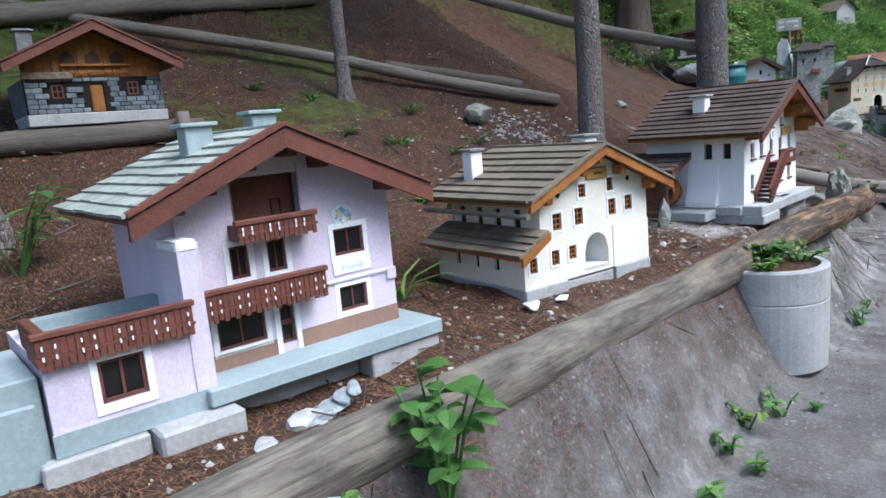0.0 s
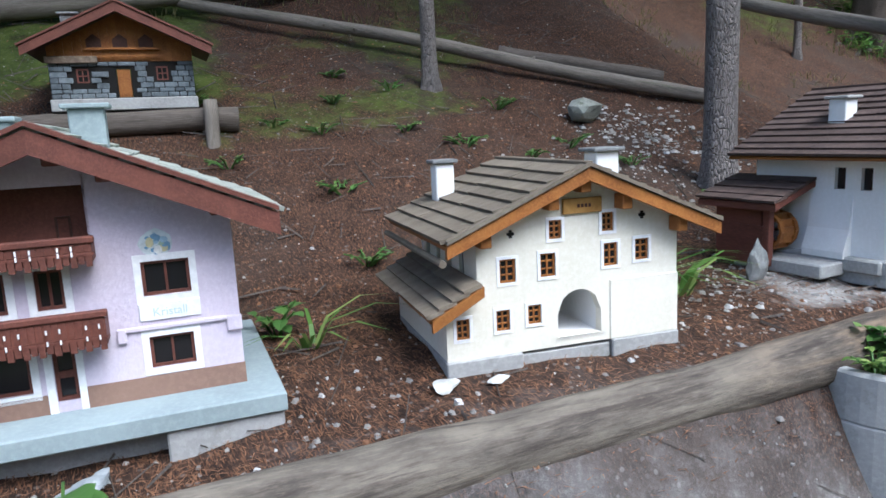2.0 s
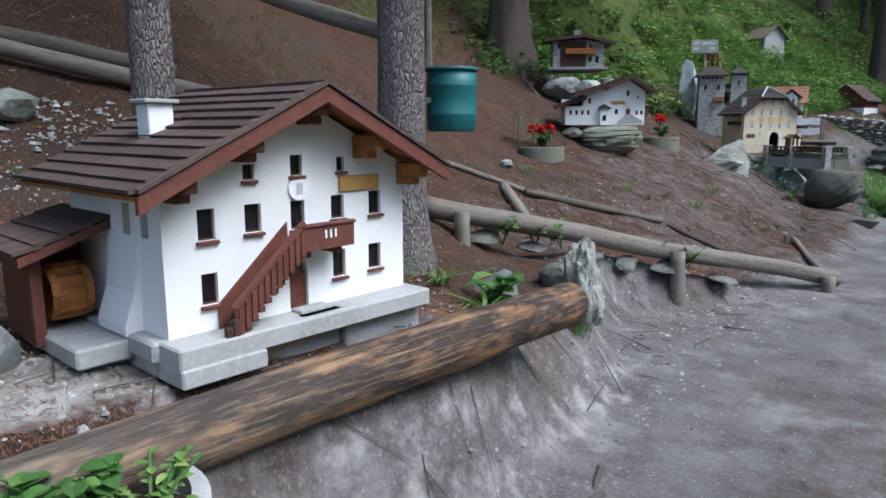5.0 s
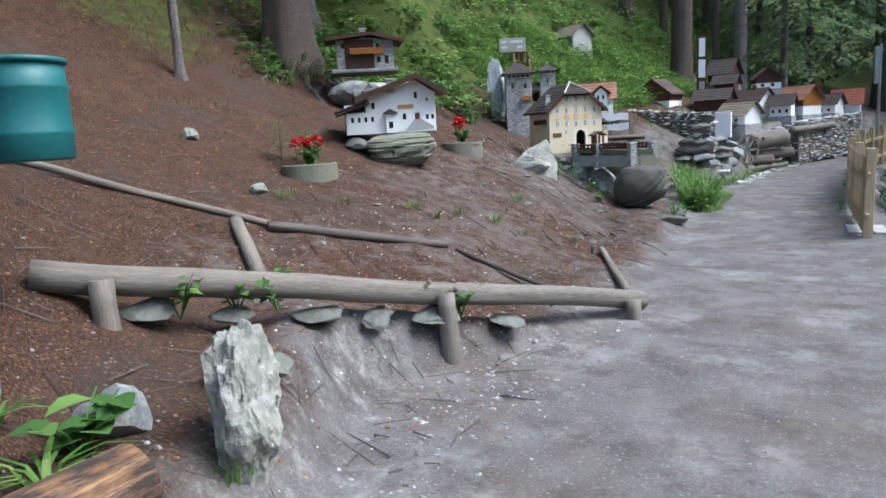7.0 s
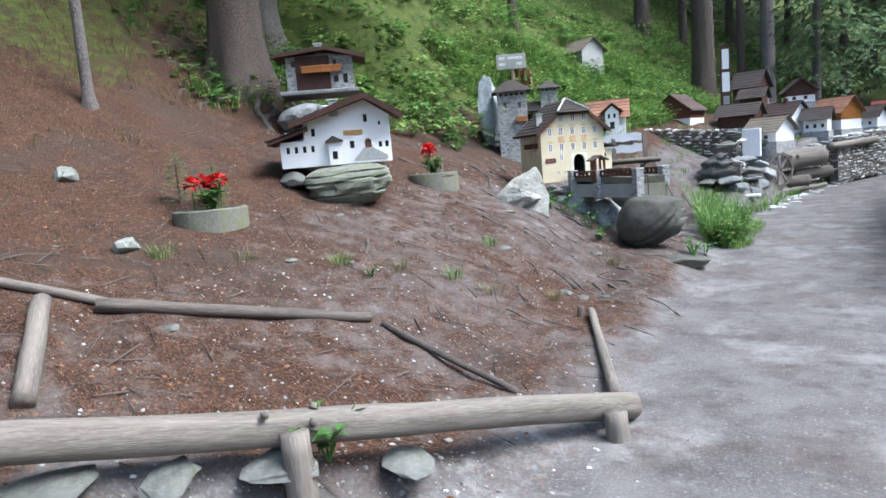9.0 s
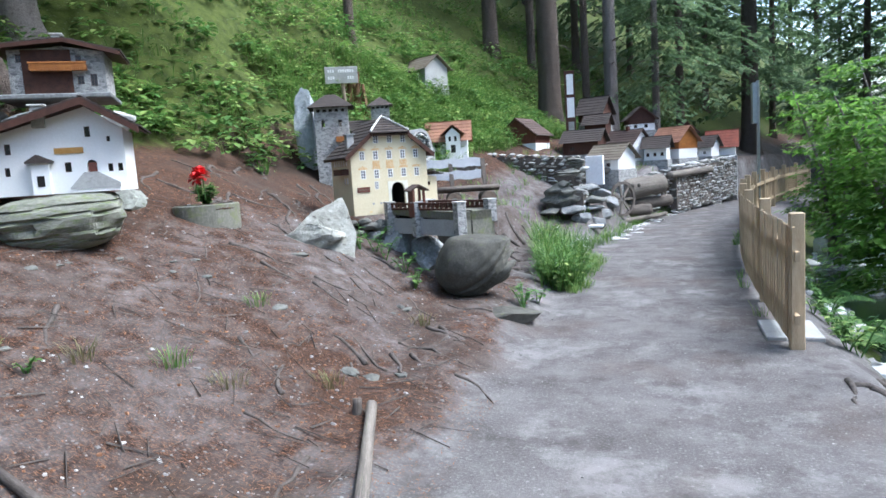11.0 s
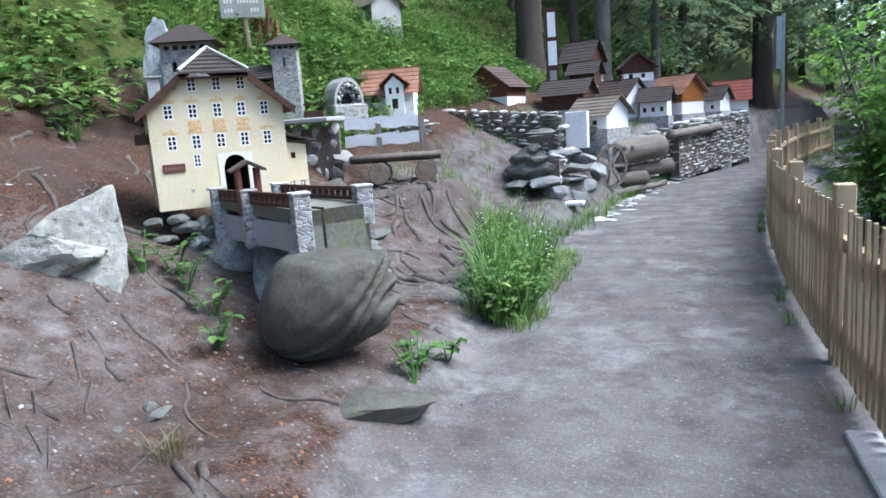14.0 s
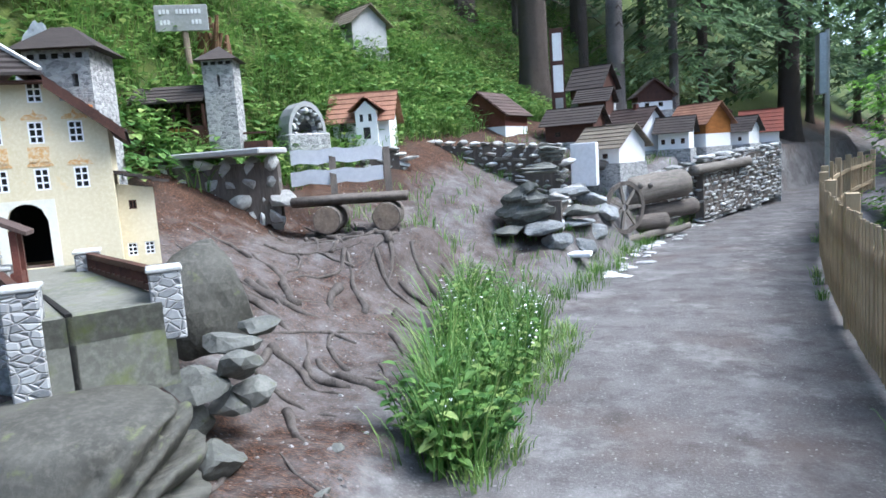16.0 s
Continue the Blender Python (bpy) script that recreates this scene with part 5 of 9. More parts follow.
    for x0, x1, z0, z1 in ((W + 0.05, W + 0.085, 0.29, 0.335), (W + 0.02, W + 0.065, 0.055, 0.12), (W + 0.1, W + 0.145, 0.055, 0.12)):
        w = part("annex_window", frame_bm(x0, x1, z0, z1, 0.124, 0.134, 0.006, 2, 3 if z0 < 0.2 else 1, 0.006), M["trim_white"] if z0 < 0.2 else M["brown_dark"], h)
        part("pane", boxes((x0, x1, 0.132, 0.136, z0, z1)), M["glass"], w)
    part("annex_side", boxes((W + 0.145, W + 0.17, 0.15, 0.55, 0, 0.39)), M["yellow"], h)
    roof_side(h, (W - 0.02, 0.475), (W + 0.23, 0.405), 0.06, 0.6, 4, M["roof_dark"], pieces=1, seed=31, thick=0.014)
    return h
# ---- the model houses by the path ----
lilac_house()
cream_house()
mill_house()
ochre_house()

# ---- border logs ----
log_thing("border_log", (-1.64, -0.3, 0.595), (-1.27, 6.25, 0.65), 0.10, 0.105, M["log"], "long weathered log edging the terrace, bark worn off", 3, seg=22)
log_thing("rail_log", (-3.0, 7.1, 0.93), (-0.86, 10.62, 0.07), 0.078, 0.072, M["log_grey"], "grey round rail log on short posts", 5, knots=6)


# ---- trees ----
def trunk_bm(r, h, seed, lean=(0, 0), flare=1.5, top=0.55, seg=28):
    bm = bmesh.new()
    rnd = random.Random(seed)
    off = seed * 3.7
    rings = []
    zs = [-0.5, -0.2, 0, 0.1, 0.22, 0.4, 0.65, 1.0] + [1.0 + (h - 1) * k / 14 for k in range(1, 15)]
    for z in zs:
        t = max(0, z) / h
        rr = r * (1 - (1 - top) * t) * (1 + (flare - 1) * math.exp(-max(0, z) / (r * 1.3)))
        ring = []
        for k in range(seg):
            a = math.tau * k / seg
            buttress = 1 + 0.22 * (flare - 1) * math.exp(-max(0, z) / (r * 1.8)) * math.sin(a * 5 + off)
            q = rr * buttress * (1 + 0.05 * noise.noise(Vector((math.cos(a) * 3 + off, math.sin(a) * 3, z * 1.2))) + 0.03 * math.sin(a * 9 + z * 0.7 + off))
            ring.append(bm.verts.new((q * math.cos(a) + lean[0] * max(0, z), q * math.sin(a) + lean[1] * max(0, z), z)))
        rings.append(ring)
    for a, b in zip(rings, rings[1:]):
        for k in range(seg):
            bm.faces.new((a[k], a[(k + 1) % seg], b[(k + 1) % seg], b[k]))
    bm.faces.new(rings[-1])
    return bm


def crown_mesh(seed, z0, z1, reach, branches=46, twigs=26, droop=0.5):
    """Spruce boughs: each a thin limb hung with flat sprays of needles."""
    rnd = random.Random(seed)
    V, F = [], []
    for b in range(branches):
        t = (b + rnd.random()) / branches
        z = z0 + (z1 - z0) * t
        L = reach * (1 - 0.75 * t) * rnd.uniform(0.65, 1.1)
        a = rnd.uniform(0, math.tau)
        ca, sa = math.cos(a), math.sin(a)
        for k in range(twigs):
            u = 0.18 + 0.82 * (k + rnd.random()) / twigs
            x, zz = L * u, z + 0.15 * L * u - droop * L * u * u
            side = rnd.uniform(-1, 1) * 0.30 * L * (1.1 - u * 0.7)
            s = rnd.uniform(0.16, 0.34)
            px, py = x * ca - side * sa, x * sa + side * ca
            da = a + rnd.uniform(-1.2, 1.2)
            dx, dy = math.cos(da), math.sin(da)
            w = s * rnd.uniform(0.14, 0.24)
            dz = rnd.uniform(-1.0, -0.1) * s * 0.7
            tw = rnd.uniform(-0.7, 0.7)
            n = len(V)
            V += [(px - dy * w * 0.5, py + dx * w * 0.5, zz + tw * w), (px + dy * w * 0.5, py - dx * w * 0.5, zz - tw * w),
                  (px + dx * s * 0.6 + dy * w, py + dy * s * 0.6 - dx * w, zz + dz * 0.45), (px + dx * s, py + dy * s, zz + dz), (px + dx * s * 0.6 - dy * w, py + dy * s * 0.6 + dx * w, zz + dz * 0.45)]
            F.append((n, n + 1, n + 2, n + 3, n + 4))
    return raw_mesh("crown", V, F, M["needles"])


def limbs_bm(seed, z0, z1, reach, r, count=18):
    bm = bmesh.new()
    rnd = random.Random(seed)
    for k in range(count):
        z = z0 + (z1 - z0) * (k + rnd.random()) / count
        a = rnd.uniform(0, math.tau)
        L = reach * rnd.uniform(0.3, 0.8)
        d = Vector((math.cos(a), math.sin(a), 0))
        tube(bm, [d * r * 0.5 + Vector((0, 0, z)), d * L * 0.5 + Vector((0, 0, z + 0.05 * L)), d * L + Vector((0, 0, z - 0.25 * L))], [0.025, 0.016, 0.005], 5, caps=False)
    return bm


CROWNS = [crown_mesh(11, 4.0, 15, 2.6, 70, 44), crown_mesh(12, 3.0, 14, 2.4, 70, 44), crown_mesh(13, 1.4, 13, 2.8, 95, 52), crown_mesh(14, 0.4, 9, 1.8, 85, 46)]


def tree(x, y, r, h=14.0, crown=0, mat="bark", label="tall spruce with grey flaking bark on the slope", seed=0, lean=(0, 0), flare=1.45, scale=1.0, dead=12):
    t = thing("spruce_tree", pose(x, y, ground(x, y), 0, 0, 0), label, "tree", "forest trees")
    part("trunk", trunk_bm(r, h, seed, lean, flare), M[mat], t, smooth=True)
    if dead:
        tagged(part("dead_limbs", limbs_bm(seed, 1.8, 6.5, 1.3, r, dead), M["bark_dark"], t), kind="stuff")
    if crown is not None:
        c = new("crown", CROWNS[crown])
        c.parent = t
        c.matrix_local = pose(0, 0, 0, 0, 0, seed * 77) @ Matrix.Scale(scale, 4)
    return t


# scale=1.4 widens the unseen crowns overhead so that they shade the hillside
tree(-3.85, 0.70, 0.165, seed=1, label="thick spruce trunk with deeply cracked grey bark", dead=0, scale=1.4)
tree(-3.08, 5.18, 0.105, seed=2, dead=0, scale=1.4)
tree(-2.51, 6.40, 0.14, seed=3, dead=0, scale=1.4)
tree(-4.78, 3.94, 0.06, seed=4, crown=None, dead=0, h=8, label="thin bare young trunk on the slope")
tree(-7.25, 14.45, 0.36, seed=5, mat="bark_dark", dead=0, scale=1.4)
tree(-7.06, 11.92, 0.06, seed=6, crown=None, dead=4, h=7, label="thin bare young trunk on the slope")
rt = random.Random(21)
for k in range(46):
    y = rt.uniform(2, 62)
    x = bend(y) + rt.choice((-1, -1, 1)) * rt.uniform(8, 26)
    if x > 0:
        x += 1.5
    if y < 12 and -14 < x < 0:
        x -= 4
    if x > 0 and y < 24:
        x += 8
    if x > 0 or (y > 17 and x > -13):
        x += math.copysign(4.0, x)
    tree(x, y, rt.uniform(0.12, 0.24), seed=30 + k, crown=k % 3, mat="bark_dark" if k % 2 else "bark", scale=rt.uniform(0.9, 1.25), label="forest spruce with dark drooping boughs")

# spruces added up the slope, mostly out of view, to shade the hillside
for k, (x, y, r, c) in enumerate(((-9.2, 1.0, 0.2, 0), (-10.5, 5.5, 0.22, 1), (-8.6, 8.2, 0.16, 0), (-11.5, -2.0, 0.2, 1), (-12.2, 9.5, 0.24, 0), (-7.9, -3.0, 0.2, 1), (-13.0, 3.0, 0.2, 2), (-10.2, 12.5, 0.2, 0), (-12.5, 14.5, 0.2, 1), (-5.0, -4.0, 0.2, 0), (-14, 7, 0.2, 2), (-14, 12, 0.2, 2))):
    tree(x, y, r, seed=300 + k, crown=c, mat="bark_dark", label="added spruce high on the slope that shades the hill", scale=1.1)

# ---- fence ----
def picket_fence():
    f = thing("picket_fence", pose(0, 0, 0), "new larch picket fence with square posts beside the path", "fence")
    pb = boxes((-0.028, 0.028, -0.009, 0.009, 0.06, 0.93))
    for v in pb.verts:
        if v.co.z > 0.9:
            v.co.x *= 0.55
    pick = mesh_of("picket", pb, M["fence"])
    post = mesh_of("fence_post", boxes((-0.05, 0.05, -0.05, 0.05, -0.3, 1.03), bevel=0.006), M["fence"])
    y = 14.3
    line = lambda yy: 0.93 + bend(yy)
    k = 0
    while y < 34:
        ang = math.degrees(math.atan2(line(y + 0.1) - line(y), 0.1))
        o = new("picket", pick)
        o.parent = f
        o.matrix_local = pose(line(y), y, ground(line(y) - 0.2, y) + random.uniform(-0.008, 0.008), random.uniform(-1, 1), 0, 90 - ang + random.uniform(-1, 1))
        if k % 18 == 0:
            p = new("fence_post", post)
            p.parent = f
            p.matrix_local = pose(line(y) + 0.05, y + 0.12, ground(line(y), y), 0, 0, -ang)
        y += 0.098
        k += 1
    for y in [14.25 + 1.76 * j for j in range(11)]:
        for z in (0.25, 0.72):
            bm = bmesh.new()
            beam(bm, (line(y) + 0.028, y, z + ground(line(y) - 0.2, y)), (line(y + 1.76) + 0.03, y + 1.76, z + ground(line(y + 1.76) - 0.2, y + 1.76)), 0.035, 0.07)
            part("fence_rail", bm, M["fence"], f)


picket_fence()
# ---- fallen timber, posts and stones of the first slope ----
log_thing("fallen_log", (-6.95, 1.9, ground(-6.95, 1.9) + 0.07), (-4.05, 6.2, ground(-4.05, 6.2) + 0.06), 0.05, 0.06, M["log_grey"], "long bare fallen trunk lying across the slope", 11, knots=10)
log_thing("fallen_log", (-5.25, 4.9, ground(-5.25, 4.9) + 0.1), (-4.4, 6.05, ground(-4.4, 6.05) + 0.08), 0.07, 0.06, M["log_dark"], "dark fallen log on the slope", 12, knots=4)
log_thing("fallen_log", (-6.35, 0.6, ground(-6.35, 0.6) + 0.1), (-7.0, 5.5, ground(-7.0, 5.5) + 0.1), 0.09, 0.08, M["log_grey"], "grey fallen log high on the slope", 13, knots=5)
log_thing("fallen_log", (-2.60, 6.50, 2.02), (-8.23, 5.30, 4.04), 0.055, 0.05, M["log_grey"], "grey fallen trunk caught against a spruce", 14, knots=5)
log_thing("support_log", (-4.66, 0.85, 1.635), (-4.44, 2.36, 1.64), 0.075, 0.075, M["log_dark"], "dark log that carries the stone hut", 15, knots=3)
log_thing("stake", (-4.33, 2.17, 1.30), (-4.35, 2.18, 1.76), 0.045, 0.04, M["log_grey"], "short upright wooden stake holding a log", 16, category="stake")
for k, (x, y, z0, z1) in enumerate(((-1.83, 9.0, -0.05, 0.46), (-0.93, 10.35, -0.25, 0.14), (-2.8, 7.3, 0.2, 0.88))):
    log_thing("rail_post", (x + 0.09, y - 0.03, z0), (x + 0.06, y - 0.02, z1), 0.062, 0.058, M["log_grey"], "short round post holding the rail log", 20 + k, category="post", group="rail posts")
g = ground
log_thing("thin_log", (-3.55, 9.38, g(-3.55, 9.38) + 0.04), (-2.64, 10.74, g(-2.64, 10.74) + 0.03), 0.042, 0.034, M["log_dark"], "thin weathered log on the needle bed", 31, category="log")
log_thing("thin_log", (-4.9, 8.1, g(-4.9, 8.1) + 0.03), (-3.55, 9.5, g(-3.55, 9.5) + 0.02), 0.03, 0.028, M["log_grey"], "thin weathered log on the needle bed", 32, category="log")
log_thing("short_log", (-3.66, 9.15, g(-3.66, 9.15) + 0.03), (-2.98, 8.62, g(-2.98, 8.62) + 0.04), 0.05, 0.055, M["log_grey"], "short log set across the bed", 33, category="log")
log_thing("edge_stick", (-1.63, 12.4, 0.15), (-0.98, 10.75, 0.07), 0.032, 0.036, M["log_grey"], "pale bare stick edging the bed", 34, category="stick")
log_thing("edge_stick", (-2.55, 10.75, g(-2.55, 10.75) + 0.01), (-1.5, 10.55, g(-1.5, 10.55) + 0.0), 0.022, 0.02, M["root"], "half-buried stick in the bed", 35, category="stick")
log_thing("edge_stake", (-1.70, 12.32, 0.0), (-1.70, 12.36, 0.20), 0.03, 0.028, M["log_dark"], "small stake beside a stick", 36, category="stake")


def rock(x, y, sx, sy, sz, seed, mat="stone", label="grey rough stone on the slope", lift=0.3, rot=0.0, level=3, rough=0.28, flat=0.0, z=None, tilt=0.0, group="", name="rock"):
    zz = (ground(x, y) if z is None else z) + sz * lift
    return single(name, rock_bm(sx, sy, sz, seed, level, rough, flat), M[mat], pose(x, y, zz, tilt, 0, rot), label, "rock", group, smooth=False)


# stones set round the first houses
rock(-4.05, 4.85, 0.14, 0.16, 0.11, 41, "stone_green", "flat grey-green slab on the slope", 0.5, 20, 2)
for k in range(4):
    rock(-1.88 + 0.02 * k, 1.22 + 0.03 * k, 0.066 - 0.011 * k, 0.10 - 0.016 * k, 0.012, 420 + k, "blue_rock", "flaky blue-grey slate by the log", 0.5 + 1.4 * k, 30 + 9 * k, 2, 0.5, tilt=3 * k)
rock(-1.85, 1.12, 0.05, 0.09, 0.025, 43, "stone_light", "pale flat stone by the plinth", 0.5, 10, 2)
rock(-1.78, 0.92, 0.045, 0.075, 0.015, 44, "stone_light", "pale flat stone by the log", 0.6, 60, 2)
rock(-1.77, 2.30, 0.045, 0.055, 0.022, 45, "stone_light", "small white stone by the log", 0.6, 0, 2)
rock(-1.72, 2.47, 0.03, 0.04, 0.02, 46, "stone_light", "small white stone by the log", 0.6, 0, 2)
rock(-1.93, 4.02, 0.05, 0.07, 0.12, 47, "stone", "upright pointed grey stone", 0.6, 20, 2, tilt=10)
rock(-1.62, 7.0, 0.15, 0.19, 0.31, 49, "pale_rock", "upright weathered rock beside the log end", 0.5, 25, 5, 0.5, tilt=8)
rock(-2.05, 6.75, 0.14, 0.12, 0.14, 50, "stone", "low grey rock among plants", 0.4, 0, 3)
rock(-1.95, 7.35, 0.2, 0.16, 0.1, 51, "plate", "flat grey stone under the rail log", 0.5, 40, 3)
for k, s in enumerate((0.12, 0.22, 0.34, 0.43, 0.53, 0.66)):
    rock(-2.97 + 2.14 * s, 7.08 + 3.52 * s, 0.17 - 0.05 * (k % 2), 0.09 + 0.04 * (k % 3), 0.022, 55 + k, "plate", "flat stone wedged under the rail log", 0.0, 58 + 7 * (k % 4 - 2), 2, 0.35, z=0.93 - 0.86 * s - 0.15 - 0.02 * (k % 2), tilt=34 - 14 * (k % 3))
rock(-4.32, 10.2, 0.10, 0.12, 0.07, 71, "stone_green", "pale stone on the slope", 0.4, 20, 2)
rock(-5.6, 10.6, 0.12, 0.14, 0.09, 72, "stone_green", "pale stone on the slope", 0.4, 20, 2)


sp_ = random.Random(61)
for k in range(30):
    y = sp_.uniform(9.2, 17.5)
    x = sp_.uniform(-4.4, -1.5) if y > 11.5 else sp_.uniform(-4.6, -2.9)
    s = sp_.uniform(0.03, 0.09)
    rock(x, y, s, s * sp_.uniform(0.5, 0.9), s * 0.32, 1000 + k, "plate", "flat schist stone half buried in the trodden slope", 0.0, sp_.uniform(0, 180), 2, 0.3, tilt=sp_.uniform(-8, 22), group="slope stones")


# ---- stone hut on the log ----
def stone_hut():
    h = thing("model_hut", pose(-4.57, 1.35, 1.755, 0, 0, 81.6), "miniature stone hut with orange wooden gable on a log", "model house", "model houses")
    W, D = 0.78, 0.55
    part("base", boxes((-0.01, W + 0.01, -0.02, D, -0.035, 0.035), bevel=0.005), M["concrete"], h)
    holes = [(0.14, 0.205, 0.125, 0.205, False), (0.35, 0.43, 0.04, 0.205, False), (0.57, 0.635, 0.135, 0.215, False)]
    part("stone_wall", wall_bm([(0, 0.245), (W, 0.245)], holes, 0, 0.04, 0.03), M["dark"], h)
    rnd = random.Random(7)
    z = 0.036
    while z < 0.235:
        hh = rnd.uniform(0.024, 0.036)
        x = 0.0
        while x < W - 0.01:
            w = min(rnd.uniform(0.04, 0.10), W - x)
            if not any(x + w > a - 0.004 and x < b + 0.004 and z + hh > c - 0.004 and z < d + 0.004 for a, b, c, d, _ in holes):
                o = part("stone", boxes((x + 0.002, x + w - 0.002, -rnd.uniform(0.006, 0.014), 0.01, z + 0.002, min(0.243, z + hh)), bevel=0.003), M["blue_stone"], h)
            x += w
        z += hh
    each("side_wall", M["blue_stone"], h, (0, 0.04, 0.04, D, 0.03, 0.245), (W - 0.04, W, 0.04, D, 0.03, 0.245))
    for a, b, c, d, _ in (holes[0], holes[2]):
        window_at(h, a, b, c, d, M["brown_paint"], 2, 2, 0.008, 0.006, 0.006)
    part("door", boxes((0.355, 0.425, 0.008, 0.016, 0.04, 0.20), (0.362, 0.418, 0.004, 0.009, 0.055, 0.19)), M["orange_wood"], h)
    prof = [(0, 0.33), (W / 2, 0.52), (W, 0.33)]
    part("gable_board", wall_bm(prof, [], 0.0, 0.03, 0.245), M["orange_wood"], h)
    for k in range(16):
        x = 0.03 + k * (W - 0.06) / 15
        part("batten", boxes((x - 0.012, x + 0.012, -0.008, 0.0, 0.247, 0.25 + 0.07 + 0.9 * 0.19 * (1 - abs(x - W / 2) / (W / 2)))), M["orange_wood"], h)
    part("gallery_rail", boxes((0.2, 0.6, -0.03, -0.008, 0.31, 0.322), (0.2, 0.6, -0.028, -0.02, 0.27, 0.278)), M["orange_wood"], h)
    for x in (0.25, 0.39, 0.53):
        part("hatch", wall_bm([(x - 0.04, 0.37), (x, 0.40), (x + 0.04, 0.37)], [], -0.012, -0.008, 0.325), M["brown_dark"], h)
    part("pale_board", boxes((-0.01, 0.26, -0.035, -0.008, 0.235, 0.275), bevel=0.003), M["end_grain"], h, "pale new board")
    gable_roof(h, (W / 2, 0.555), (-0.11, 0.315), (W + 0.11, 0.315), -0.13, D + 0.05, M["brown_paint"], M["brown_paint"], 7, 1, 0.05, "roof_board", 0.012, M["brown_paint"])
    chimney(h, 0.1, 0.35, 0.40, 0.56, 0.09, 0.08, M["stone"], M["stone"])


stone_hut()

log_thing("support_log", (-4.85, -0.8, 1.625), (-4.63, 0.60, 1.625), 0.075, 0.075, M["log_dark"], "dark log that carries the white hut", 17, knots=3)


# ---- barrel, pots, planters ----
def lathe(profile, seg=40, caps=True):
    bm = bmesh.new()
    rings = [[bm.verts.new((r * math.cos(math.tau * k / seg), r * math.sin(math.tau * k / seg), z)) for k in range(seg)] for r, z in profile]
    for a, b in zip(rings, rings[1:]):
        for k in range(seg):
            bm.faces.new((a[k], a[(k + 1) % seg], b[(k + 1) % seg], b[k]))
    if caps:
        bm.faces.new(rings[0][::-1])
        bm.faces.new(rings[-1])
    return bm


barrel = thing("waste_bin", pose(-2.56, 6.93, 1.46) @ Matrix.Scale(0.9, 4), "dark teal plastic waste bin hung on a spruce trunk", "waste bin")
part("body", lathe([(0.165, 0.0), (0.178, 0.012), (0.18, 0.10), (0.186, 0.115), (0.186, 0.13), (0.18, 0.145), (0.18, 0.30), (0.186, 0.315), (0.186, 0.33), (0.18, 0.345), (0.178, 0.43)]), M["barrel"], barrel, smooth=True)
part("rim", lathe([(0.176, 0.425), (0.192, 0.427), (0.192, 0.448), (0.172, 0.45), (0.165, 0.43)], caps=False), M["barrel"], barrel, smooth=True)
part("bracket", boxes((-0.16, -0.04, -0.24, -0.15, 0.2, 0.24)), M["pipe"], barrel)


def planter(x, y, z, r, h, label, squash=1.0, seg=40, band=True, rot=0):
    p = thing("planter", pose(x, y, z, 0, 0, rot), label, "planter", "round concrete planters")
    prof = [(r * 0.98, -0.2), (r, 0.0), (r, h * 0.48), (r * 0.985, h * 0.5), (r, h * 0.52), (r, h - 0.01), (r - 0.012, h), (r - 0.045, h), (r - 0.05, h - 0.06)] if band else [(r, -0.2), (r, h - 0.01), (r - 0.01, h), (r - 0.035, h), (r - 0.04, h - 0.05)]
    bm = lathe(prof, seg)
    bmesh.ops.scale(bm, vec=(1, squash, 1), verts=bm.verts[:])
    part("ring", bm, M["concrete" if band else "mossy_concrete"], p, smooth=False)
    bm = rock_bm(r - 0.04, (r - 0.04) * squash, 0.05, int(x * 10) % 90, 3, 0.15)
    bmesh.ops.translate(bm, verts=bm.verts[:], vec=(0, 0, h - 0.05))
    part("soil", bm, M["ground"], p)
    return p


planter(-1.29, 3.95, 0.24, 0.31, 0.37, "round mossy concrete planter with strawberry plants under the log")
planter(-1.27, 0.72, 0.22, 0.22, 0.40, "round concrete planter under the border log")
planter(-4.36, 11.02, 1.03, 0.30, 0.21, "low grey concrete planter with red geraniums", 0.75, band=False, rot=60)
planter(-4.16, 14.38, 1.13, 0.32, 0.20, "low grey concrete planter with red geraniums", 0.75, band=False, rot=60)


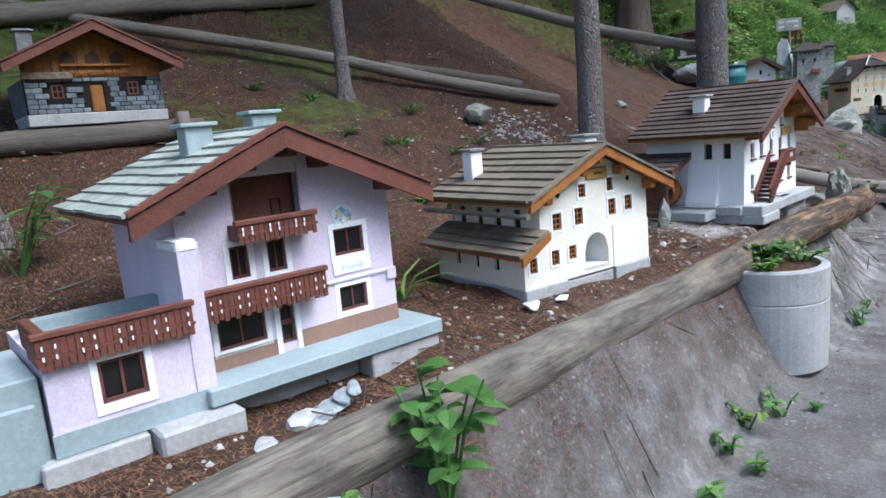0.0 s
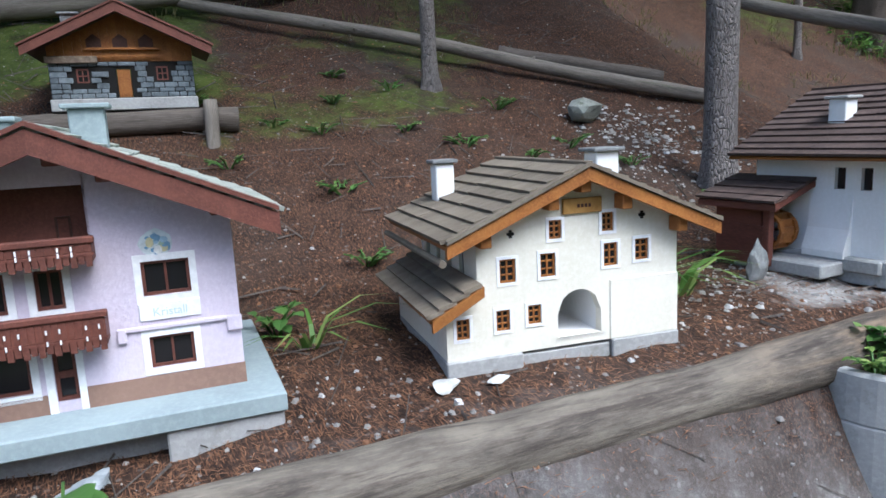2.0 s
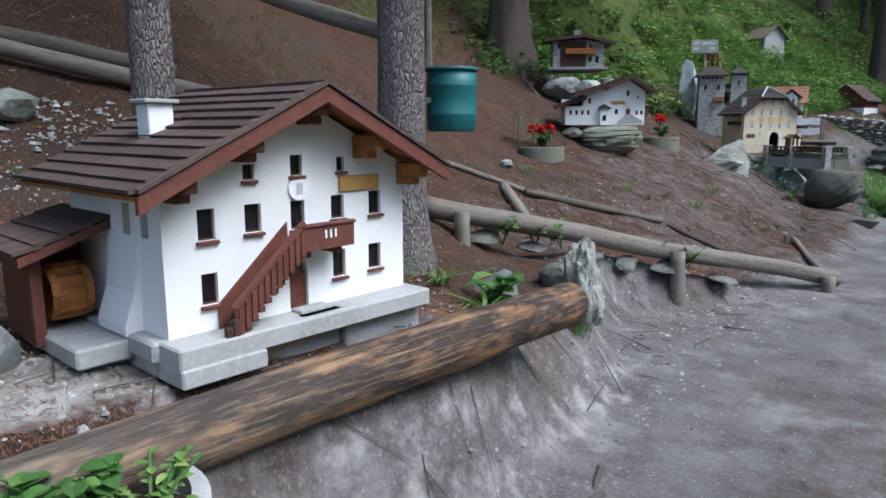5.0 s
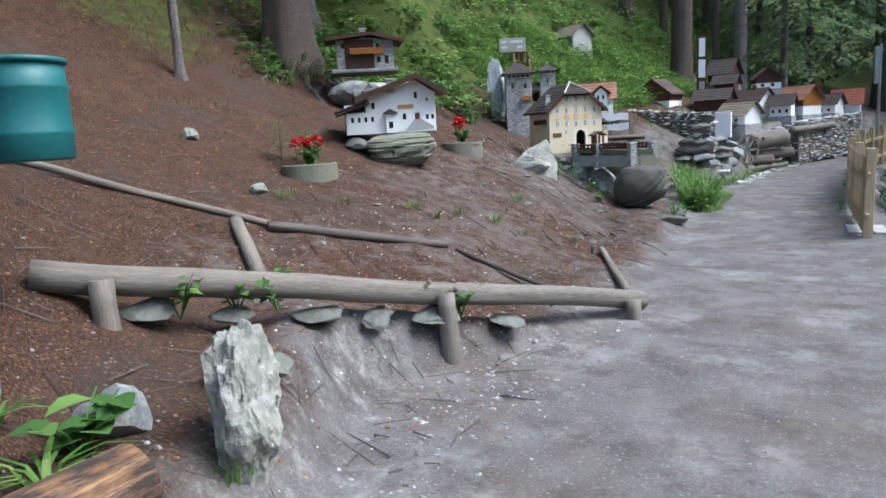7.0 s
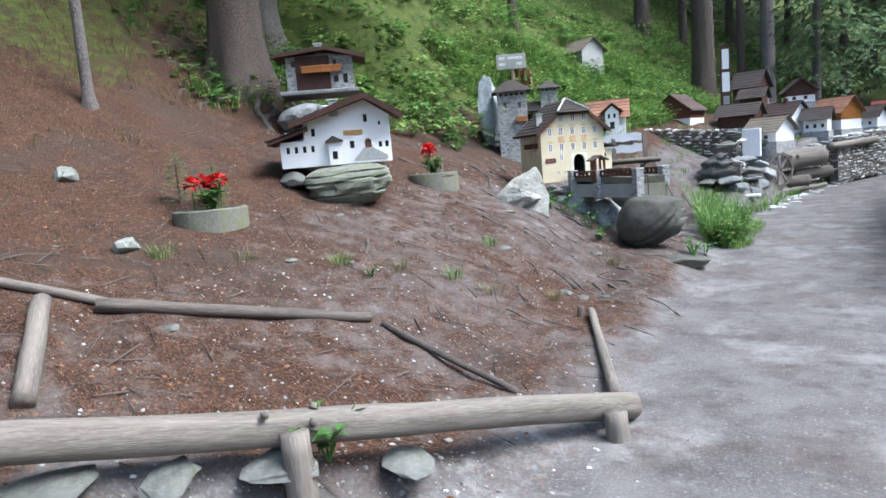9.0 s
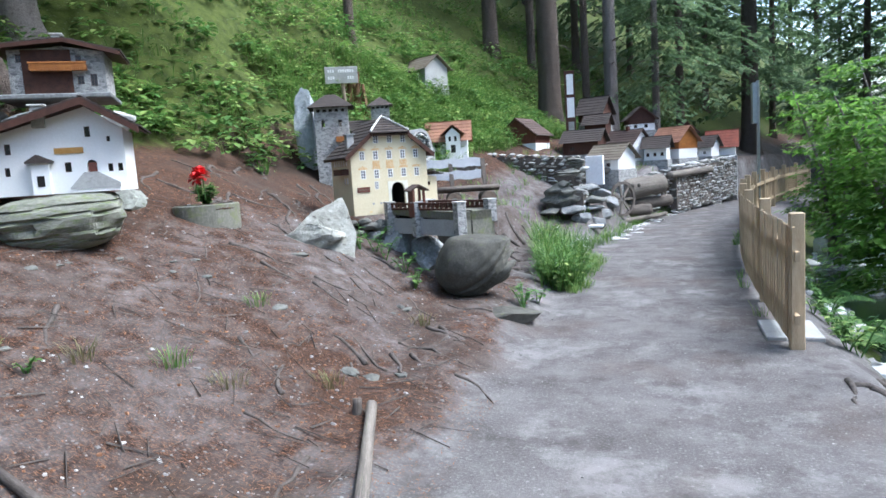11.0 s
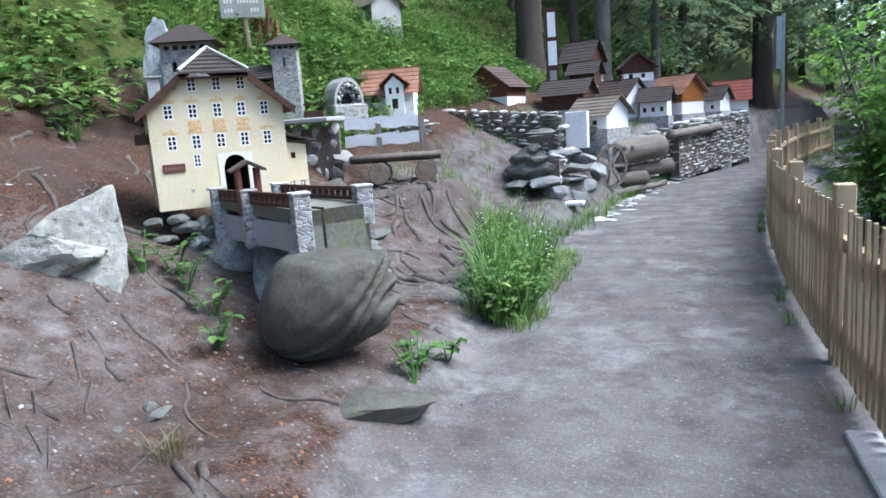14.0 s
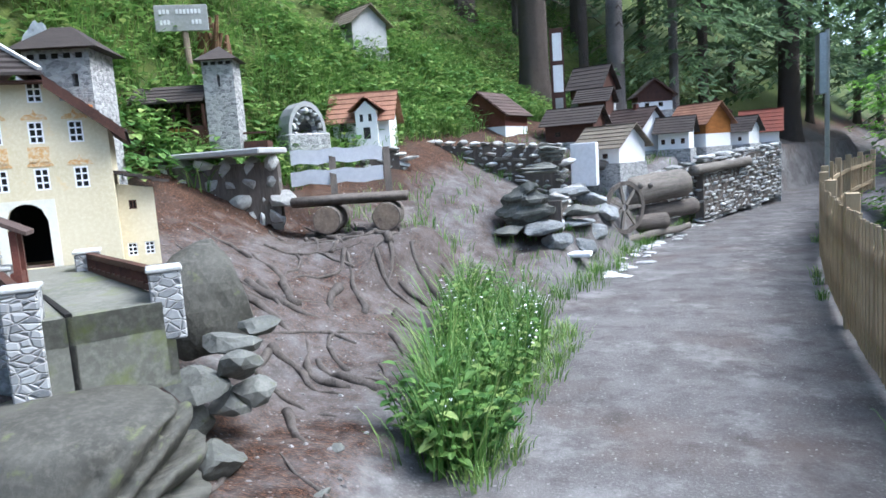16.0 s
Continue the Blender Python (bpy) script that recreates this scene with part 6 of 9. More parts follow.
# ---- white inn and upper house on the rocks ----
def hill_inn():
    h = thing("model_house", pose(-4.87, 12.49, 1.52, 0, 0, 36), "miniature white inn with dark roofs standing on a layered rock", "model house", "model houses")
    W, D = 1.15, 0.62
    prof = [(0.0, 0.27), (0.25, 0.27), (0.2505, 0.45), (0.90, 0.65), (W, 0.48)]
    wins = [(0.06 + 0.085 * k, 0.095 + 0.085 * k, 0.15, 0.215) for k in range(4)] + [(0.33, 0.37, 0.31, 0.39), (0.72, 0.765, 0.16, 0.235), (1.02, 1.055, 0.15, 0.21), (1.09, 1.125, 0.15, 0.21), (0.88, 0.92, 0.42, 0.50), (1.03, 1.055, 0.38, 0.42), (0.53, 0.57, 0.05, 0.12)]
    holes = [(*w, False) for w in wins] + [(0.875, 0.945, 0.14, 0.245, True)]
    part("front_wall", wall_bm(prof, holes, 0, 0.03), M["white"], h)
    each("side_wall", M["white"], h, (W - 0.03, W, 0.03, D, 0, 0.48), (0, 0.03, 0.03, D, 0, 0.27), (0.25, 0.28, 0.03, D, 0.2, 0.45))
    part("back_wall", boxes((0, W, D - 0.02, D, 0, 0.40)), M["white"], h)
    for x0, x1, z0, z1 in wins:
        window_at(h, x0, x1, z0, z1, M["brown_dark"], 1, 1, 0.005, 0, 0.014)
    part("door", boxes((0.88, 0.94, 0.014, 0.02, 0.14, 0.225)), M["brown_paint"], h)
    part("stair", wall_bm([(0.76, 0.03), (0.86, 0.14), (0.96, 0.14), (1.10, 0.05)], [], -0.07, 0.0, 0.0), M["white"], h)
    part("stair_coping", wall_bm([(0.755, 0.04), (0.86, 0.152), (0.865, 0.152), (0.955, 0.152), (1.105, 0.06)], [], -0.075, -0.06, 0.025), M["concrete"], h)
    part("bay", boxes((0.50, 0.62, -0.06, 0.0, 0.0, 0.24)), M["white"], h)
    part("bay_roof", wall_bm([(0.47, 0.25), (0.55, 0.30), (0.65, 0.25)], [], -0.09, 0.0, 0.235), M["roof_dark"], h)
    part("bay_window", boxes((0.535, 0.585, -0.064, -0.06, 0.06, 0.14)), M["dark"], h)
    part("name_board", boxes((0.66, 0.86, -0.01, 0.0, 0.30, 0.345)), M["sign_wood"], h)
    gable_roof(h, (0.90, 0.70), (0.12, 0.445), (W + 0.13, 0.47), -0.15, D + 0.06, M["roof_dark"], M["brown_dark"], 8, 1, 0.05)
    roof_side(h, (0.30, 0.40), (-0.13, 0.275), -0.10, D + 0.05, 5, M["roof_dark"], thick=0.014, seed=3)
    bm = bmesh.new()
    hexa(bm, [(-0.12, -0.09, 0.245), (0.30, -0.09, 0.37), (0.30, -0.09, 0.395), (-0.12, -0.09, 0.27)], [(-0.12, D, 0.245), (0.30, D, 0.37), (0.30, D, 0.395), (-0.12, D, 0.27)])
    part("roof_deck", bm, M["brown_dark"], h)
    chimney(h, 0.58, 0.0, 0.5, 0.66, 0.09, 0.07, M["stone_light"], M["stone_light"])


hill_inn()


def upper_house():
    h = thing("model_house", pose(-6.0, 14.0, 2.50, 0, 0, 36), "miniature dark chalet with stone corners and wooden balcony", "model house", "model houses")
    W, D = 0.86, 0.6
    prof = [(0, 0.44), (0.52, 0.47), (W, 0.42)]
    holes = [(0.07, 0.12, 0.32, 0.40, False), (0.60, 0.65, 0.30, 0.38, False), (0.72, 0.78, 0.08, 0.2, False), (0.60, 0.66, 0.1, 0.18, False)]
    part("front_wall", wall_bm(prof, holes, 0, 0.03), M["masonry"], h)
    each("side_wall", M["masonry"], h, (W - 0.03, W, 0.03, D, 0, 0.42), (0, 0.03, 0.03, D, 0, 0.44))
    part("back_wall", boxes((0, W, D - 0.02, D, 0, 0.42)), M["masonry"], h)
    part("timber_front", boxes((0.12, 0.56, -0.012, 0.0, 0.0, 0.44), bevel=0.002), M["brown_dark"], h)
    for a, b, c, d, _ in holes:
        window_at(h, a, b, c, d, M["brown_dark"], 2, 2, 0.006, 0.005, 0.012)
    carved_balcony(h, 0.2, 0.70, 0.22, 0.31, 0.09, M["orange_wood"], False)
    gable_roof(h, (0.52, 0.53), (-0.16, 0.46), (W + 0.16, 0.40), -0.12, D + 0.08, M["roof_dark"], M["brown_dark"], 6, 1, 0.035)
    chimney(h, 0.42, 0.2, 0.50, 0.62, 0.09, 0.08, M["stone_light"], M["stone_light"])
    part("base_slab", boxes((-0.1, W + 0.05, -0.14, D, -0.05, 0.0), bevel=0.01), M["stone"], h)


upper_house()
def layered_rock_bm(sx, sy, sz, layers, seed):
    """A blocky rock split into uneven level beds with dark joints between them."""
    bm = bmesh.new()
    bmesh.ops.create_icosphere(bm, subdivisions=5, radius=1)
    for v in bm.verts:
        p = v.co.copy()
        q = Vector([math.copysign(abs(c) ** 0.55, c) for c in p])
        lev = (q.z * 0.5 + 0.5 + 0.06 * noise.noise(Vector((q.x * 1.3, q.y * 1.3, seed)))) * layers
        bed, f = math.floor(lev), lev % 1.0
        out = 1 + 0.13 * noise.noise(Vector((bed * 3.7, seed, math.atan2(q.y, q.x) * 1.4))) + 0.06 * noise.noise(q * 2.6)
        if 0 < bed < layers:
            out -= 0.10 * max(0.0, 1 - min(f, 1 - f) / 0.13)
        out *= 1 - 0.22 * max(0.0, -q.z)
        v.co = (q.x * sx * out, q.y * sy * out, q.z * sz * (1 + 0.05 * noise.noise(q * 3)))
    return bm


M["layered"] = material("layered_schist", (0.20, 0.205, 0.17), (0.10, 0.105, 0.085), (0.31, 0.31, 0.27), 4, 28, 0.9, 0.8, (1, 1, 4), stain=(0.12, 0.15, 0.06), stain_at=(0.5, 0.66), dist=0.008)
single("layered_rock", layered_rock_bm(0.44, 0.36, 0.21, 6, 4), M["layered"], pose(-4.33, 12.86, 1.30, 4, -3, 38), "layered grey-green rock carrying the white inn", "rock")
rock(-4.78, 12.55, 0.20, 0.16, 0.10, 82, "plate", "blue-grey stone wedged under the inn", 0.2, 10, 3, z=1.36)
rock(-5.2, 13.7, 0.28, 0.2, 0.13, 83, "wall_stone", "pale rock under the upper chalet", 0.3, 30, 3, z=2.1)
rock(-4.9, 14.15, 0.18, 0.16, 0.12, 84, "stone_light", "pale rock under the upper chalet", 0.3, 0, 3, z=2.1)
rock(-5.75, 14.15, 0.40, 0.3, 0.2, 85, "stone", "grey rock under the upper chalet", 0.2, 30, 3, z=2.1)
rock(-4.75, 14.0, 0.25, 0.25, 0.2, 86, "stone_green", "mossy rock beside the planter", 0.1, 0, 3, z=1.3)

# ---- bridge before the ochre inn ----
def inn_bridge():
    b = thing("model_bridge", pose(-3.31, 15.87, 1.05, 0, 0, 42.8), "miniature concrete bridge with stone piers and brown railings", "model bridge")
    A0, A1, B0, B1 = Vector((0.36, -0.02, 0)), Vector((0.70, -1.36, 0)), Vector((0.74, -0.02, 0)), Vector((1.10, -1.27, 0))
    up = Vector((0, 0, 1))

    def slab(p, q, r, s, z0, z1, name, mat, z0b=None, z1b=None):
        bm = bmesh.new()
        z0b, z1b = z0 if z0b is None else z0b, z1 if z1b is None else z1b
        hexa(bm, [p + up * z0, q + up * z0b, r + up * z0b, s + up * z0], [p + up * z1, q + up * z1b, r + up * z1b, s + up * z1])
        return part(name, bm, mat, b)

    slab(A0, A1, B1, B0, 0.0, 0.055, "deck", M["mossy_concrete"], -0.06, 0.03)
    d = (A1 - A0).normalized()
    e = (B1 - A1).normalized()
    slab(A1 - d * 0.06, A1, B1, B1 - d * 0.06, -0.25, 0.028, "end_wall", M["mossy_concrete"])
    slab(A0 + e * 0.0, A1, A1 + e * 0.03, A0 + e * 0.03, -0.22, -0.05, "side_beam", M["concrete"])
    slab(B0 - e * 0.03, B1 - e * 0.03, B1, B0, -0.22, 0.03, "side_beam", M["mossy_concrete"])
    # near-black sheet stands in for the shade under the deck
    slab(A0 + e * 0.10, A1 + e * 0.10, A1 + e * 0.12, A0 + e * 0.12, -0.2, 0.04, "shade_sheet", M["dark"])
    for p in (A0 + d * 0.10, A0 + d * 0.62, A1 - d * 0.05):
        part("pier", boxes((p.x - 0.05, p.x + 0.05, p.y - 0.055, p.y + 0.055, -0.24, 0.125), bevel=0.006), M["masonry"], b)
        part("pier_cap", boxes((p.x - 0.056, p.x + 0.056, p.y - 0.06, p.y + 0.06, 0.125, 0.14), bevel=0.004), M["stone_light"], b)
    for p in (B0 + d * 0.22, B1 - d * 0.05):
        part("pier", boxes((p.x - 0.05, p.x + 0.05, p.y - 0.055, p.y + 0.055, -0.1, 0.125), bevel=0.006), M["masonry"], b)
        part("pier_cap", boxes((p.x - 0.056, p.x + 0.056, p.y - 0.06, p.y + 0.06, 0.125, 0.14), bevel=0.004), M["stone_light"], b)
    for s, t in ((A0 + d * 0.15, A0 + d * 0.57), (A0 + d * 0.67, A1 - d * 0.10), (B0 + d * 0.27, B1 - d * 0.10)):
        for z in (0.055, 0.115):
            bm = bmesh.new()
            beam(bm, s + up * z, t + up * z, 0.03, 0.022)
            part("railing_bar", bm, M["brown_dark"], b)
        n = int((t - s).length / 0.07)
        for k in range(n + 1):
            q = s + (t - s) * (k / n)
            part("baluster", boxes((q.x - 0.014, q.x + 0.014, q.y - 0.014, q.y + 0.014, 0.06, 0.11)), M["brown_dark"], b)
    # small roofed wayside shrine
    q = A0 + d * 0.60 + e * 0.02
    for sx, sy in ((-0.06, -0.06), (0.06, -0.06), (-0.06, 0.06), (0.06, 0.06)):
        part("shrine_post", boxes((q.x + sx - 0.012, q.x + sx + 0.012, q.y + sy - 0.012, q.y + sy + 0.012, 0.0, 0.27)), M["brown_paint"], b)
    part("shrine_panel", boxes((q.x - 0.07, q.x + 0.07, q.y - 0.07, q.y + 0.07, -0.03, 0.11), (q.x - 0.068, q.x - 0.056, q.y - 0.06, q.y + 0.06, 0.1, 0.26), bevel=0.002), M["brown_paint"], b)
    bm = bmesh.new()
    for s in (-1, 1):
        hexa(bm, [(q.x, q.y - 0.1, 0.325), (q.x + s * 0.11, q.y - 0.1, 0.265), (q.x + s * 0.11, q.y + 0.1, 0.265), (q.x, q.y + 0.1, 0.325)], [(q.x, q.y - 0.1, 0.307), (q.x + s * 0.11, q.y - 0.1, 0.25), (q.x + s * 0.11, q.y + 0.1, 0.25), (q.x, q.y + 0.1, 0.307)])
    part("shrine_roof", bm, M["roof_brown"], b)


inn_bridge()


def strata_boulder():
    """A smooth boulder worn into slanting rolls, as by water."""
    bm = bmesh.new()
    bmesh.ops.create_icosphere(bm, subdivisions=5, radius=1)
    for v in bm.verts:
        p = v.co.copy()
        s = p.z * 0.72 - p.x * 0.62 - 0.25 * p.y + 0.38 * noise.noise(p * 0.85 + Vector((1, 5, 2)))
        groove = 0.0
        for c, w, d in ((-0.80, 0.05, 0.22), (-0.52, 0.04, 0.36), (-0.27, 0.035, 0.34), (-0.02, 0.03, 0.26), (0.30, 0.025, 0.14)):
            groove += d * math.exp(-abs(s - c) / (w * (3.2 if s > c else 0.8)))
        q = p * (1 + 0.16 * noise.noise(p * 0.9 + Vector((3, 1, 7))) + 0.05 * noise.noise(p * 2.4) + 0.015 * noise.noise(p * 7) - groove * (0.6 + 0.4 * p.x))
        q.z += 0.30 * max(0.0, q.x) ** 2
        q *= 1 + 0.30 * min(0, q.z)
        q.x += 0.22 * q.z
        if q.z > 0.72:
            q.z = 0.72 + (q.z - 0.72) * 0.3
        v.co = (q.x * 0.415, q.y * 0.36, q.z * 0.42)
    return bm


single("boulder", strata_boulder(), M["boulder"], pose(-1.77, 15.34, 0.51, 0, 4, 12), "large smooth boulder worn into slanting rolls under the model bridge", "rock", smooth=True)
slab = rock_bm(0.62, 0.13, 0.60, 95, 4, 0.24)
for v in slab.verts:
    v.co.x = v.co.x * (0.85 - 0.9 * v.co.z) + 0.18 * v.co.z
single("pale_rock", slab, M["pale_rock"], pose(-3.25, 15.05, 0.83, -32, 0, 26), "pale triangular rock with dark cracks", "rock")
rock(-3.35, 14.9, 0.3, 0.14, 0.16, 96, "pale_rock", "pale rock with dark cracks", 0.2, 32, 4, 0.35, tilt=-18, name="pale_rock")
rw = random.Random(5)
for k in range(64):
    u, v = rw.uniform(-0.05, 0.75), rw.uniform(0, 0.42)
    x, y = -3.31 + u * 0.734 + 0.10 * 0.679 * (0.3 + v), 15.87 + u * 0.679 - 0.10 * 0.734 * (0.3 + v)
    rock(x, y, rw.uniform(0.06, 0.12), rw.uniform(0.06, 0.10), rw.uniform(0.03, 0.06), 700 + k, "plate" if k % 3 else "stone", "dark grey wall stone under the ochre inn", 0, rw.uniform(0, 90), 2, z=1.0 - v, group="foundation stones")
rock(-2.95, 16.25, 0.5, 0.35, 0.42, 130, "stone", "dark rock mass under the ochre inn", 0.0, 40, 3, z=0.62)
rock(-2.5, 16.0, 0.25, 0.3, 0.3, 131, "stone", "dark rock under the bridge", 0.0, 40, 3, z=0.55)
rock(-2.42, 16.85, 0.17, 0.28, 0.30, 132, "boulder", "smooth grey boulder beside the ochre inn", 0.1, -20, 4, 0.15, z=0.78)
for k in range(8):
    rock(-2.2 + 0.16 * (k % 3) * 0.7 + rw.uniform(-0.04, 0.04), 16.35 + 0.13 * (k % 4) + rw.uniform(-0.04, 0.04), rw.uniform(0.10, 0.16), rw.uniform(0.10, 0.15), rw.uniform(0.06, 0.09), 780 + k, "plate", "grey stone stacked beside the bridge", 0, rw.uniform(0, 90), 2, z=0.36 + 0.05 * k, tilt=rw.uniform(-15, 15), group="stacked stones")
rock(-1.98, 16.25, 0.10, 0.18, 0.10, 133, "plate", "pale stones beside the bridge", 0.2, 30, 3)
rock(-1.35, 14.95, 0.34, 0.16, 0.11, 134, "boulder", "low dark rock ledge in the path edge", 0.1, 30, 3)
# ---- the village farther on ----
def village_house(x, y, z, w, eave, ridge, wall, roof, label, yaw=0.0, depth=None, side=False, upper=None, holes=((0.2, 0.3), (0.55, 0.3)), frames="brown_dark", balcony=False, n=6, chim=None, over=0.1, foot=None):
    """A small model house; side: the eave, not the gable, faces the path. z: its floor; eave and ridge are heights in the world."""
    h = thing("model_house", pose(x, y, z, 0, 0, yaw), label, "model house", "model houses")
    D = depth or w * 0.75
    e, r = eave - z, ridge - z
    low = e * (0.5 if upper else 1.0)
    hs = [(w * a, w * a + w * 0.13, e * b, min(low - 0.02, e * b + e * 0.26), False) for a, b in holes if e * b + e * 0.2 < low]
    up = [(w * a, w * a + w * 0.13, e * b, e * b + e * 0.24, False) for a, b in holes if e * b >= low]
    prof = [(0, e), (w, e)] if side else [(0, e), (w / 2, r - 0.02), (w, e)]
    if upper:
        part("front_wall", wall_bm([(0, low), (w, low)], hs, 0, 0.03), M[wall], h)
        part("upper_wall", wall_bm(prof, up, -0.006, 0.03, low), M[upper], h)
        each("side_wall", M[wall], h, (0, 0.03, 0.03, D, 0, low), (w - 0.03, w, 0.03, D, 0, low))
        each("upper_side", M[upper], h, (-0.004, 0.03, 0.03, D, low, e), (w - 0.03, w + 0.004, 0.03, D, low, e))
    else:
        part("front_wall", wall_bm(prof, hs + up, 0, 0.03), M[wall], h)
        each("side_wall", M[wall], h, (0, 0.03, 0.03, D, 0, e), (w - 0.03, w, 0.03, D, 0, e))
    if side:
        g = wall_bm([(0, e), (D / 2, r - 0.02), (D, e)], [], w - 0.028, w - 0.002, e - 0.01)
        g.transform(Matrix(((0, 1, 0, 0), (1, 0, 0, 0), (0, 0, 1, 0), (0, 0, 0, 1))))
        part("gable_wall", g, M[upper or wall], h)
        g = wall_bm([(0, e), (D / 2, r - 0.02), (D, e)], [], 0.002, 0.028, e - 0.01)
        g.transform(Matrix(((0, 1, 0, 0), (1, 0, 0, 0), (0, 0, 1, 0), (0, 0, 0, 1))))
        part("gable_wall", g, M[upper or wall], h)
    part("back_wall", boxes((0, w, D - 0.02, D, 0, e)), M[wall], h)
    for a, b, c, d, _ in hs + up:
        window_at(h, a, b, c, d, M[frames], 2, 2, 0.008, 0.006, 0.012)
    if balcony:
        carved_balcony(h, w * 0.08, w * 0.92, e * 0.45, e * 0.62, 0.07, M["brown_dark"], False)
    if side:
        holder = part("roof", boxes((-over, w + over, D / 2 - 0.02, D / 2 + 0.02, r + 0.006, r + 0.022)), M[roof], h)
        sl = (r - e) / (D / 2)
        for s in (-1, 1):
            for k in range(n):
                t0, t1 = k / n, min(1.03, (k + 1.25) / n)
                L = D / 2 + over
                bm = bmesh.new()
                y0, y1 = D / 2 + s * L * t0, D / 2 + s * L * t1
                z0, z1 = r - sl * L * t0, r - sl * L * t1 + 0.014
                hexa(bm, [(-over, y0, z0), (w + over, y0, z0), (w + over, y1, z1), (-over, y1, z1)], [(-over, y0, z0 + 0.014), (w + over, y0, z0 + 0.014), (w + over, y1, z1 + 0.014), (-over, y1, z1 + 0.014)])
                part("roof_course", bm, M[roof], holder)
    else:
        sl = (r - e) / (w / 2)
        gable_roof(h, (w / 2, r), (-over, e - over * sl), (w + over, e - over * sl), -over * 0.9, D + 0.05, M[roof], M["brown_dark"], n, 1, 0.03)
    if chim:
        chimney(h, w * chim[0], D * chim[1], e, r + 0.1, 0.09, 0.09, M[chim[2]], M["stone"])
    lowest = min(ground(x + a, y + b) for a in (0, w) for b in (0, D)) - 0.1
    if foot != 0 and lowest < z - 0.02:
        part("stone_footing", boxes((-0.04, w + 0.04, -0.05, D, lowest - z, 0.0), bevel=0.01), M["masonry"], h)
    return h


village_house(-4.75, -0.42, 1.70, 0.80, 2.02, 2.30, "white", "brown_paint", "miniature white hut with varnished timber gable on a log", 84, 0.55, upper="orange_wood", holes=((0.2, 0.15), (0.65, 0.15)), n=7, over=0.11, foot=0)
village_house(-4.70, 22.65, 1.72, 0.80, 2.18, 2.52, "white", "roof_orange", "miniature white house with terracotta roof and dormer", 14, 0.7, holes=((0.12, 0.12), (0.12, 0.55), (0.65, 0.12), (0.65, 0.55), (0.4, 0.12)), side=True)
dm = thing("model_dormer", pose(-4.32, 22.60, 1.73, 0, 0, 14), "gabled white front bay with terracotta roof", "model house", "model houses")
part("front_wall", wall_bm([(0, 0.50), (0.15, 0.64), (0.30, 0.50)], [(0.06, 0.11, 0.36, 0.46, False), (0.18, 0.23, 0.36, 0.46, False), (0.10, 0.2, 0.12, 0.28, False)], 0, 0.25), M["white"], dm)
part("panes", boxes((0.05, 0.25, 0.015, 0.02, 0.1, 0.47)), M["glass"], dm)
for sgn in (-1, 1):
    roof_side(dm, (0.15, 0.69), (0.15 + sgn * 0.23, 0.50), -0.06, 0.4, 4, M["roof_orange"], "roof_course", seed=sgn + 3)
village_house(-4.05, 26.4, 1.78, 1.0, 2.28, 2.68, "white", "roof_brown", "miniature chalet with white base and red-brown timber gable", -14, 0.9, upper="brown_paint", holes=((0.12, 0.15),), n=7)
village_house(-4.42, 26.5, 1.80, 0.34, 2.10, 2.26, "white", "roof_brown", "tiny white side hut of a chalet", -14, 0.4, holes=((0.35, 0.15),))
village_house(-2.5, 26.9, 1.66, 0.92, 2.03, 2.30, "brown_dark", "roof_dark", "miniature dark timber barn with shingle roof", -10, 0.8, side=True, holes=((0.2, 0.3),))
village_house(-2.40, 29.6, 2.36, 0.72, 2.92, 3.34, "masonry", "roof_dark", "miniature old dark chalet high above the others", -18, 0.8, upper="brown_dark", side=True, holes=((0.3, 0.15),), balcony=True)
village_house(-2.15, 28.9, 2.2, 0.60, 2.55, 2.78, "brown_dark", "roof_dark", "miniature dark shed below the old chalet", -10, 0.6, side=True, holes=((0.3, 0.2),))
village_house(-1.62, 28.6, 1.40, 0.92, 1.84, 2.26, "white", "roof_brown", "miniature white farmhouse with broad dark roof", -35, 0.9, holes=((0.2, 0.2), (0.6, 0.2), (0.4, 0.6)), chim=(0.55, 0.5, "brown_paint"), side=True, n=8)
village_house(-1.66, 25.2, 1.26, 0.78, 1.56, 1.84, "white", "roof_grey", "miniature low hut with grey board roof near the wall", -30, 0.7, holes=((0.6, 0.25),), side=True)
village_house(-1.02, 30.6, 2.30, 0.78, 2.70, 3.02, "white", "roof_dark", "miniature chalet with brown gable above the village", 15, 0.7, upper="brown_dark", holes=((0.2, 0.2), (0.6, 0.2)))
village_house(-0.52, 28.2, 1.40, 0.58, 1.78, 2.02, "white", "roof_dark", "miniature white house with dark gable", -10, 0.6, holes=((0.1, 0.25), (0.42, 0.25), (0.74, 0.25)), side=True)
village_house(-0.30, 29.3, 1.40, 0.86, 1.92, 2.28, "white", "roof_orange", "miniature house with orange roof and timber upper floor", -38, 0.8, upper="orange_wood", side=True, holes=((0.15, 0.15), (0.55, 0.15)), n=8)
village_house(0.42, 30.9, 1.90, 0.48, 2.22, 2.46, "brown_dark", "roof_brown", "miniature brown timber shed", 0, 0.5)
village_house(0.74, 30.2, 1.40, 0.58, 1.73, 1.98, "white", "roof_dark", "miniature white house with dark roof", -25, 0.6, side=True, holes=((0.2, 0.2), (0.6, 0.2)))
village_house(1.28, 31.8, 1.40, 0.78, 1.76, 2.16, "white", "roof_red", "miniature white house with red roof at the village end", -6, 0.6, side=True, holes=((0.3, 0.25),))
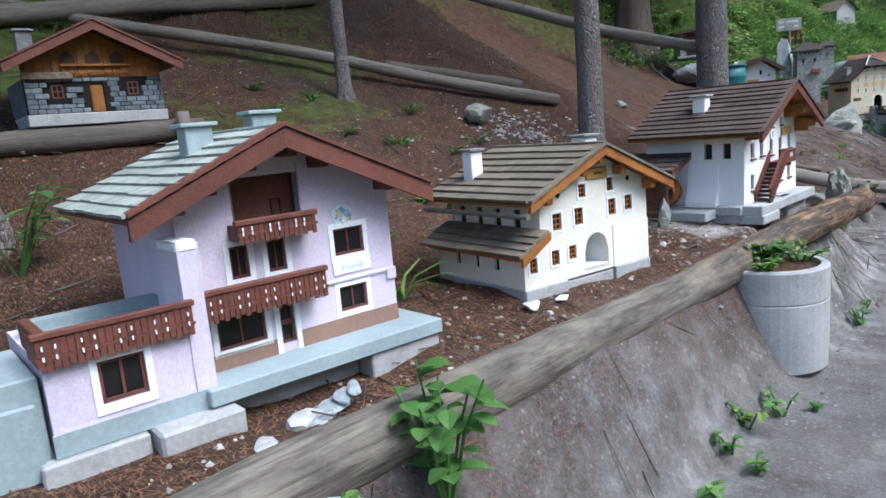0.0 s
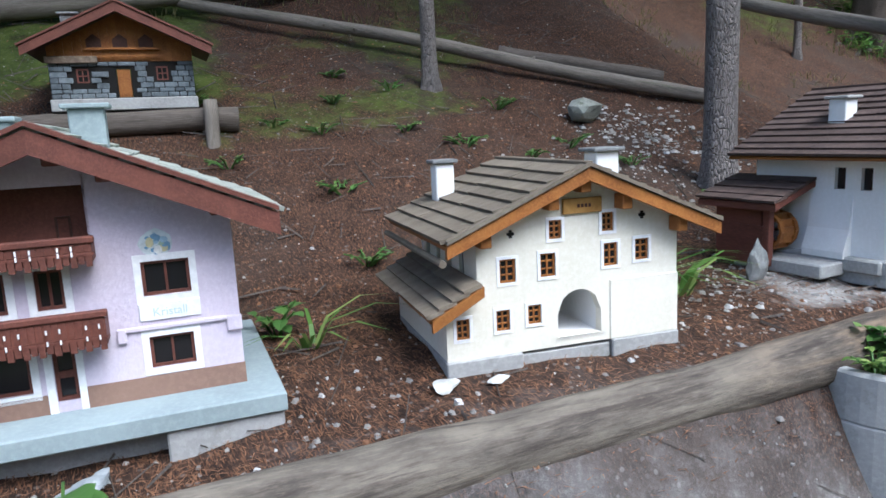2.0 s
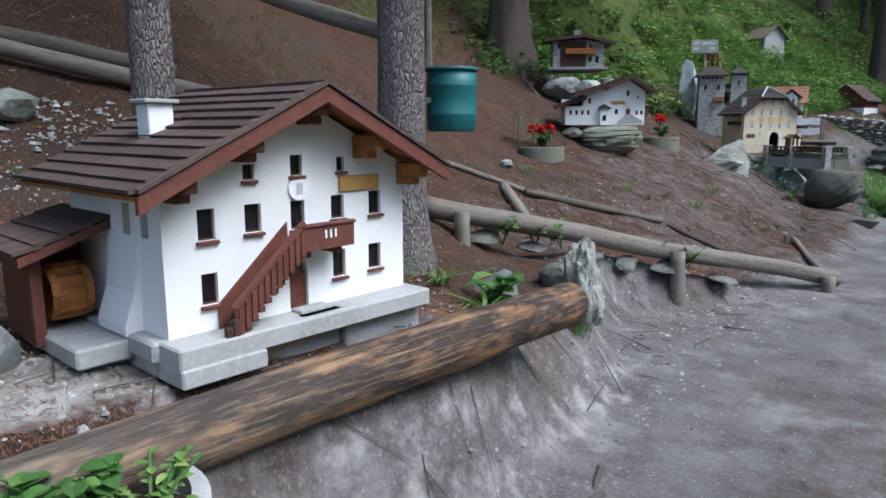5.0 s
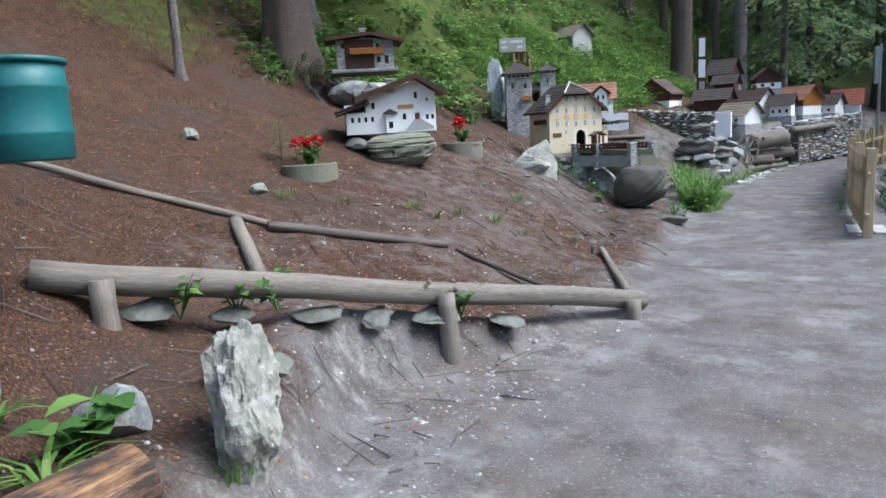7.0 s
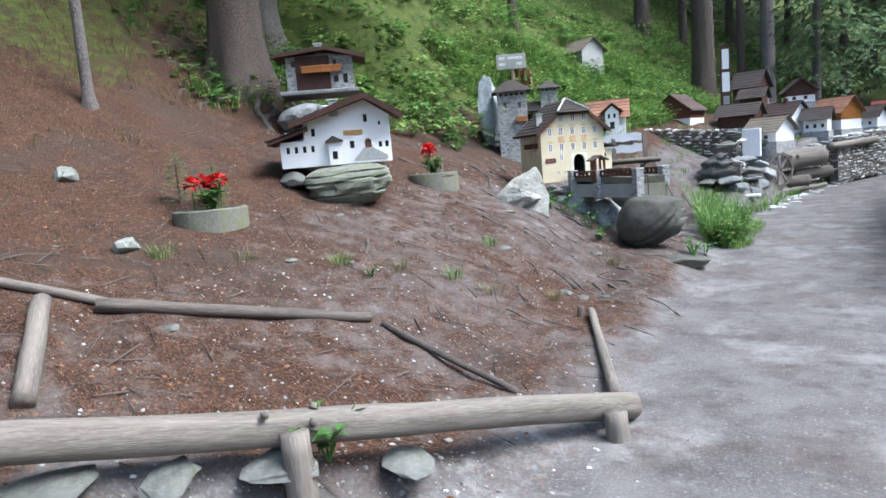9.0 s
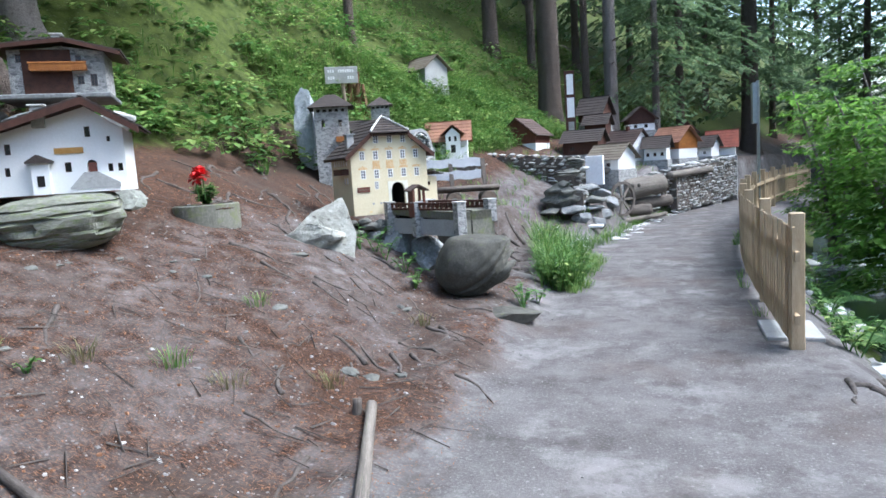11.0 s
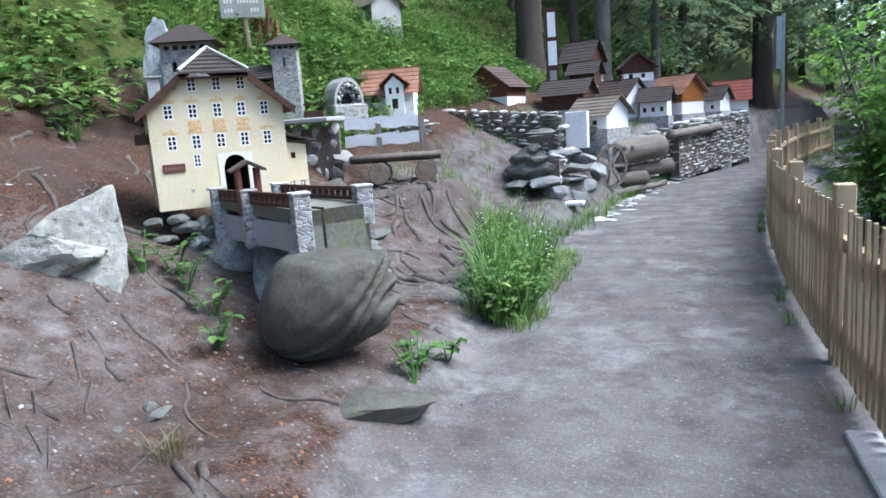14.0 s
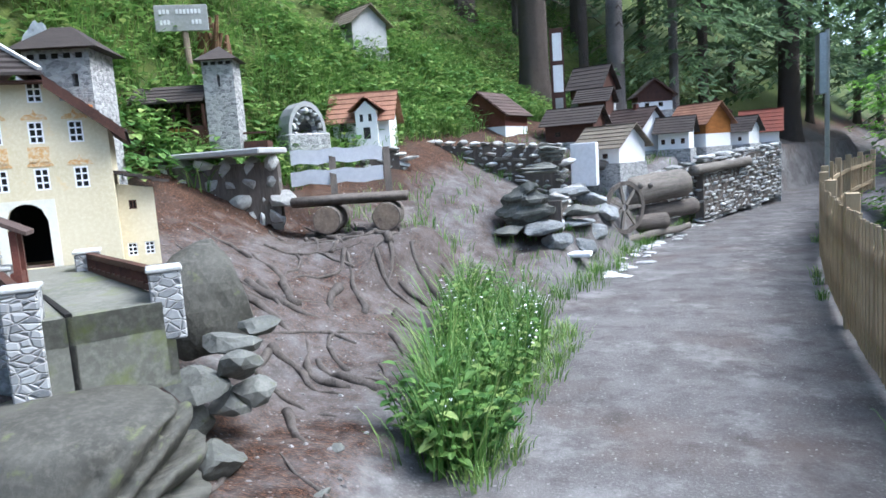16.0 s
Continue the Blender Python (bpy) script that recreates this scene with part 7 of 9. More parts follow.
village_house(-6.55, 26.1, 3.72, 0.92, 4.15, 4.46, "concrete", "roof_grey", "miniature grey-white hut high on the green slope", -28, 0.8, holes=((0.62, 0.2), (0.62, 0.55)), side=True)
cv = thing("model_canopy", pose(-6.25, 25.95, 4.02, 0, 0, -28), "small dark canopy over a white door", "canopy")
part("canopy_roof", wall_bm([(0, 0.02), (0.2, 0.08), (0.4, 0.02)], [], -0.12, 0.0, 0.0), M["roof_dark"], cv)
part("door_leaf", boxes((0.05, 0.35, -0.03, 0.0, -0.24, 0.0)), M["trim_white"], cv)


def towers():
    h = thing("model_tower", pose(-5.2, 20.1, 1.72, 0, 0, 22), "miniature stone tower with dark hall of timber beside it", "model house", "model houses")
    w = 0.33
    part("tower_body", wall_bm([(0.30, 1.0), (0.30 + w, 1.0)], [(0.45, 0.48, 0.72, 0.84, False)], 0, 0.33), M["masonry"], h)
    # no openings here: near-black strips paint in the shade of the belfry gaps
    for k in range(4):
        part("belfry_shade_strip", boxes((0.32 + 0.08 * k, 0.37 + 0.08 * k, -0.003, 0.01, 0.95, 0.985)), M["dark"], h)
    bm = bmesh.new()
    a = [bm.verts.new(p) for p in ((0.23, -0.08, 1.0), (0.70, -0.08, 1.0), (0.70, 0.41, 1.0), (0.23, 0.41, 1.0))]
    top = bm.verts.new((0.465, 0.165, 1.17))
    bm.faces.new(a)
    for i in range(4):
        bm.faces.new((a[i], a[(i + 1) % 4], top))
    part("tower_roof", bm, M["roof_dark"], h)
    part("hall_floor", boxes((-0.42, 0.29, 0.0, 0.36, 0.12, 0.16)), M["brown_dark"], h)
    part("hall_parapet", boxes((-0.42, 0.29, 0.0, 0.015, 0.16, 0.32), (-0.42, -0.405, 0.015, 0.36, 0.16, 0.32)), M["brown_dark"], h)
    for x in (-0.42, -0.25, -0.08, 0.09, 0.25):
        part("hall_post", boxes((x, x + 0.03, 0.0, 0.03, 0.0, 0.55)), M["brown_dark"], h)
    part("hall_back", boxes((-0.42, 0.29, 0.34, 0.36, 0.0, 0.55)), M["brown_dark"], h)
    part("sign_plate", boxes((-0.12, 0.06, -0.012, 0.0, 0.25, 0.30)), M["sign_wood"], h)
    for s, (y0, z0, y1, z1) in (("f", (0.18, 0.76, -0.10, 0.56)), ("b", (0.18, 0.76, 0.46, 0.56))):
        for k in range(5):
            t0, t1 = k / 5, min(1.02, (k + 1.25) / 5)
            bm = bmesh.new()
            ya, yb, za, zb = y0 + (y1 - y0) * t0, y0 + (y1 - y0) * t1, z0 + (z1 - z0) * t0, z0 + (z1 - z0) * t1 + 0.012
            hexa(bm, [(-0.5, ya, za), (0.295, ya, za), (0.295, yb, zb), (-0.5, yb, zb)], [(-0.5, ya, za + 0.014), (0.295, ya, za + 0.014), (0.295, yb, zb + 0.014), (-0.5, yb, zb + 0.014)])
            part("roof_course", bm, M["roof_dark"], h)
    g = wall_bm([(0, 0.56), (0.18, 0.75), (0.36, 0.56)], [], -0.44, -0.42, 0.5)
    g.transform(Matrix(((0, 1, 0, 0), (1, 0, 0, 0), (0, 0, 1, 0), (0, 0, 0, 1))))
    part("gable", g, M["brown_dark"], h)
    part("back_terrace", boxes((0.64, 0.9, 0.1, 0.4, 0.0, 0.12), (0.64, 0.9, 0.1, 0.11, 0.2, 0.22)), M["brown_dark"], h)
    t = thing("model_tower", pose(-4.87, 18.0, 1.3, 0, 0, 25), "miniature square stone tower with dark pyramid roof", "model house", "model houses")
    part("tower_body", wall_bm([(0, 1.24), (0.5, 1.24)], [(0.1, 0.15, 0.95, 1.05, False), (0.35, 0.40, 0.95, 1.05, False)], 0, 0.5), M["masonry"], t)
    # near-black strips on the closed wall, painted in for shaded belfry gaps
    for k in range(5):
        part("belfry_shade_strip", boxes((0.04 + 0.09 * k, 0.09 + 0.09 * k, -0.003, 0.01, 1.17, 1.21)), M["dark"], t)
    bm = bmesh.new()
    a = [bm.verts.new(p) for p in ((-0.09, -0.09, 1.24), (0.59, -0.09, 1.24), (0.59, 0.59, 1.24), (-0.09, 0.59, 1.24))]
    b = [bm.verts.new(p) for p in ((0.17, 0.17, 1.44), (0.33, 0.17, 1.44), (0.33, 0.33, 1.44), (0.17, 0.33, 1.44))]
    bm.faces.new(a)
    bm.faces.new(b)
    for i in range(4):
        bm.faces.new((a[i], a[(i + 1) % 4], b[(i + 1) % 4], b[i]))
    part("tower_roof", bm, M["roof_dark"], t)
    part("oriel", boxes((0.3, 0.48, -0.08, 0.0, 0.72, 0.80)), M["orange_wood"], t)


towers()
rock(-5.27, 18.55, 0.27, 0.2, 0.72, 140, "blue_rock", "tall upright slab of blue-grey rock", 0.55, 20, 4, 0.22, tilt=-6, name="standing_stone")


# ---- dry stone walls ----
def dry_wall(pts, top, h, seed, label, mat="stone", thick=0.22, courses=None):
    """A dry-laid wall along points: every stone its own piece, top given at both ends."""
    wall = thing("dry_stone_wall", pose(0, 0, 0), label, "stone wall", kind="structure")
    wall.name = "wall_dry_stone"
    rnd = random.Random(seed)
    a, b = Vector((*pts[0], 0)), Vector((*pts[1], 0))
    ln = (b - a).length
    d = (b - a).normalized()
    ang = math.degrees(math.atan2(d.y, d.x))
    meshes = [mesh_of("stone", rock_bm(0.5, 0.5, 0.5, seed + k, 2, 0.2), M["stone_light"] if k % 3 == 0 else M["wall_stone"]) for k in range(9)]
    n = courses or max(2, int(h / 0.072))
    for c in range(n):
        s = rnd.uniform(-0.05, 0.05)
        while s < ln:
            w = rnd.uniform(0.10, 0.30)
            t = (s + w / 2) / ln
            zt = top[0] + (top[1] - top[0]) * t
            p = a + d * (s + w / 2)
            o = new("stone", rnd.choice(meshes))
            o.parent = wall
            hh = h / n
            o.matrix_local = pose(p.x, p.y + rnd.uniform(-0.03, 0.03), zt - h + hh * (c + 0.5) + rnd.uniform(-0.01, 0.01), rnd.uniform(-6, 6), rnd.uniform(-6, 6), ang + rnd.uniform(-8, 8)) @ Matrix.Diagonal((w * 1.06, thick * rnd.uniform(0.8, 1.1), hh * rnd.uniform(1.05, 1.35), 1))
            s += w
    bm = bmesh.new()
    beam(bm, (*pts[0], top[0] - h / 2 - 0.02), (*pts[1], top[1] - h / 2 - 0.02), thick * 0.55, h * 0.85)
    # dark log colour on the core stands in for shade in the gaps
    part("core", bm, M["log_dark"], wall)
    return wall


dry_wall([(-4.95, 19.5), (-3.85, 19.85)], (1.66, 1.66), 0.72, 201, "dry stone wall carrying the model tower", courses=4)
dry_wall([(-4.6, 22.3), (-3.75, 22.7)], (1.72, 1.72), 0.65, 202, "dry stone wall below the terracotta house")
dry_wall([(-4.25, 24.2), (-1.75, 24.1)], (1.85, 1.62), 0.75, 203, "pale dry stone wall below the village", thick=0.3)
dry_wall([(-1.60, 22.5), (-1.55, 24.4)], (0.95, 1.0), 0.7, 204, "dry stone wall at the path edge", thick=0.3)
dry_wall([(-1.05, 25.4), (0.05, 27.5)], (0.95, 1.15), 0.9, 205, "dry stone wall beside the path", thick=0.3)
dry_wall([(0.2, 27.4), (1.95, 31.6)], (1.25, 1.38), 1.25, 206, "dry stone wall beside the path", thick=0.3)
tab = boxes((-5.1, -3.8, 19.45, 19.95, 1.66, 1.72), bevel=0.012)
single("stone_slab", tab, M["concrete"], pose(0, 0, 0), "long grey slab under the model tower", "slab")
for k, (x, y, sx, sy, sz, zz) in enumerate(((-1.98, 22.35, 0.36, 0.26, 0.27, 0.9), (-1.8, 22.9, 0.32, 0.24, 0.10, 1.28), (-1.7, 23.05, 0.30, 0.22, 0.10, 1.48), (-1.75, 22.2, 0.34, 0.26, 0.09, 0.58), (-1.5, 22.1, 0.25, 0.2, 0.10, 0.42), (-2.1, 22.1, 0.24, 0.2, 0.08, 0.56), (-1.35, 22.8, 0.24, 0.3, 0.09, 0.72), (-1.25, 23.5, 0.26, 0.3, 0.09, 0.82), (-1.3, 22.6, 0.22, 0.2, 0.14, 0.3), (-1.2, 23.2, 0.22, 0.2, 0.14, 0.35), (-1.4, 22.9, 0.28, 0.3, 0.08, 0.55), (-1.15, 23.8, 0.24, 0.3, 0.12, 0.6), (-1.5, 23.3, 0.28, 0.3, 0.08, 0.95))):
    rock(x, y, sx, sy, sz, 210 + k, "plate" if k in (0, 1, 2, 5, 6) else "stone", "dark layered schist boulder in the rockery" if k < 3 else "mossy rock of the rockery", 0, 30 * k, 4 if k == 0 else 3, 0.15 if k < 3 else 0.25, 0.16 if k < 3 else 0.0, z=zz, group="rockery stones")

# stone arch of rubble
arch = thing("rubble_arch", pose(-4.50, 21.6, 1.72, 0, 0, 52), "round grey arch lined with rubble stones", "grotto")
bm = bmesh.new()
for k in range(10):
    a0, a1 = math.pi * k / 10, math.pi * (k + 1) / 10
    q = lambda r, a: (r * math.cos(a), 0, r * 1.6 * math.sin(a) + 0.22)
    o0, o1, i0, i1 = q(0.25, a0), q(0.25, a1), q(0.21, a0), q(0.21, a1)
    hexa(bm, [o0, o1, i1, i0], [(v[0], 0.4, v[2]) for v in (o0, o1, i1, i0)])
bmesh.ops.remove_doubles(bm, verts=bm.verts[:], dist=1e-5)
part("shell", bm, M["concrete"], arch)
for k in range(22):
    a = math.pi * (k % 11) / 10
    rr = 0.18 if k < 11 else 0.13
    bmr = rock_bm(0.045, 0.06, 0.04, 300 + k, 2)
    bmesh.ops.translate(bmr, verts=bmr.verts[:], vec=(rr * math.cos(a), 0.02 + 0.06 * (k // 11), rr * 1.6 * math.sin(a) + 0.22))
    part("stone", bmr, M["stone_light" if k % 2 else "stone"], arch)
part("back", boxes((-0.19, 0.19, 0.3, 0.34, -0.2, 0.46)), M["masonry"], arch)
part("foot", boxes((-0.28, 0.28, -0.05, 0.4, -0.5, 0.22), bevel=0.02), M["masonry"], arch)


# ---- bench ----
def bench():
    b = thing("log_bench", pose(-3.62, 19.95, 0.86, 0, 0, 19), "log bench with two white-weathered back boards", "bench")
    for x in (0.22, 0.80):
        bm = bmesh.new()
        tube(bm, [(x, -0.28, 0.12), (x + 0.01, 0.1, 0.12), (x, 0.5, 0.13)], [0.135, 0.14, 0.13], 20, 0.06, int(x * 10))
        part("log_leg", bm, M["log_dark"], b, "thick round log with pale cut face", smooth=False)
        bm = bmesh.new()
        tube(bm, [(x, -0.284, 0.12), (x, -0.28, 0.12)], [0.126, 0.13], 20, 0.06, int(x * 10))
        part("cut_face", bm, M["end_grain"], b)
        bm = bmesh.new()
        beam(bm, (x, 0.32, 0.2), (x - 0.02, 0.52, 0.80), 0.07, 0.06)
        part("back_post", bm, M["log_dark"], b)
    bm = bmesh.new()
    tube(bm, [(-0.14, -0.02, 0.31), (0.4, 0.0, 0.32), (1.0, -0.02, 0.31)], [0.18, 0.19, 0.17], 16, 0.1, 4)
    for v in bm.verts:
        v.co.z = 0.31 + (v.co.z - 0.31) * (0.25 if v.co.z > 0.31 else 0.35)
    part("seat", bm, M["log_dark"], b, "split log seat", smooth=True)
    for z0, off in ((0.46, 0.44), (0.68, 0.50)):
        bm = bmesh.new()
        n = 10
        for k in range(n):
            x0, x1 = -0.24 + 0.98 * k / n, -0.24 + 0.98 * (k + 1) / n
            w0, w1 = 0.012 * math.sin(k * 1.7 + z0 * 9), 0.012 * math.sin((k + 1) * 1.7 + z0 * 9)
            hexa(bm, [(x0, off - 0.03, z0 + w0), (x1, off - 0.03, z0 + w1), (x1, off - 0.03, z0 + 0.15 + w1), (x0, off - 0.03, z0 + 0.15 + w0)], [(x0, off, z0 + w0), (x1, off, z0 + w1), (x1, off + 0.02, z0 + 0.15 + w1), (x0, off + 0.02, z0 + 0.15 + w0)])
        bmesh.ops.remove_doubles(bm, verts=bm.verts[:], dist=0.0005)
        part("back_board", bm, M["bench_white"], b, "white-weathered wavy board")


bench()

# ---- water wheel, trough logs and stone edging ----
ww = thing("water_wheel", pose(-0.88, 24.2, 0.62, 0, 0, 50), "old dark wooden water wheel with broken paddles", "water wheel")
for k in range(14):
    a0, a1 = k * math.tau / 14, (k + 1) * math.tau / 14
    bm = bmesh.new()
    beam(bm, (0.36 * math.cos(a0), 0, 0.36 * math.sin(a0)), (0.36 * math.cos(a1), 0, 0.36 * math.sin(a1)), 0.06, 0.05, (0, 1, 0))
    part("rim", bm, M["log_dark"], ww)
    if k % 2 == 0:
        bm = bmesh.new()
        beam(bm, (0.05 * math.cos(a0), 0, 0.05 * math.sin(a0)), (0.36 * math.cos(a0), 0, 0.36 * math.sin(a0)), 0.05, 0.03, (0, 1, 0))
        part("spoke", bm, M["log_grey"], ww)
log_thing("hollow_log", (-0.95, 25.0, 0.78), (-0.1, 25.9, 0.85), 0.24, 0.23, M["log_grey"], "thick hollow log trough beside the wheel", 61, knots=2)
log_thing("short_log", (-0.85, 24.9, 0.3), (-0.35, 25.3, 0.3), 0.13, 0.13, M["log_dark"], "sawn log under the trough", 62)
log_thing("short_log", (-0.7, 25.3, 0.4), (0.1, 26.1, 0.45), 0.14, 0.13, M["log_dark"], "sawn log under the trough", 63)
log_thing("edge_log", (-1.0, 24.2, 0.10), (0.0, 25.9, 0.14), 0.06, 0.055, M["log_grey"], "thin log along the path edge", 64)
log_thing("edge_log", (-1.5, 22.6, 0.14), (-1.0, 24.2, 0.12), 0.05, 0.05, M["log_grey"], "thin log along the path edge", 65)
log_thing("edge_log", (-2.1, 24.2, 1.30), (-0.7, 25.4, 1.20), 0.09, 0.08, M["log_grey"], "grey log lying on the wall", 66)
log_thing("edge_log", (0.1, 26.9, 1.0), (1.2, 29.4, 1.05), 0.09, 0.09, M["log_grey"], "grey log lying on the wall", 67)
single("plank", boxes((-1.75, -1.12, 22.05, 22.3, 0.22, 0.27), bevel=0.01), M["bench_white"], pose(0, 0, 0), "pale flat plank at the path edge", "plank")
single("grey_box", boxes((-1.66, -1.28, 24.35, 24.7, 0.95, 1.6), bevel=0.01), M["bench_white"], pose(0, 0, 0), "weathered grey wooden box on the wall", "box")
rf = random.Random(9)
for k in range(34):
    y = rf.uniform(21.8, 28.5)
    x = bend(y) - 1.42 + rf.uniform(-0.02, 0.36)
    rock(x, y, rf.uniform(0.07, 0.16), rf.uniform(0.07, 0.14), 0.025, 230 + k, "stone_light", "pale flat stone set in the path edge", 0.3, rf.uniform(0, 90), 2, 0.2, group="edging stones")

# ---- signs ----
sg = thing("signpost", pose(-6.15, 21.2, 2.2, 0, 0, 30), "grey wooden sign with white lettering on a pale post", "sign")
bm = bmesh.new()
tube(bm, [(0.25, 0, 0), (0.22, 0, 1.15)], [0.045, 0.04], 10, 0.05)
part("post", bm, M["end_grain"], sg)
part("board", boxes((-0.12, 0.52, -0.05, -0.02, 1.12, 1.44), bevel=0.006), M["sign"], sg)
for z, segs in ((1.33, ((-0.06, 0.10), (0.14, 0.46))), (1.20, ((-0.06, 0.10), (0.32, 0.46)))):
    for a, b in segs:
        n = int((b - a) / 0.045)
        for k in range(n):
            part("letter_bar", boxes((a + 0.045 * k, a + 0.045 * k + 0.03, -0.054, -0.049, z, z + 0.055)), M["sign_white"], sg)
ts = thing("wayside_cross", pose(-2.45, 28.3, 2.0, 0, 0, 10), "tall narrow dark wayside board with white panels", "sign")
part("board", boxes((-0.14, 0.14, 0, 0.05, 0, 2.0)), M["brown_dark"], ts)
part("panel", boxes((-0.08, 0.10, -0.006, 0.0, 1.35, 1.9), bevel=0.002), M["trim_white"], ts)
part("panel", boxes((-0.09, 0.11, -0.006, 0.0, 0.72, 1.26), bevel=0.002), M["trim_white"], ts)
part("panel", boxes((-0.07, 0.09, -0.006, 0.0, 0.30, 0.6), bevel=0.002), M["sign"], ts)
pp = thing("sign_pole", pose(2.05, 26.0, 0), "thin galvanised pole with a flat sign seen edge-on", "sign")
bm = bmesh.new()
tube(bm, [(0, 0, -0.3), (0, 0, 3.05)], [0.035, 0.035], 10)
part("pole", bm, M["pipe"], pp)
part("plate", boxes((-0.12, -0.03, -0.1, 0.3, 2.1, 3.0)), M["pipe"], pp)

# old root stump
st = thing("root_stump", pose(-6.0, 21.9, 2.55), "upturned reddish-brown root stump", "stump")
rs = random.Random(3)
rotten = material("rotten_wood", (0.14, 0.075, 0.035), (0.06, 0.03, 0.018), (0.24, 0.15, 0.08), 6, 30, 0.9, 0.8, (4, 4, 1))
for k in range(16):
    bm = bmesh.new()
    a, r = rs.uniform(0, 6.28), rs.uniform(0.08, 0.3)
    p = Vector((r * math.cos(a), r * 0.5 * math.sin(a), 0))
    tube(bm, [p, p + Vector((rs.uniform(-0.1, 0.1), 0, 0.4)), p + Vector((rs.uniform(-0.2, 0.2), rs.uniform(-0.1, 0.1), rs.uniform(0.6, 1.05)))], [0.10, 0.07, 0.025], 7, 0.4, k)
    part("root_limb", bm, rotten, st)

# ---- village trees ----
tree(-3.30, 30.2, 0.34, 16, None, "bark_dark", "thick dark spruce trunk above the village", 91, flare=1.3)
tree(-1.62, 32.2, 0.22, 16, None, "bark", "straight grey spruce trunk above the village", 92, flare=1.3)
tree(-2.45, 32.5, 0.13, 14, None, "bark_dark", "slim dark spruce trunk", 93, flare=1.2)
tree(-0.25, 34.0, 0.13, 14, 2, "bark", "slim grey spruce trunk", 94, flare=1.2)
tree(-5.75, 33.0, 0.26, 15, 0, "bark_dark", "dark spruce trunk on the green slope", 95, flare=1.3)
tree(-4.6, 34.5, 0.15, 15, None, "bark_dark", "dark spruce trunk on the green slope", 96, flare=1.3)
tree(3.4, 40.5, 0.36, 15, 2, "bark_dark", "dark leaning spruce beyond the village", 97, flare=1.3, scale=1.3)
tree(-7.2, 24.5, 0.12, 13, None, "bark_dark", "dark spruce trunk on the green slope", 98, flare=1.3)
for k, (x, y, c, s) in enumerate(((0.6, 38, 2, 1.2), (-3.4, 38, 2, 1.3), (8.5, 36, 3, 0.9), (8.6, 33, 3, 0.9), (7.5, 29, 3, 0.8), (8.5, 44, 2, 1.4), (2.0, 47, 2, 1.5), (-6.5, 44, 2, 1.5), (6.8, 24.5, 3, 0.7), (-1.5, 43, 2, 1.4), (5.5, 50, 2, 1.6), (-9, 36, 2, 1.3), (-10, 29, 2, 1.2), (-9.5, 23, 1, 1.1), (-10.5, 18, 0, 1.0), (8, 20, 3, 0.8), (8.5, 16, 3, 0.9), (11, 26, 3, 0.9))):
    tree(x, y, 0.16, 13, c, "bark_dark", "dense dark spruce at the end of the valley", 110 + k, scale=s)
for k, (x, y, s) in enumerate(((13, 33, 1.1), (15.5, 36, 1.3), (12, 40, 1.2), (17, 31, 1.2), (14, 44, 1.4), (19, 38, 1.4), (10.5, 47, 1.4))):
    tree(x, y, 0.2, 14, 2, "bark_dark", "dense dark spruce on the far bank", 240 + k, scale=s, dead=0)
rb = random.Random(61)
for k in range(30):
    y = rb.uniform(20, 62)
    x = bend(y) + rb.uniform(9.5, 22)
    tree(x, y, 0.15, 13, 2 + k % 2, "bark_dark", "dense dark spruce on the far bank", 140 + k, scale=rb.uniform(0.75, 1.0), dead=0)
for k in range(16):
    y = rb.uniform(44, 75)
    x = rb.uniform(-14, 14)
    tree(x, y, 0.18, 14, 2, "bark_dark", "dense dark spruce at the end of the valley", 180 + k, scale=rb.uniform(1.1, 1.5), dead=0)
# ---- plants ----
def leaf_verts(base, direction, up, length, width, droop=0.25, fold=0.15):
    """An ovate leaf: eight points round a bent midrib."""
    d = Vector(direction).normalized()
    s = d.cross(Vector(up)).normalized()
    n = s.cross(d).normalized()
    out = []
    for t, w in ((0.0, 0.06), (0.3, 0.85), (0.6, 1.0), (0.85, 0.55), (1.0, 0.0)):
        c = Vector(base) + d * length * t - n * 0 - Vector((0, 0, 1)) * droop * length * t * t
        out.append((c - s * width * w / 2 + n * fold * width * w, c, c + s * width * w / 2 + n * fold * width * w))
    return out


def add_leaf(V, F, *args, **kw):
    rows = leaf_verts(*args, **kw)
    n = len(V)
    for a, b, c in rows[:-1]:
        V += [tuple(a), tuple(b), tuple(c)]
    V.append(tuple(rows[-1][1]))
    for k in range(3):
        i = n + 3 * k
        F += [(i, i + 1, i + 4, i + 3), (i + 1, i + 2, i + 5, i + 4)]
    i = n + 9
    F += [(i, i + 1, i + 3), (i + 1, i + 2, i + 3)]


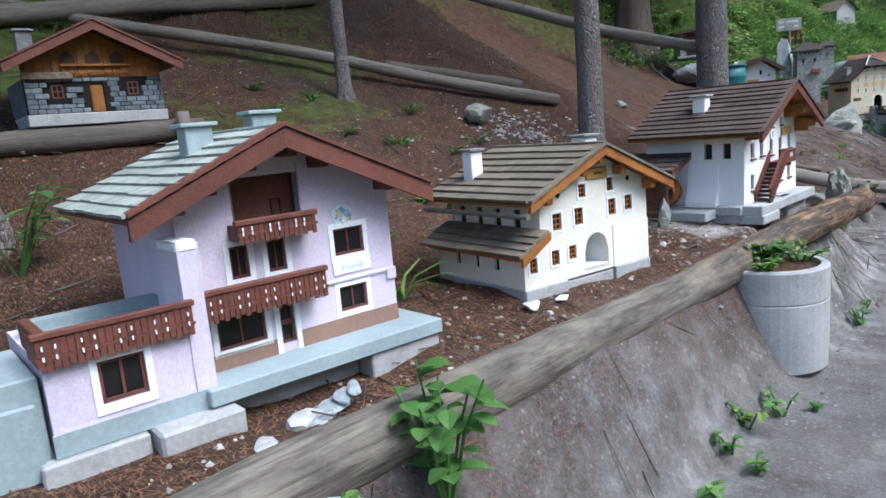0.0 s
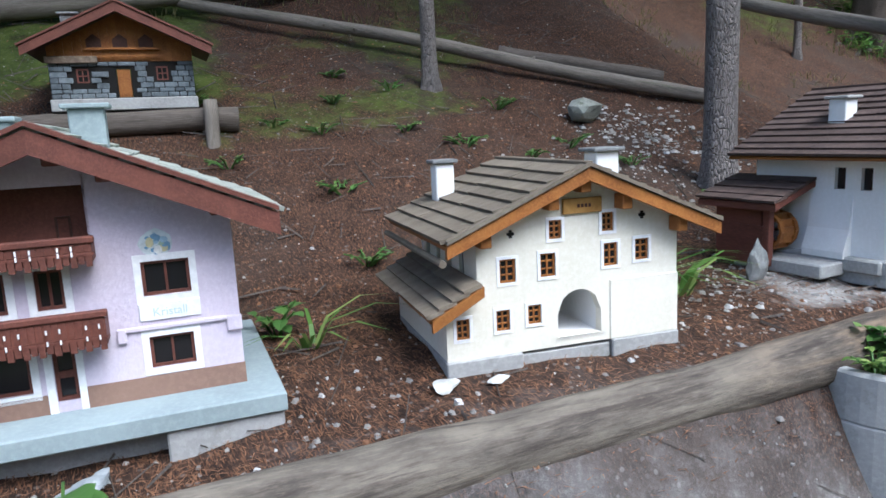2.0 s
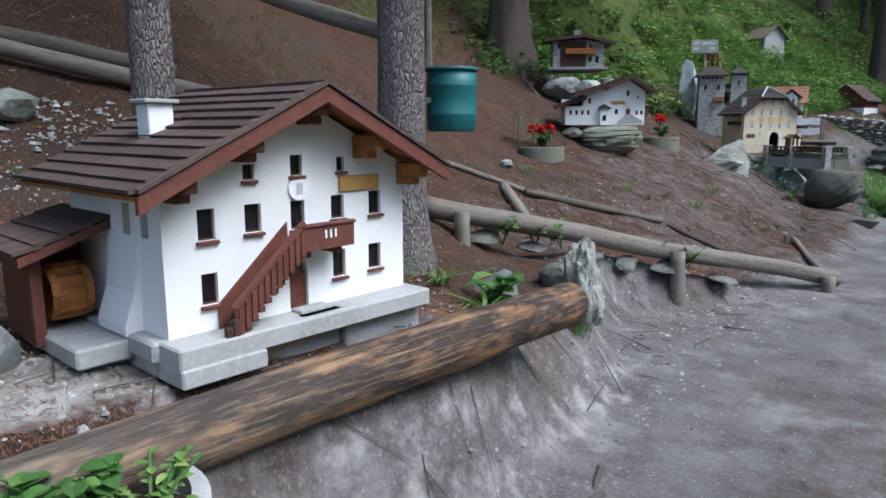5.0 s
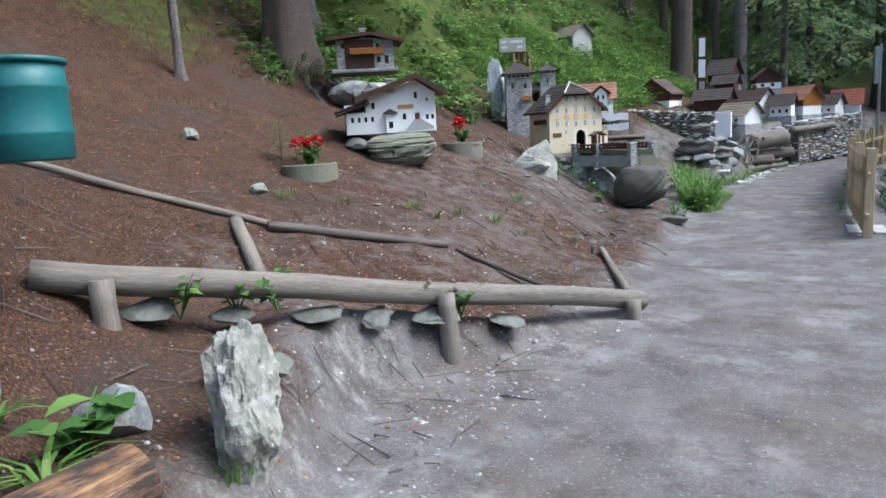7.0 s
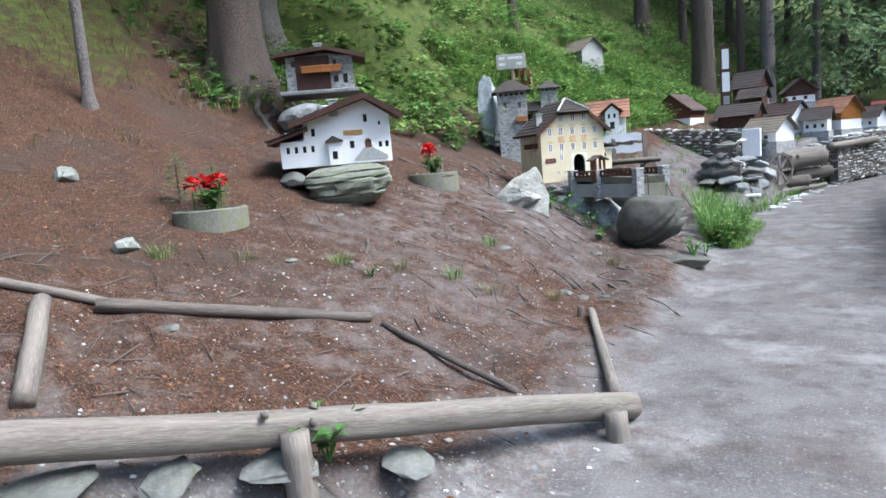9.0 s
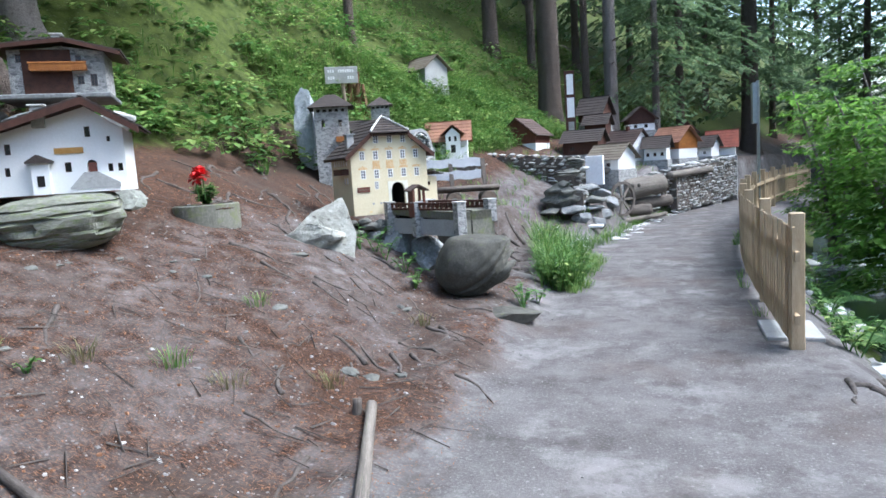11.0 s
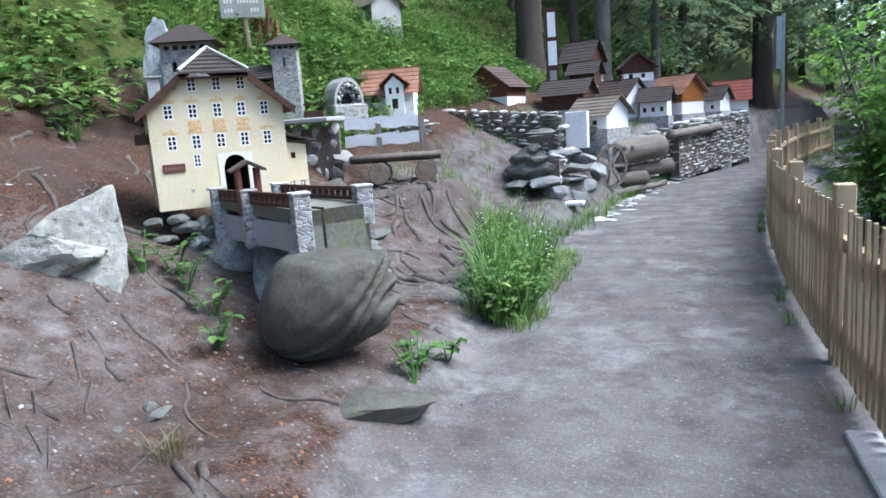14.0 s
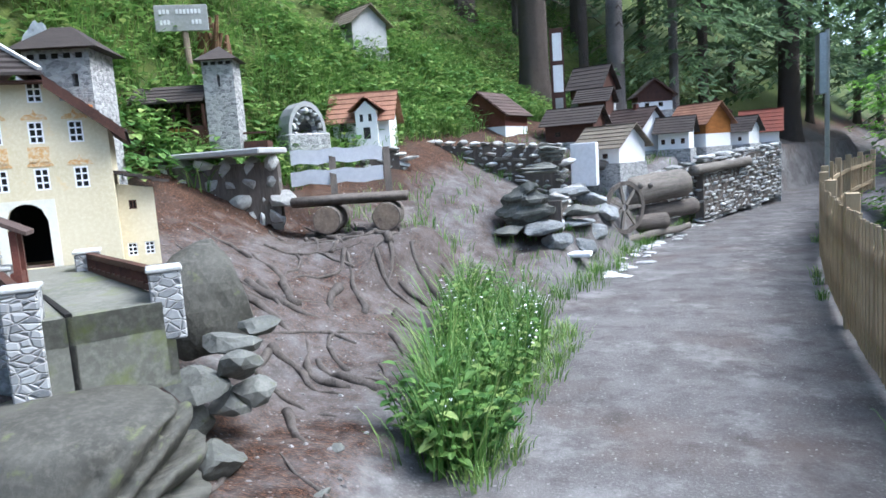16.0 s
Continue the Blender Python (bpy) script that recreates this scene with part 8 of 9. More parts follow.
def leafy_plant(x, y, z, height, stems, leaves, size, mat, label, seed=0, spread=0.35, name="leafy_plant", single_leaves=False, lean=(0, 0), wide=0.62, group=""):
    rnd = random.Random(seed)
    p = thing(name, pose(x, y, z), label, "plant", group)
    V, F = [], []
    for s in range(stems):
        a = rnd.uniform(0, math.tau)
        h = height * rnd.uniform(0.6, 1.0)
        tip = Vector((math.cos(a) * spread * height + lean[0], math.sin(a) * spread * height + lean[1], h))
        bm = bmesh.new()
        mid = tip * 0.5 + Vector((0, 0, h * 0.12))
        tube(bm, [(0, 0, -0.03), mid, tip], [0.006, 0.005, 0.003], 5)
        part("stem", bm, M["leaf"], p)
        for k in range(leaves):
            t = 0.25 + 0.75 * (k + rnd.random() * 0.5) / leaves
            c = mid * (2 * t) if t < 0.5 else mid + (tip - mid) * (2 * t - 1)
            la = rnd.uniform(0, math.tau)
            d = Vector((math.cos(la), math.sin(la), rnd.uniform(-0.1, 0.5)))
            L = size * rnd.uniform(0.6, 1.15)
            if single_leaves:
                v, f = [], []
                add_leaf(v, f, c, d, (0, 0, 1), L, L * wide)
                o = new("leaf", raw_mesh("leaf", v, f, mat))
                o.parent = p
            else:
                add_leaf(V, F, c, d, (0, 0, 1), L, L * wide)
    if V:
        o = new("leaves", raw_mesh("leaves", V, F, mat))
        o.parent = p
    return p


def grass_tuft(x, y, z, n, h, mat, label, seed=0, r=0.1, width=0.012, bend_=0.5, name="grass_tuft", group="", kind=""):
    rnd = random.Random(seed)
    V, F = [], []
    blades(V, F, rnd, 0, 0, 0, n, h, r, width, bend_)
    o = new(name, raw_mesh(name, V, F, mat))
    o.matrix_world = pose(x, y, z)
    return tagged(o, label, "grass", group, kind)


def blades(V, F, rnd, x, y, z, n, h, r, width, bend_):
    for k in range(n):
        a, rr = rnd.uniform(0, math.tau), r * math.sqrt(rnd.random())
        bx_, by_ = x + rr * math.cos(a), y + rr * math.sin(a)
        a2 = a + rnd.uniform(-0.8, 0.8)
        L = h * rnd.uniform(0.55, 1.1)
        dx, dy = math.cos(a2), math.sin(a2)
        w = width * rnd.uniform(0.7, 1.2)
        i = len(V)
        for t in (0, 0.4, 0.75):
            off = bend_ * L * t * t
            zz = z + L * (t - 0.35 * bend_ * t * t)
            ww = w * (1 - 0.6 * t) / 2
            V += [(bx_ + dx * off - dy * ww, by_ + dy * off + dx * ww, zz), (bx_ + dx * off + dy * ww, by_ + dy * off - dx * ww, zz)]
        off = bend_ * L
        V.append((bx_ + dx * off, by_ + dy * off, z + L * (1 - 0.45 * bend_)))
        F += [(i, i + 1, i + 3, i + 2), (i + 2, i + 3, i + 5, i + 4), (i + 4, i + 5, i + 6)]


def fern(x, y, z, fronds, length, seed, label="green fern with arching fronds", mat="leaf", group="ferns"):
    rnd = random.Random(seed)
    p = thing("fern", pose(x, y, z), label, "fern", group)
    for k in range(fronds):
        a = math.tau * k / fronds + rnd.uniform(-0.3, 0.3)
        L = length * rnd.uniform(0.7, 1.1)
        d = Vector((math.cos(a), math.sin(a), 0))
        V, F = [], []
        m = 16
        for j in range(m):
            t = (j + 1) / (m + 1)
            c = d * L * t * 0.85 + Vector((0, 0, L * (0.75 * t - 0.65 * t * t)))
            w = L * 0.22 * math.sin(math.pi * min(1, 0.15 + t * 0.85)) + 0.01
            for s in (-1, 1):
                side = Vector((-d.y, d.x, 0)) * s + d * 0.35
                add_leaf(V, F, c, side + Vector((0, 0, -0.15)), (0, 0, 1), w, L * 0.05, droop=0.2)
        o = new("frond", raw_mesh("frond", V, F, M[mat]))
        o.parent = p


def stuff(name, V, F, mat, label, category):
    o = new(name, raw_mesh(name, V, F, mat))
    return tagged(o, label, category, kind="stuff")


# plants of the first terrace
leafy_plant(-1.33, 1.21, 0.43, 0.44, 7, 8, 0.10, M["leaf"], "broad-leaved green plant growing in front of the log", 3, 0.30, single_leaves=True, wide=0.72)
leafy_plant(-1.25, 0.74, 0.60, 0.12, 4, 4, 0.06, M["leaf_pale"], "small leafy weed in the planter", 5, 0.5)
leafy_plant(-1.32, 3.95, 0.58, 0.16, 15, 6, 0.07, M["leaf"], "strawberry leaves filling a concrete planter", 6, 0.8, wide=0.9)
leafy_plant(-1.15, 4.07, 0.59, 0.12, 12, 6, 0.04, M["leaf_pale"], "pale trailing weeds in a concrete planter", 7, 1.2)
leafy_plant(-1.25, 3.75, 0.59, 0.10, 12, 6, 0.04, M["leaf_pale"], "pale trailing weeds in a concrete planter", 8, 1.2)
pr = random.Random(12)
for k, (x, y, h, n, s) in enumerate(((-1.0, 1.95, 0.10, 3, 0.05), (-0.98, 2.35, 0.10, 3, 0.07), (-1.08, 2.75, 0.14, 4, 0.06), (-1.1, 3.0, 0.14, 4, 0.07), (-1.02, 3.25, 0.16, 4, 0.06), (-0.95, 2.65, 0.08, 3, 0.05), (-0.85, 1.75, 0.08, 3, 0.06), (-1.0, 4.9, 0.13, 4, 0.07), (-1.05, 5.3, 0.08, 3, 0.05), (-1.1, 1.6, 0.1, 3, 0.05), (-0.9, 3.4, 0.06, 3, 0.04))):
    leafy_plant(x, y, ground(x, y), h, n, 4, s, M["leaf" if k % 3 else "leaf_pale"], "small green weed on the bank", 40 + k, 0.6, group="bank weeds")
for k, (x, y, n, h) in enumerate(((-2.12, 3.50, 26, 0.34), (-2.0, 3.60, 14, 0.30), (-2.35, 2.05, 10, 0.28), (-1.85, 6.35, 20, 0.22), (-2.2, 6.4, 16, 0.2))):
    grass_tuft(x, y, ground(x, y), n, h, M["grass"], "clump of long arching green leaves", 60 + k, 0.05, 0.024, 1.35)
leafy_plant(-2.6, 2.0, ground(-2.6, 2.0), 0.16, 5, 4, 0.09, M["leaf"], "leafy plant between the model houses", 70, 0.6)
leafy_plant(-1.95, 6.55, ground(-1.95, 6.55) + 0.02, 0.20, 6, 3, 0.15, M["leaf"], "large-leaved plant beside the standing rock", 71, 0.8, wide=0.8)
leafy_plant(-2.6, 4.05, ground(-2.6, 4.05), 0.14, 4, 4, 0.07, M["leaf"], "small weed by the mill", 72, 0.6)
leafy_plant(-3.5, 0.85, ground(-3.5, 0.85), 0.45, 6, 6, 0.10, M["leaf"], "leafy sapling at the foot of the spruce", 73, 0.5)
for k, (x, y) in enumerate(((-4.5, 2.6), (-4.3, 2.85), (-3.9, 3.7), (-3.8, 4.5), (-4.7, 3.1), (-3.4, 3.9), (-4.1, 2.2), (-3.3, 3.2), (-3.7, 4.1), (-4.9, 2.2), (-3.5, 4.8), (-4.4, 4.3), (-3.2, 3.4), (-3.05, 2.6), (-3.6, 2.7), (-3.3, 4.4), (-2.9, 3.1), (-4.2, 3.4), (-4.8, 3.6), (-3.0, 5.0), (-5.2, 3.3))):
    leafy_plant(x, y, ground(x, y), 0.055 + 0.012 * (k % 4), 7, 4, 0.042 + 0.006 * (k % 3), M["leaf"], "low green plant in the needle litter", 80 + k, 1.9, group="slope plants")
for k, (x, y) in enumerate(((-2.5, 7.9), (-2.35, 8.05), (-1.75, 9.15), (-2.6, 7.6))):
    leafy_plant(x, y, ground(x, y) + 0.12, 0.22, 5, 4, 0.08, M["leaf"], "weed with lobed leaves growing round the rail log", 100 + k, 0.6, wide=0.9)
for k, (x, y) in enumerate(((-2.95, 11.6), (-2.65, 11.95), (-2.35, 12.05), (-3.3, 11.3), (-3.7, 10.7), (-4.1, 10.3), (-2.0, 12.6), (-2.9, 13.2), (-1.9, 14.1))):
    grass_tuft(x, y, ground(x, y), 46, 0.14, M["grass"] if k % 2 else M["grass_dry"], "sparse tuft of grass on the bare slope", 110 + k, 0.10, 0.006, 0.5, group="slope grass")
leafy_plant(-3.05, 11.35, ground(-3.05, 11.35), 0.08, 4, 4, 0.05, M["leaf"], "small weed on the bare slope", 121, 0.6)
grass_tuft(-2.3, 5.95, ground(-2.3, 5.95), 40, 0.2, M["grass"], "grass beside the mill", 122, 0.12, 0.008, 0.5)
grass_tuft(-1.55, 6.85, ground(-1.55, 6.85), 40, 0.16, M["grass"], "grass at the foot of the standing rock", 123, 0.08, 0.008, 0.5)


# geraniums
def geranium(x, y, z, seed):
    leafy_plant(x, y, z, 0.26, 16, 7, 0.07, M["leaf"], "bushy green geranium leaves in a planter", seed, 0.45, wide=0.9, group="geraniums")
    rnd = random.Random(seed)
    for k in range(4):
        f = thing("geranium_flower", pose(x + rnd.uniform(-0.14, 0.14), y + rnd.uniform(-0.14, 0.14), z + rnd.uniform(0.24, 0.36)), "bright red round geranium flower head", "flower", "geranium flowers")
        V, F = [], []
        for j in range(30):
            u, v = rnd.uniform(-1, 1), rnd.uniform(0, math.tau)
            r = math.sqrt(1 - u * u)
            d = Vector((r * math.cos(v), r * math.sin(v), u * 0.75))
            add_leaf(V, F, d * 0.03, d, (0.1, 0.2, 1), 0.052, 0.046, droop=0.0)
        o = new("petals", raw_mesh("petals", V, F, M["red_flower"]))
        o.parent = f
        bm = bmesh.new()
        tube(bm, [(0, 0, 0), (0.01, 0, -0.22)], [0.005, 0.006], 5)
        part("stalk", bm, M["leaf"], f)


geranium(-4.36, 11.02, 1.20, 131)
geranium(-4.16, 14.38, 1.29, 132)
for k, (x, y, h) in enumerate(((-4.75, 11.05, 0.42), (-4.6, 11.3, 0.36))):
    t = thing("young_spruce", pose(x, y, ground(x, y)), "small young spruce behind the planter", "tree", "young trees")
    bm = bmesh.new()
    tube(bm, [(0, 0, -0.05), (0, 0, h)], [0.012, 0.004], 6)
    part("trunk", bm, M["bark_dark"], t)
    rnd = random.Random(140 + k)
    V, F = [], []
    for j in range(220):
        z = h * rnd.random()
        a = rnd.uniform(0, math.tau)
        L = 0.16 * (1.05 - z / h)
        s = rnd.uniform(0.3, 1)
        add_leaf(V, F, (math.cos(a) * L * s, math.sin(a) * L * s, z), (math.cos(a + rnd.uniform(-1, 1)), math.sin(a), 0.3), (0, 0, 1), 0.06, 0.012, droop=0.1)
    o = new("crown", raw_mesh("crown", V, F, M["needles"]))
    o.parent = t

# tall weeds at the fork of the path
leafy = random.Random(150)


def fork_spot(r):
    u = r.random()
    return -1.15 - 0.42 * u + r.uniform(-0.28, 0.28) * (0.7 + 0.7 * u), 16.75 + 2.9 * u


V, F, V2, F2 = [], [], [], []
for k in range(120):
    x, y = fork_spot(leafy)
    blades(V, F, leafy, x, y, ground(x, y), 12, leafy.uniform(0.3, 0.75), 0.10, 0.011, 0.45)
for k in range(70):
    x, y = -0.86 - 0.25 * leafy.random(), leafy.uniform(16.6, 19.6)
    blades(V2, F2, leafy, x, y, ground(x, y), 14, 0.14, 0.09, 0.008, 0.6)
stuff("weed_grass", V, F, M["grass"], "tall grass at the fork of the path", "grass")
stuff("low_grass", V2, F2, M["leaf_pale"], "low yellowish grass along the path edge", "grass")
for k in range(78):
    x, y = fork_spot(leafy)
    leafy_plant(x, y, ground(x, y), leafy.uniform(0.2, 0.5), 3, 8, 0.085, M["leaf_pale" if k % 3 else "leaf"], "leafy green weed at the fork of the path", 160 + k, 0.42, group="path weeds")
for k in range(24):
    x, y = fork_spot(leafy)
    leafy_plant(x, y, ground(x, y), leafy.uniform(0.35, 0.58), 2, 5, 0.035, M["trim_white"], "weed with small pale flowers", 290 + k, 0.4, group="pale flowers")
for k, (x, y) in enumerate(((-1.35, 15.55), (-1.25, 15.8), (-2.3, 15.0), (-2.9, 15.45), (-3.0, 15.3), (-2.75, 15.35), (-2.5, 15.25), (-1.3, 15.35))):
    leafy_plant(x, y, ground(x, y), 0.28 if k > 2 else 0.2, 4, 5, 0.085, M["leaf"], "green nettle-like plant by the boulder", 200 + k, 0.5, group="boulder plants")

# undergrowth of the green slope
ug = random.Random(7)
V, F, V2, F2, V3, F3 = [], [], [], [], [], []
for k in range(5200):
    y = ug.uniform(13.5, 40)
    u = -5.0 - 9 * ug.random() ** 1.6 - (0.9 if y < 17 else 0) - 0.9 * smooth(19, 13, y)
    x = u + bend(y)
    if noise.noise(Vector((x * 0.5, y * 0.5, 2))) < -0.18:
        continue
    z = ground(x, y)
    for j in range(4):
        a = ug.uniform(0, math.tau)
        L = ug.uniform(0.06, 0.17)
        add_leaf(V if k % 3 else V2, F if k % 3 else F2, (x + ug.gauss(0, 0.1), y + ug.gauss(0, 0.1), z + ug.uniform(0.0, 0.28)), (math.cos(a), math.sin(a), ug.uniform(-0.2, 0.6)), (0, 0, 1), L, L * 0.6)
    if k % 2:
        blades(V3, F3, ug, x, y, z, 5, 0.3, 0.15, 0.014, 0.6)
for k in range(2400):
    y = ug.uniform(19.5, 30)
    u = -4.6 - 2.6 * ug.random()
    x = u + bend(y)
    z = ground(x, y)
    for j in range(4):
        a = ug.uniform(0, math.tau)
        L = ug.uniform(0.05, 0.14)
        add_leaf(V2, F2, (x + ug.gauss(0, 0.1), y + ug.gauss(0, 0.1), z + ug.uniform(0.0, 0.35)), (math.cos(a), math.sin(a), ug.uniform(-0.2, 0.6)), (0, 0, 1), L, L * 0.6)
    blades(V3, F3, ug, x, y, z, 6, 0.42, 0.12, 0.014, 0.7)
for k in range(420):
    y = ug.uniform(15, 34)
    u = -4.9 - 4.5 * ug.random() ** 1.3 - 1.2 * smooth(19, 15, y)
    x, R = u + bend(y), ug.uniform(0.16, 0.42)
    z = ground(x, y)
    for j in range(int(120 * R)):
        a, q = ug.uniform(0, math.tau), math.sqrt(ug.random())
        p = (x + R * q * math.cos(a), y + R * q * math.sin(a), z + R * 0.9 * math.sqrt(1 - 0.9 * q * q) * ug.uniform(0.5, 1.1))
        L = ug.uniform(0.08, 0.17)
        a += ug.uniform(-0.7, 0.7)
        add_leaf(V2 if k % 2 else V, F2 if k % 2 else F, p, (math.cos(a), math.sin(a), ug.uniform(-0.3, 0.4)), (0, 0, 1), L, L * 0.6)
stuff("undergrowth", V, F, M["leaf"], "low green undergrowth covering the slope", "undergrowth")
stuff("undergrowth", V2, F2, M["leaf_pale"], "pale green undergrowth covering the slope", "undergrowth")
stuff("slope_grass", V3, F3, M["grass"], "bright grass on the slope", "grass")

# mossy grass high on the first slope
V, F = [], []
for k in range(2600):
    y, x = ug.uniform(-2, 14), -6.2 - 5 * ug.random()
    if noise.noise(Vector((x * 0.6, y * 0.6, 8))) < 0.0:
        continue
    blades(V, F, ug, x, y, ground(x, y), 5, 0.12, 0.15, 0.012, 0.6)
stuff("moss_grass", V, F, M["grass_dry"], "thin dry grass and moss high on the slope", "grass")

# weeds between the stones of the village
V, F = [], []
for k in range(420):
    y = ug.uniform(20, 31)
    x = bend(y) + ug.uniform(-4.2, -1.45)
    if ug.random() < 0.4:
        x = bend(y) - 1.5 + ug.gauss(0, 0.1)
    blades(V, F, ug, x, y, ground(x, y), 9, 0.2, 0.12, 0.010, 0.5)
stuff("wall_weeds", V, F, M["grass"], "grass growing between the village stones", "grass")


# ---- the far bank: creek, ferns, bright bush ----
for k in range(30):
    y = 14.0 + 12 * ug.random()
    x = bend(y) + ug.uniform(1.7, 3.6)
    s = ug.uniform(0.08, 0.22)
    rock(x, y, s, s * 0.8, s * 0.55, 320 + k, "stone_light" if k % 3 else "stone", "rounded pale stone in the creek", 0.2, ug.uniform(0, 90), 2, 0.15, group="creek stones")
for k in range(46):
    y = 12.6 + 6.5 * ug.random()
    x = bend(y) + ug.uniform(1.5, 2.9)
    s = ug.uniform(0.07, 0.20)
    rock(x, y, s, s * 0.8, s * 0.6, 900 + k, ("stone_light", "wall_stone", "stone_light", "stone_green")[k % 4], "pale wet stone in the creek bed", 0.35, ug.uniform(0, 90), 2, 0.2, group="creek stones")
for k in range(16):
    y = 12.8 + 4 * ug.random()
    x = bend(y) + ug.uniform(1.35, 2.1)
    leafy_plant(x, y, ground(x, y), ug.uniform(0.15, 0.32), 4, 6, 0.07, M["leaf_pale" if k % 3 else "leaf"], "leafy plant on the creek bank", 950 + k, 0.6, group="creek plants")
wv = [(1.9 + bend(y), y, -0.66) for y in range(8, 40, 2)] + [(4.6 + bend(y), y, -0.66) for y in range(8, 40, 2)]
nw = len(wv) // 2
wt = new("water", raw_mesh("water", wv, [(k, k + 1, nw + k + 1, nw + k) for k in range(nw - 1)], M["water"]))
tagged(wt, "dark shallow creek water beside the path", "water", kind="structure")
for k, (x, y, n, L) in enumerate(((2.0, 16.9, 11, 0.75), (2.45, 17.3, 11, 0.8), (1.75, 17.6, 9, 0.6), (2.9, 16.6, 10, 0.7), (1.9, 18.6, 9, 0.6), (2.2, 19.8, 9, 0.6))):
    fern(x, y, ground(x, y), n, L, 330 + k)
for k in range(22):
    y = 14.4 + 9 * ug.random()
    x = bend(y) + ug.uniform(1.35, 1.9)
    leafy_plant(x, y, ground(x, y), ug.uniform(0.2, 0.4), 4, 6, 0.08, M["leaf_pale" if k % 2 else "leaf"], "leafy plant behind the fence", 340 + k, 0.5, group="creek plants")
for k in range(14):
    y = 15 + 13 * ug.random()
    x = bend(y) + 0.86
    grass_tuft(x, y, ground(x, y), 18, 0.16, M["grass"], "grass at the foot of the fence", 370 + k, 0.06, 0.008, 0.5, group="fence grass")


def broad_tree(x, y, h, spread, n, seed, label, leaf=0.13):
    rnd = random.Random(seed)
    t = thing("deciduous_tree", pose(x, y, ground(x, y)), label, "tree", "creek trees")
    V, F = [], []
    for s in range(5):
        a = rnd.uniform(0, math.tau)
        bm = bmesh.new()
        tip = Vector((math.cos(a) * spread * 0.6, math.sin(a) * spread * 0.6, h * rnd.uniform(0.75, 1)))
        mid = tip * 0.5 + Vector((-tip.x * 0.2, -tip.y * 0.2, 0))
        tube(bm, [(0.05 * math.cos(a), 0.05 * math.sin(a), -0.3), mid, tip], [0.05, 0.035, 0.01], 7, 0.1, s)
        part("stem", bm, M["bark"], t, smooth=True)
        for b in range(n // 5):
            u = rnd.uniform(0.12, 1.0)
            c = mid * (2 * u) if u < 0.5 else mid + (tip - mid) * (2 * u - 1)
            ba = rnd.uniform(0, math.tau)
            bl = spread * rnd.uniform(0.3, 0.9) * (1.1 - 0.6 * u)
            bd = Vector((math.cos(ba), math.sin(ba), rnd.uniform(0.0, 0.35)))
            for j in range(16):
                q = c + bd * bl * (0.2 + 0.8 * j / 15) + Vector((rnd.gauss(0, 0.05), rnd.gauss(0, 0.05), rnd.gauss(0, 0.03) - 0.12 * bl * (j / 15) ** 2))
                la = ba + rnd.uniform(-1.3, 1.3)
                add_leaf(V, F, q, (math.cos(la), math.sin(la), rnd.uniform(-0.35, 0.2)), (0, 0, 1), leaf * rnd.uniform(0.6, 1.1), leaf * 0.55)
    o = new("crown", raw_mesh("crown", V, F, M["beech"]))
    o.parent = t
    return t


broad_tree(2.9, 18.6, 3.4, 1.4, 330, 401, "young bright green deciduous tree beyond the fence")
broad_tree(3.6, 21.0, 4.5, 1.7, 330, 402, "bright green deciduous tree beyond the fence")
broad_tree(3.3, 24.5, 3.4, 1.3, 250, 403, "bright green bush beyond the fence")
broad_tree(4.4, 29.5, 3.6, 1.5, 220, 404, "green bush at the bend of the path")

# ---- roots, litter and gravel ----
rr_ = random.Random(77)
def root_line(x, y, ang, ln, r, seed, label="bare tree root crossing the trodden slope"):
    rnd = random.Random(seed)
    pts, a = [], ang
    n = max(5, int(ln / 0.09))
    for k in range(n + 1):
        pts.append((x, y, ground(x, y) + r * (0.0 + 0.35 * math.sin(2.1 * k + seed) - 1.0 * (k / n) ** 3) + 0.006 * rnd.uniform(-1, 1)))
        a += rnd.uniform(-0.5, 0.5)
        x += math.cos(a) * ln / n
        y += math.sin(a) * ln / n
    bm = bmesh.new()
    tube(bm, pts, [r * (1 - 0.75 * k / n) for k in range(n + 1)], 8, 0.2, seed)
    single("root", bm, M["root"], pose(0, 0, 0), label, "root", "exposed roots", smooth=True)


for k in range(40):
    x, y = rr_.uniform(-3.9, -1.3), rr_.uniform(11.6, 16.2)
    root_line(x, y, rr_.choice((-0.5, 2.6, -0.2, -1.0)) + rr_.uniform(-0.4, 0.4), rr_.uniform(0.3, 0.8), rr_.uniform(0.009, 0.022), 500 + k)
for k in range(58):
    x, y = rr_.uniform(-3.7, -1.6), rr_.uniform(16.9, 20.4)
    root_line(x, y, rr_.choice((-0.6, 2.6, -0.9)) + rr_.uniform(-0.5, 0.5), rr_.uniform(0.5, 1.3), rr_.uniform(0.016, 0.046), 560 + k)
for k in range(30):
    x, y = rr_.uniform(-5.6, -3.6), rr_.uniform(14.6, 17.6)
    root_line(x, y, rr_.uniform(-1.0, 0.0), rr_.uniform(0.5, 1.3), rr_.uniform(0.012, 0.03), 600 + k)
for k in range(12):
    a = math.tau * k / 12
    root_line(-7.0 + 0.38 * math.cos(a), 14.6 + 0.38 * math.sin(a), a, 1.3, 0.06, 640 + k, "thick root at the foot of the old spruce")
for k in range(5):
    root_line(-0.85 + rr_.uniform(-0.2, 0.2), 5.2 + 0.2 * k, rr_.uniform(-2.5, -0.5), 0.35, 0.018, 660 + k, "pale dry root on the bank")
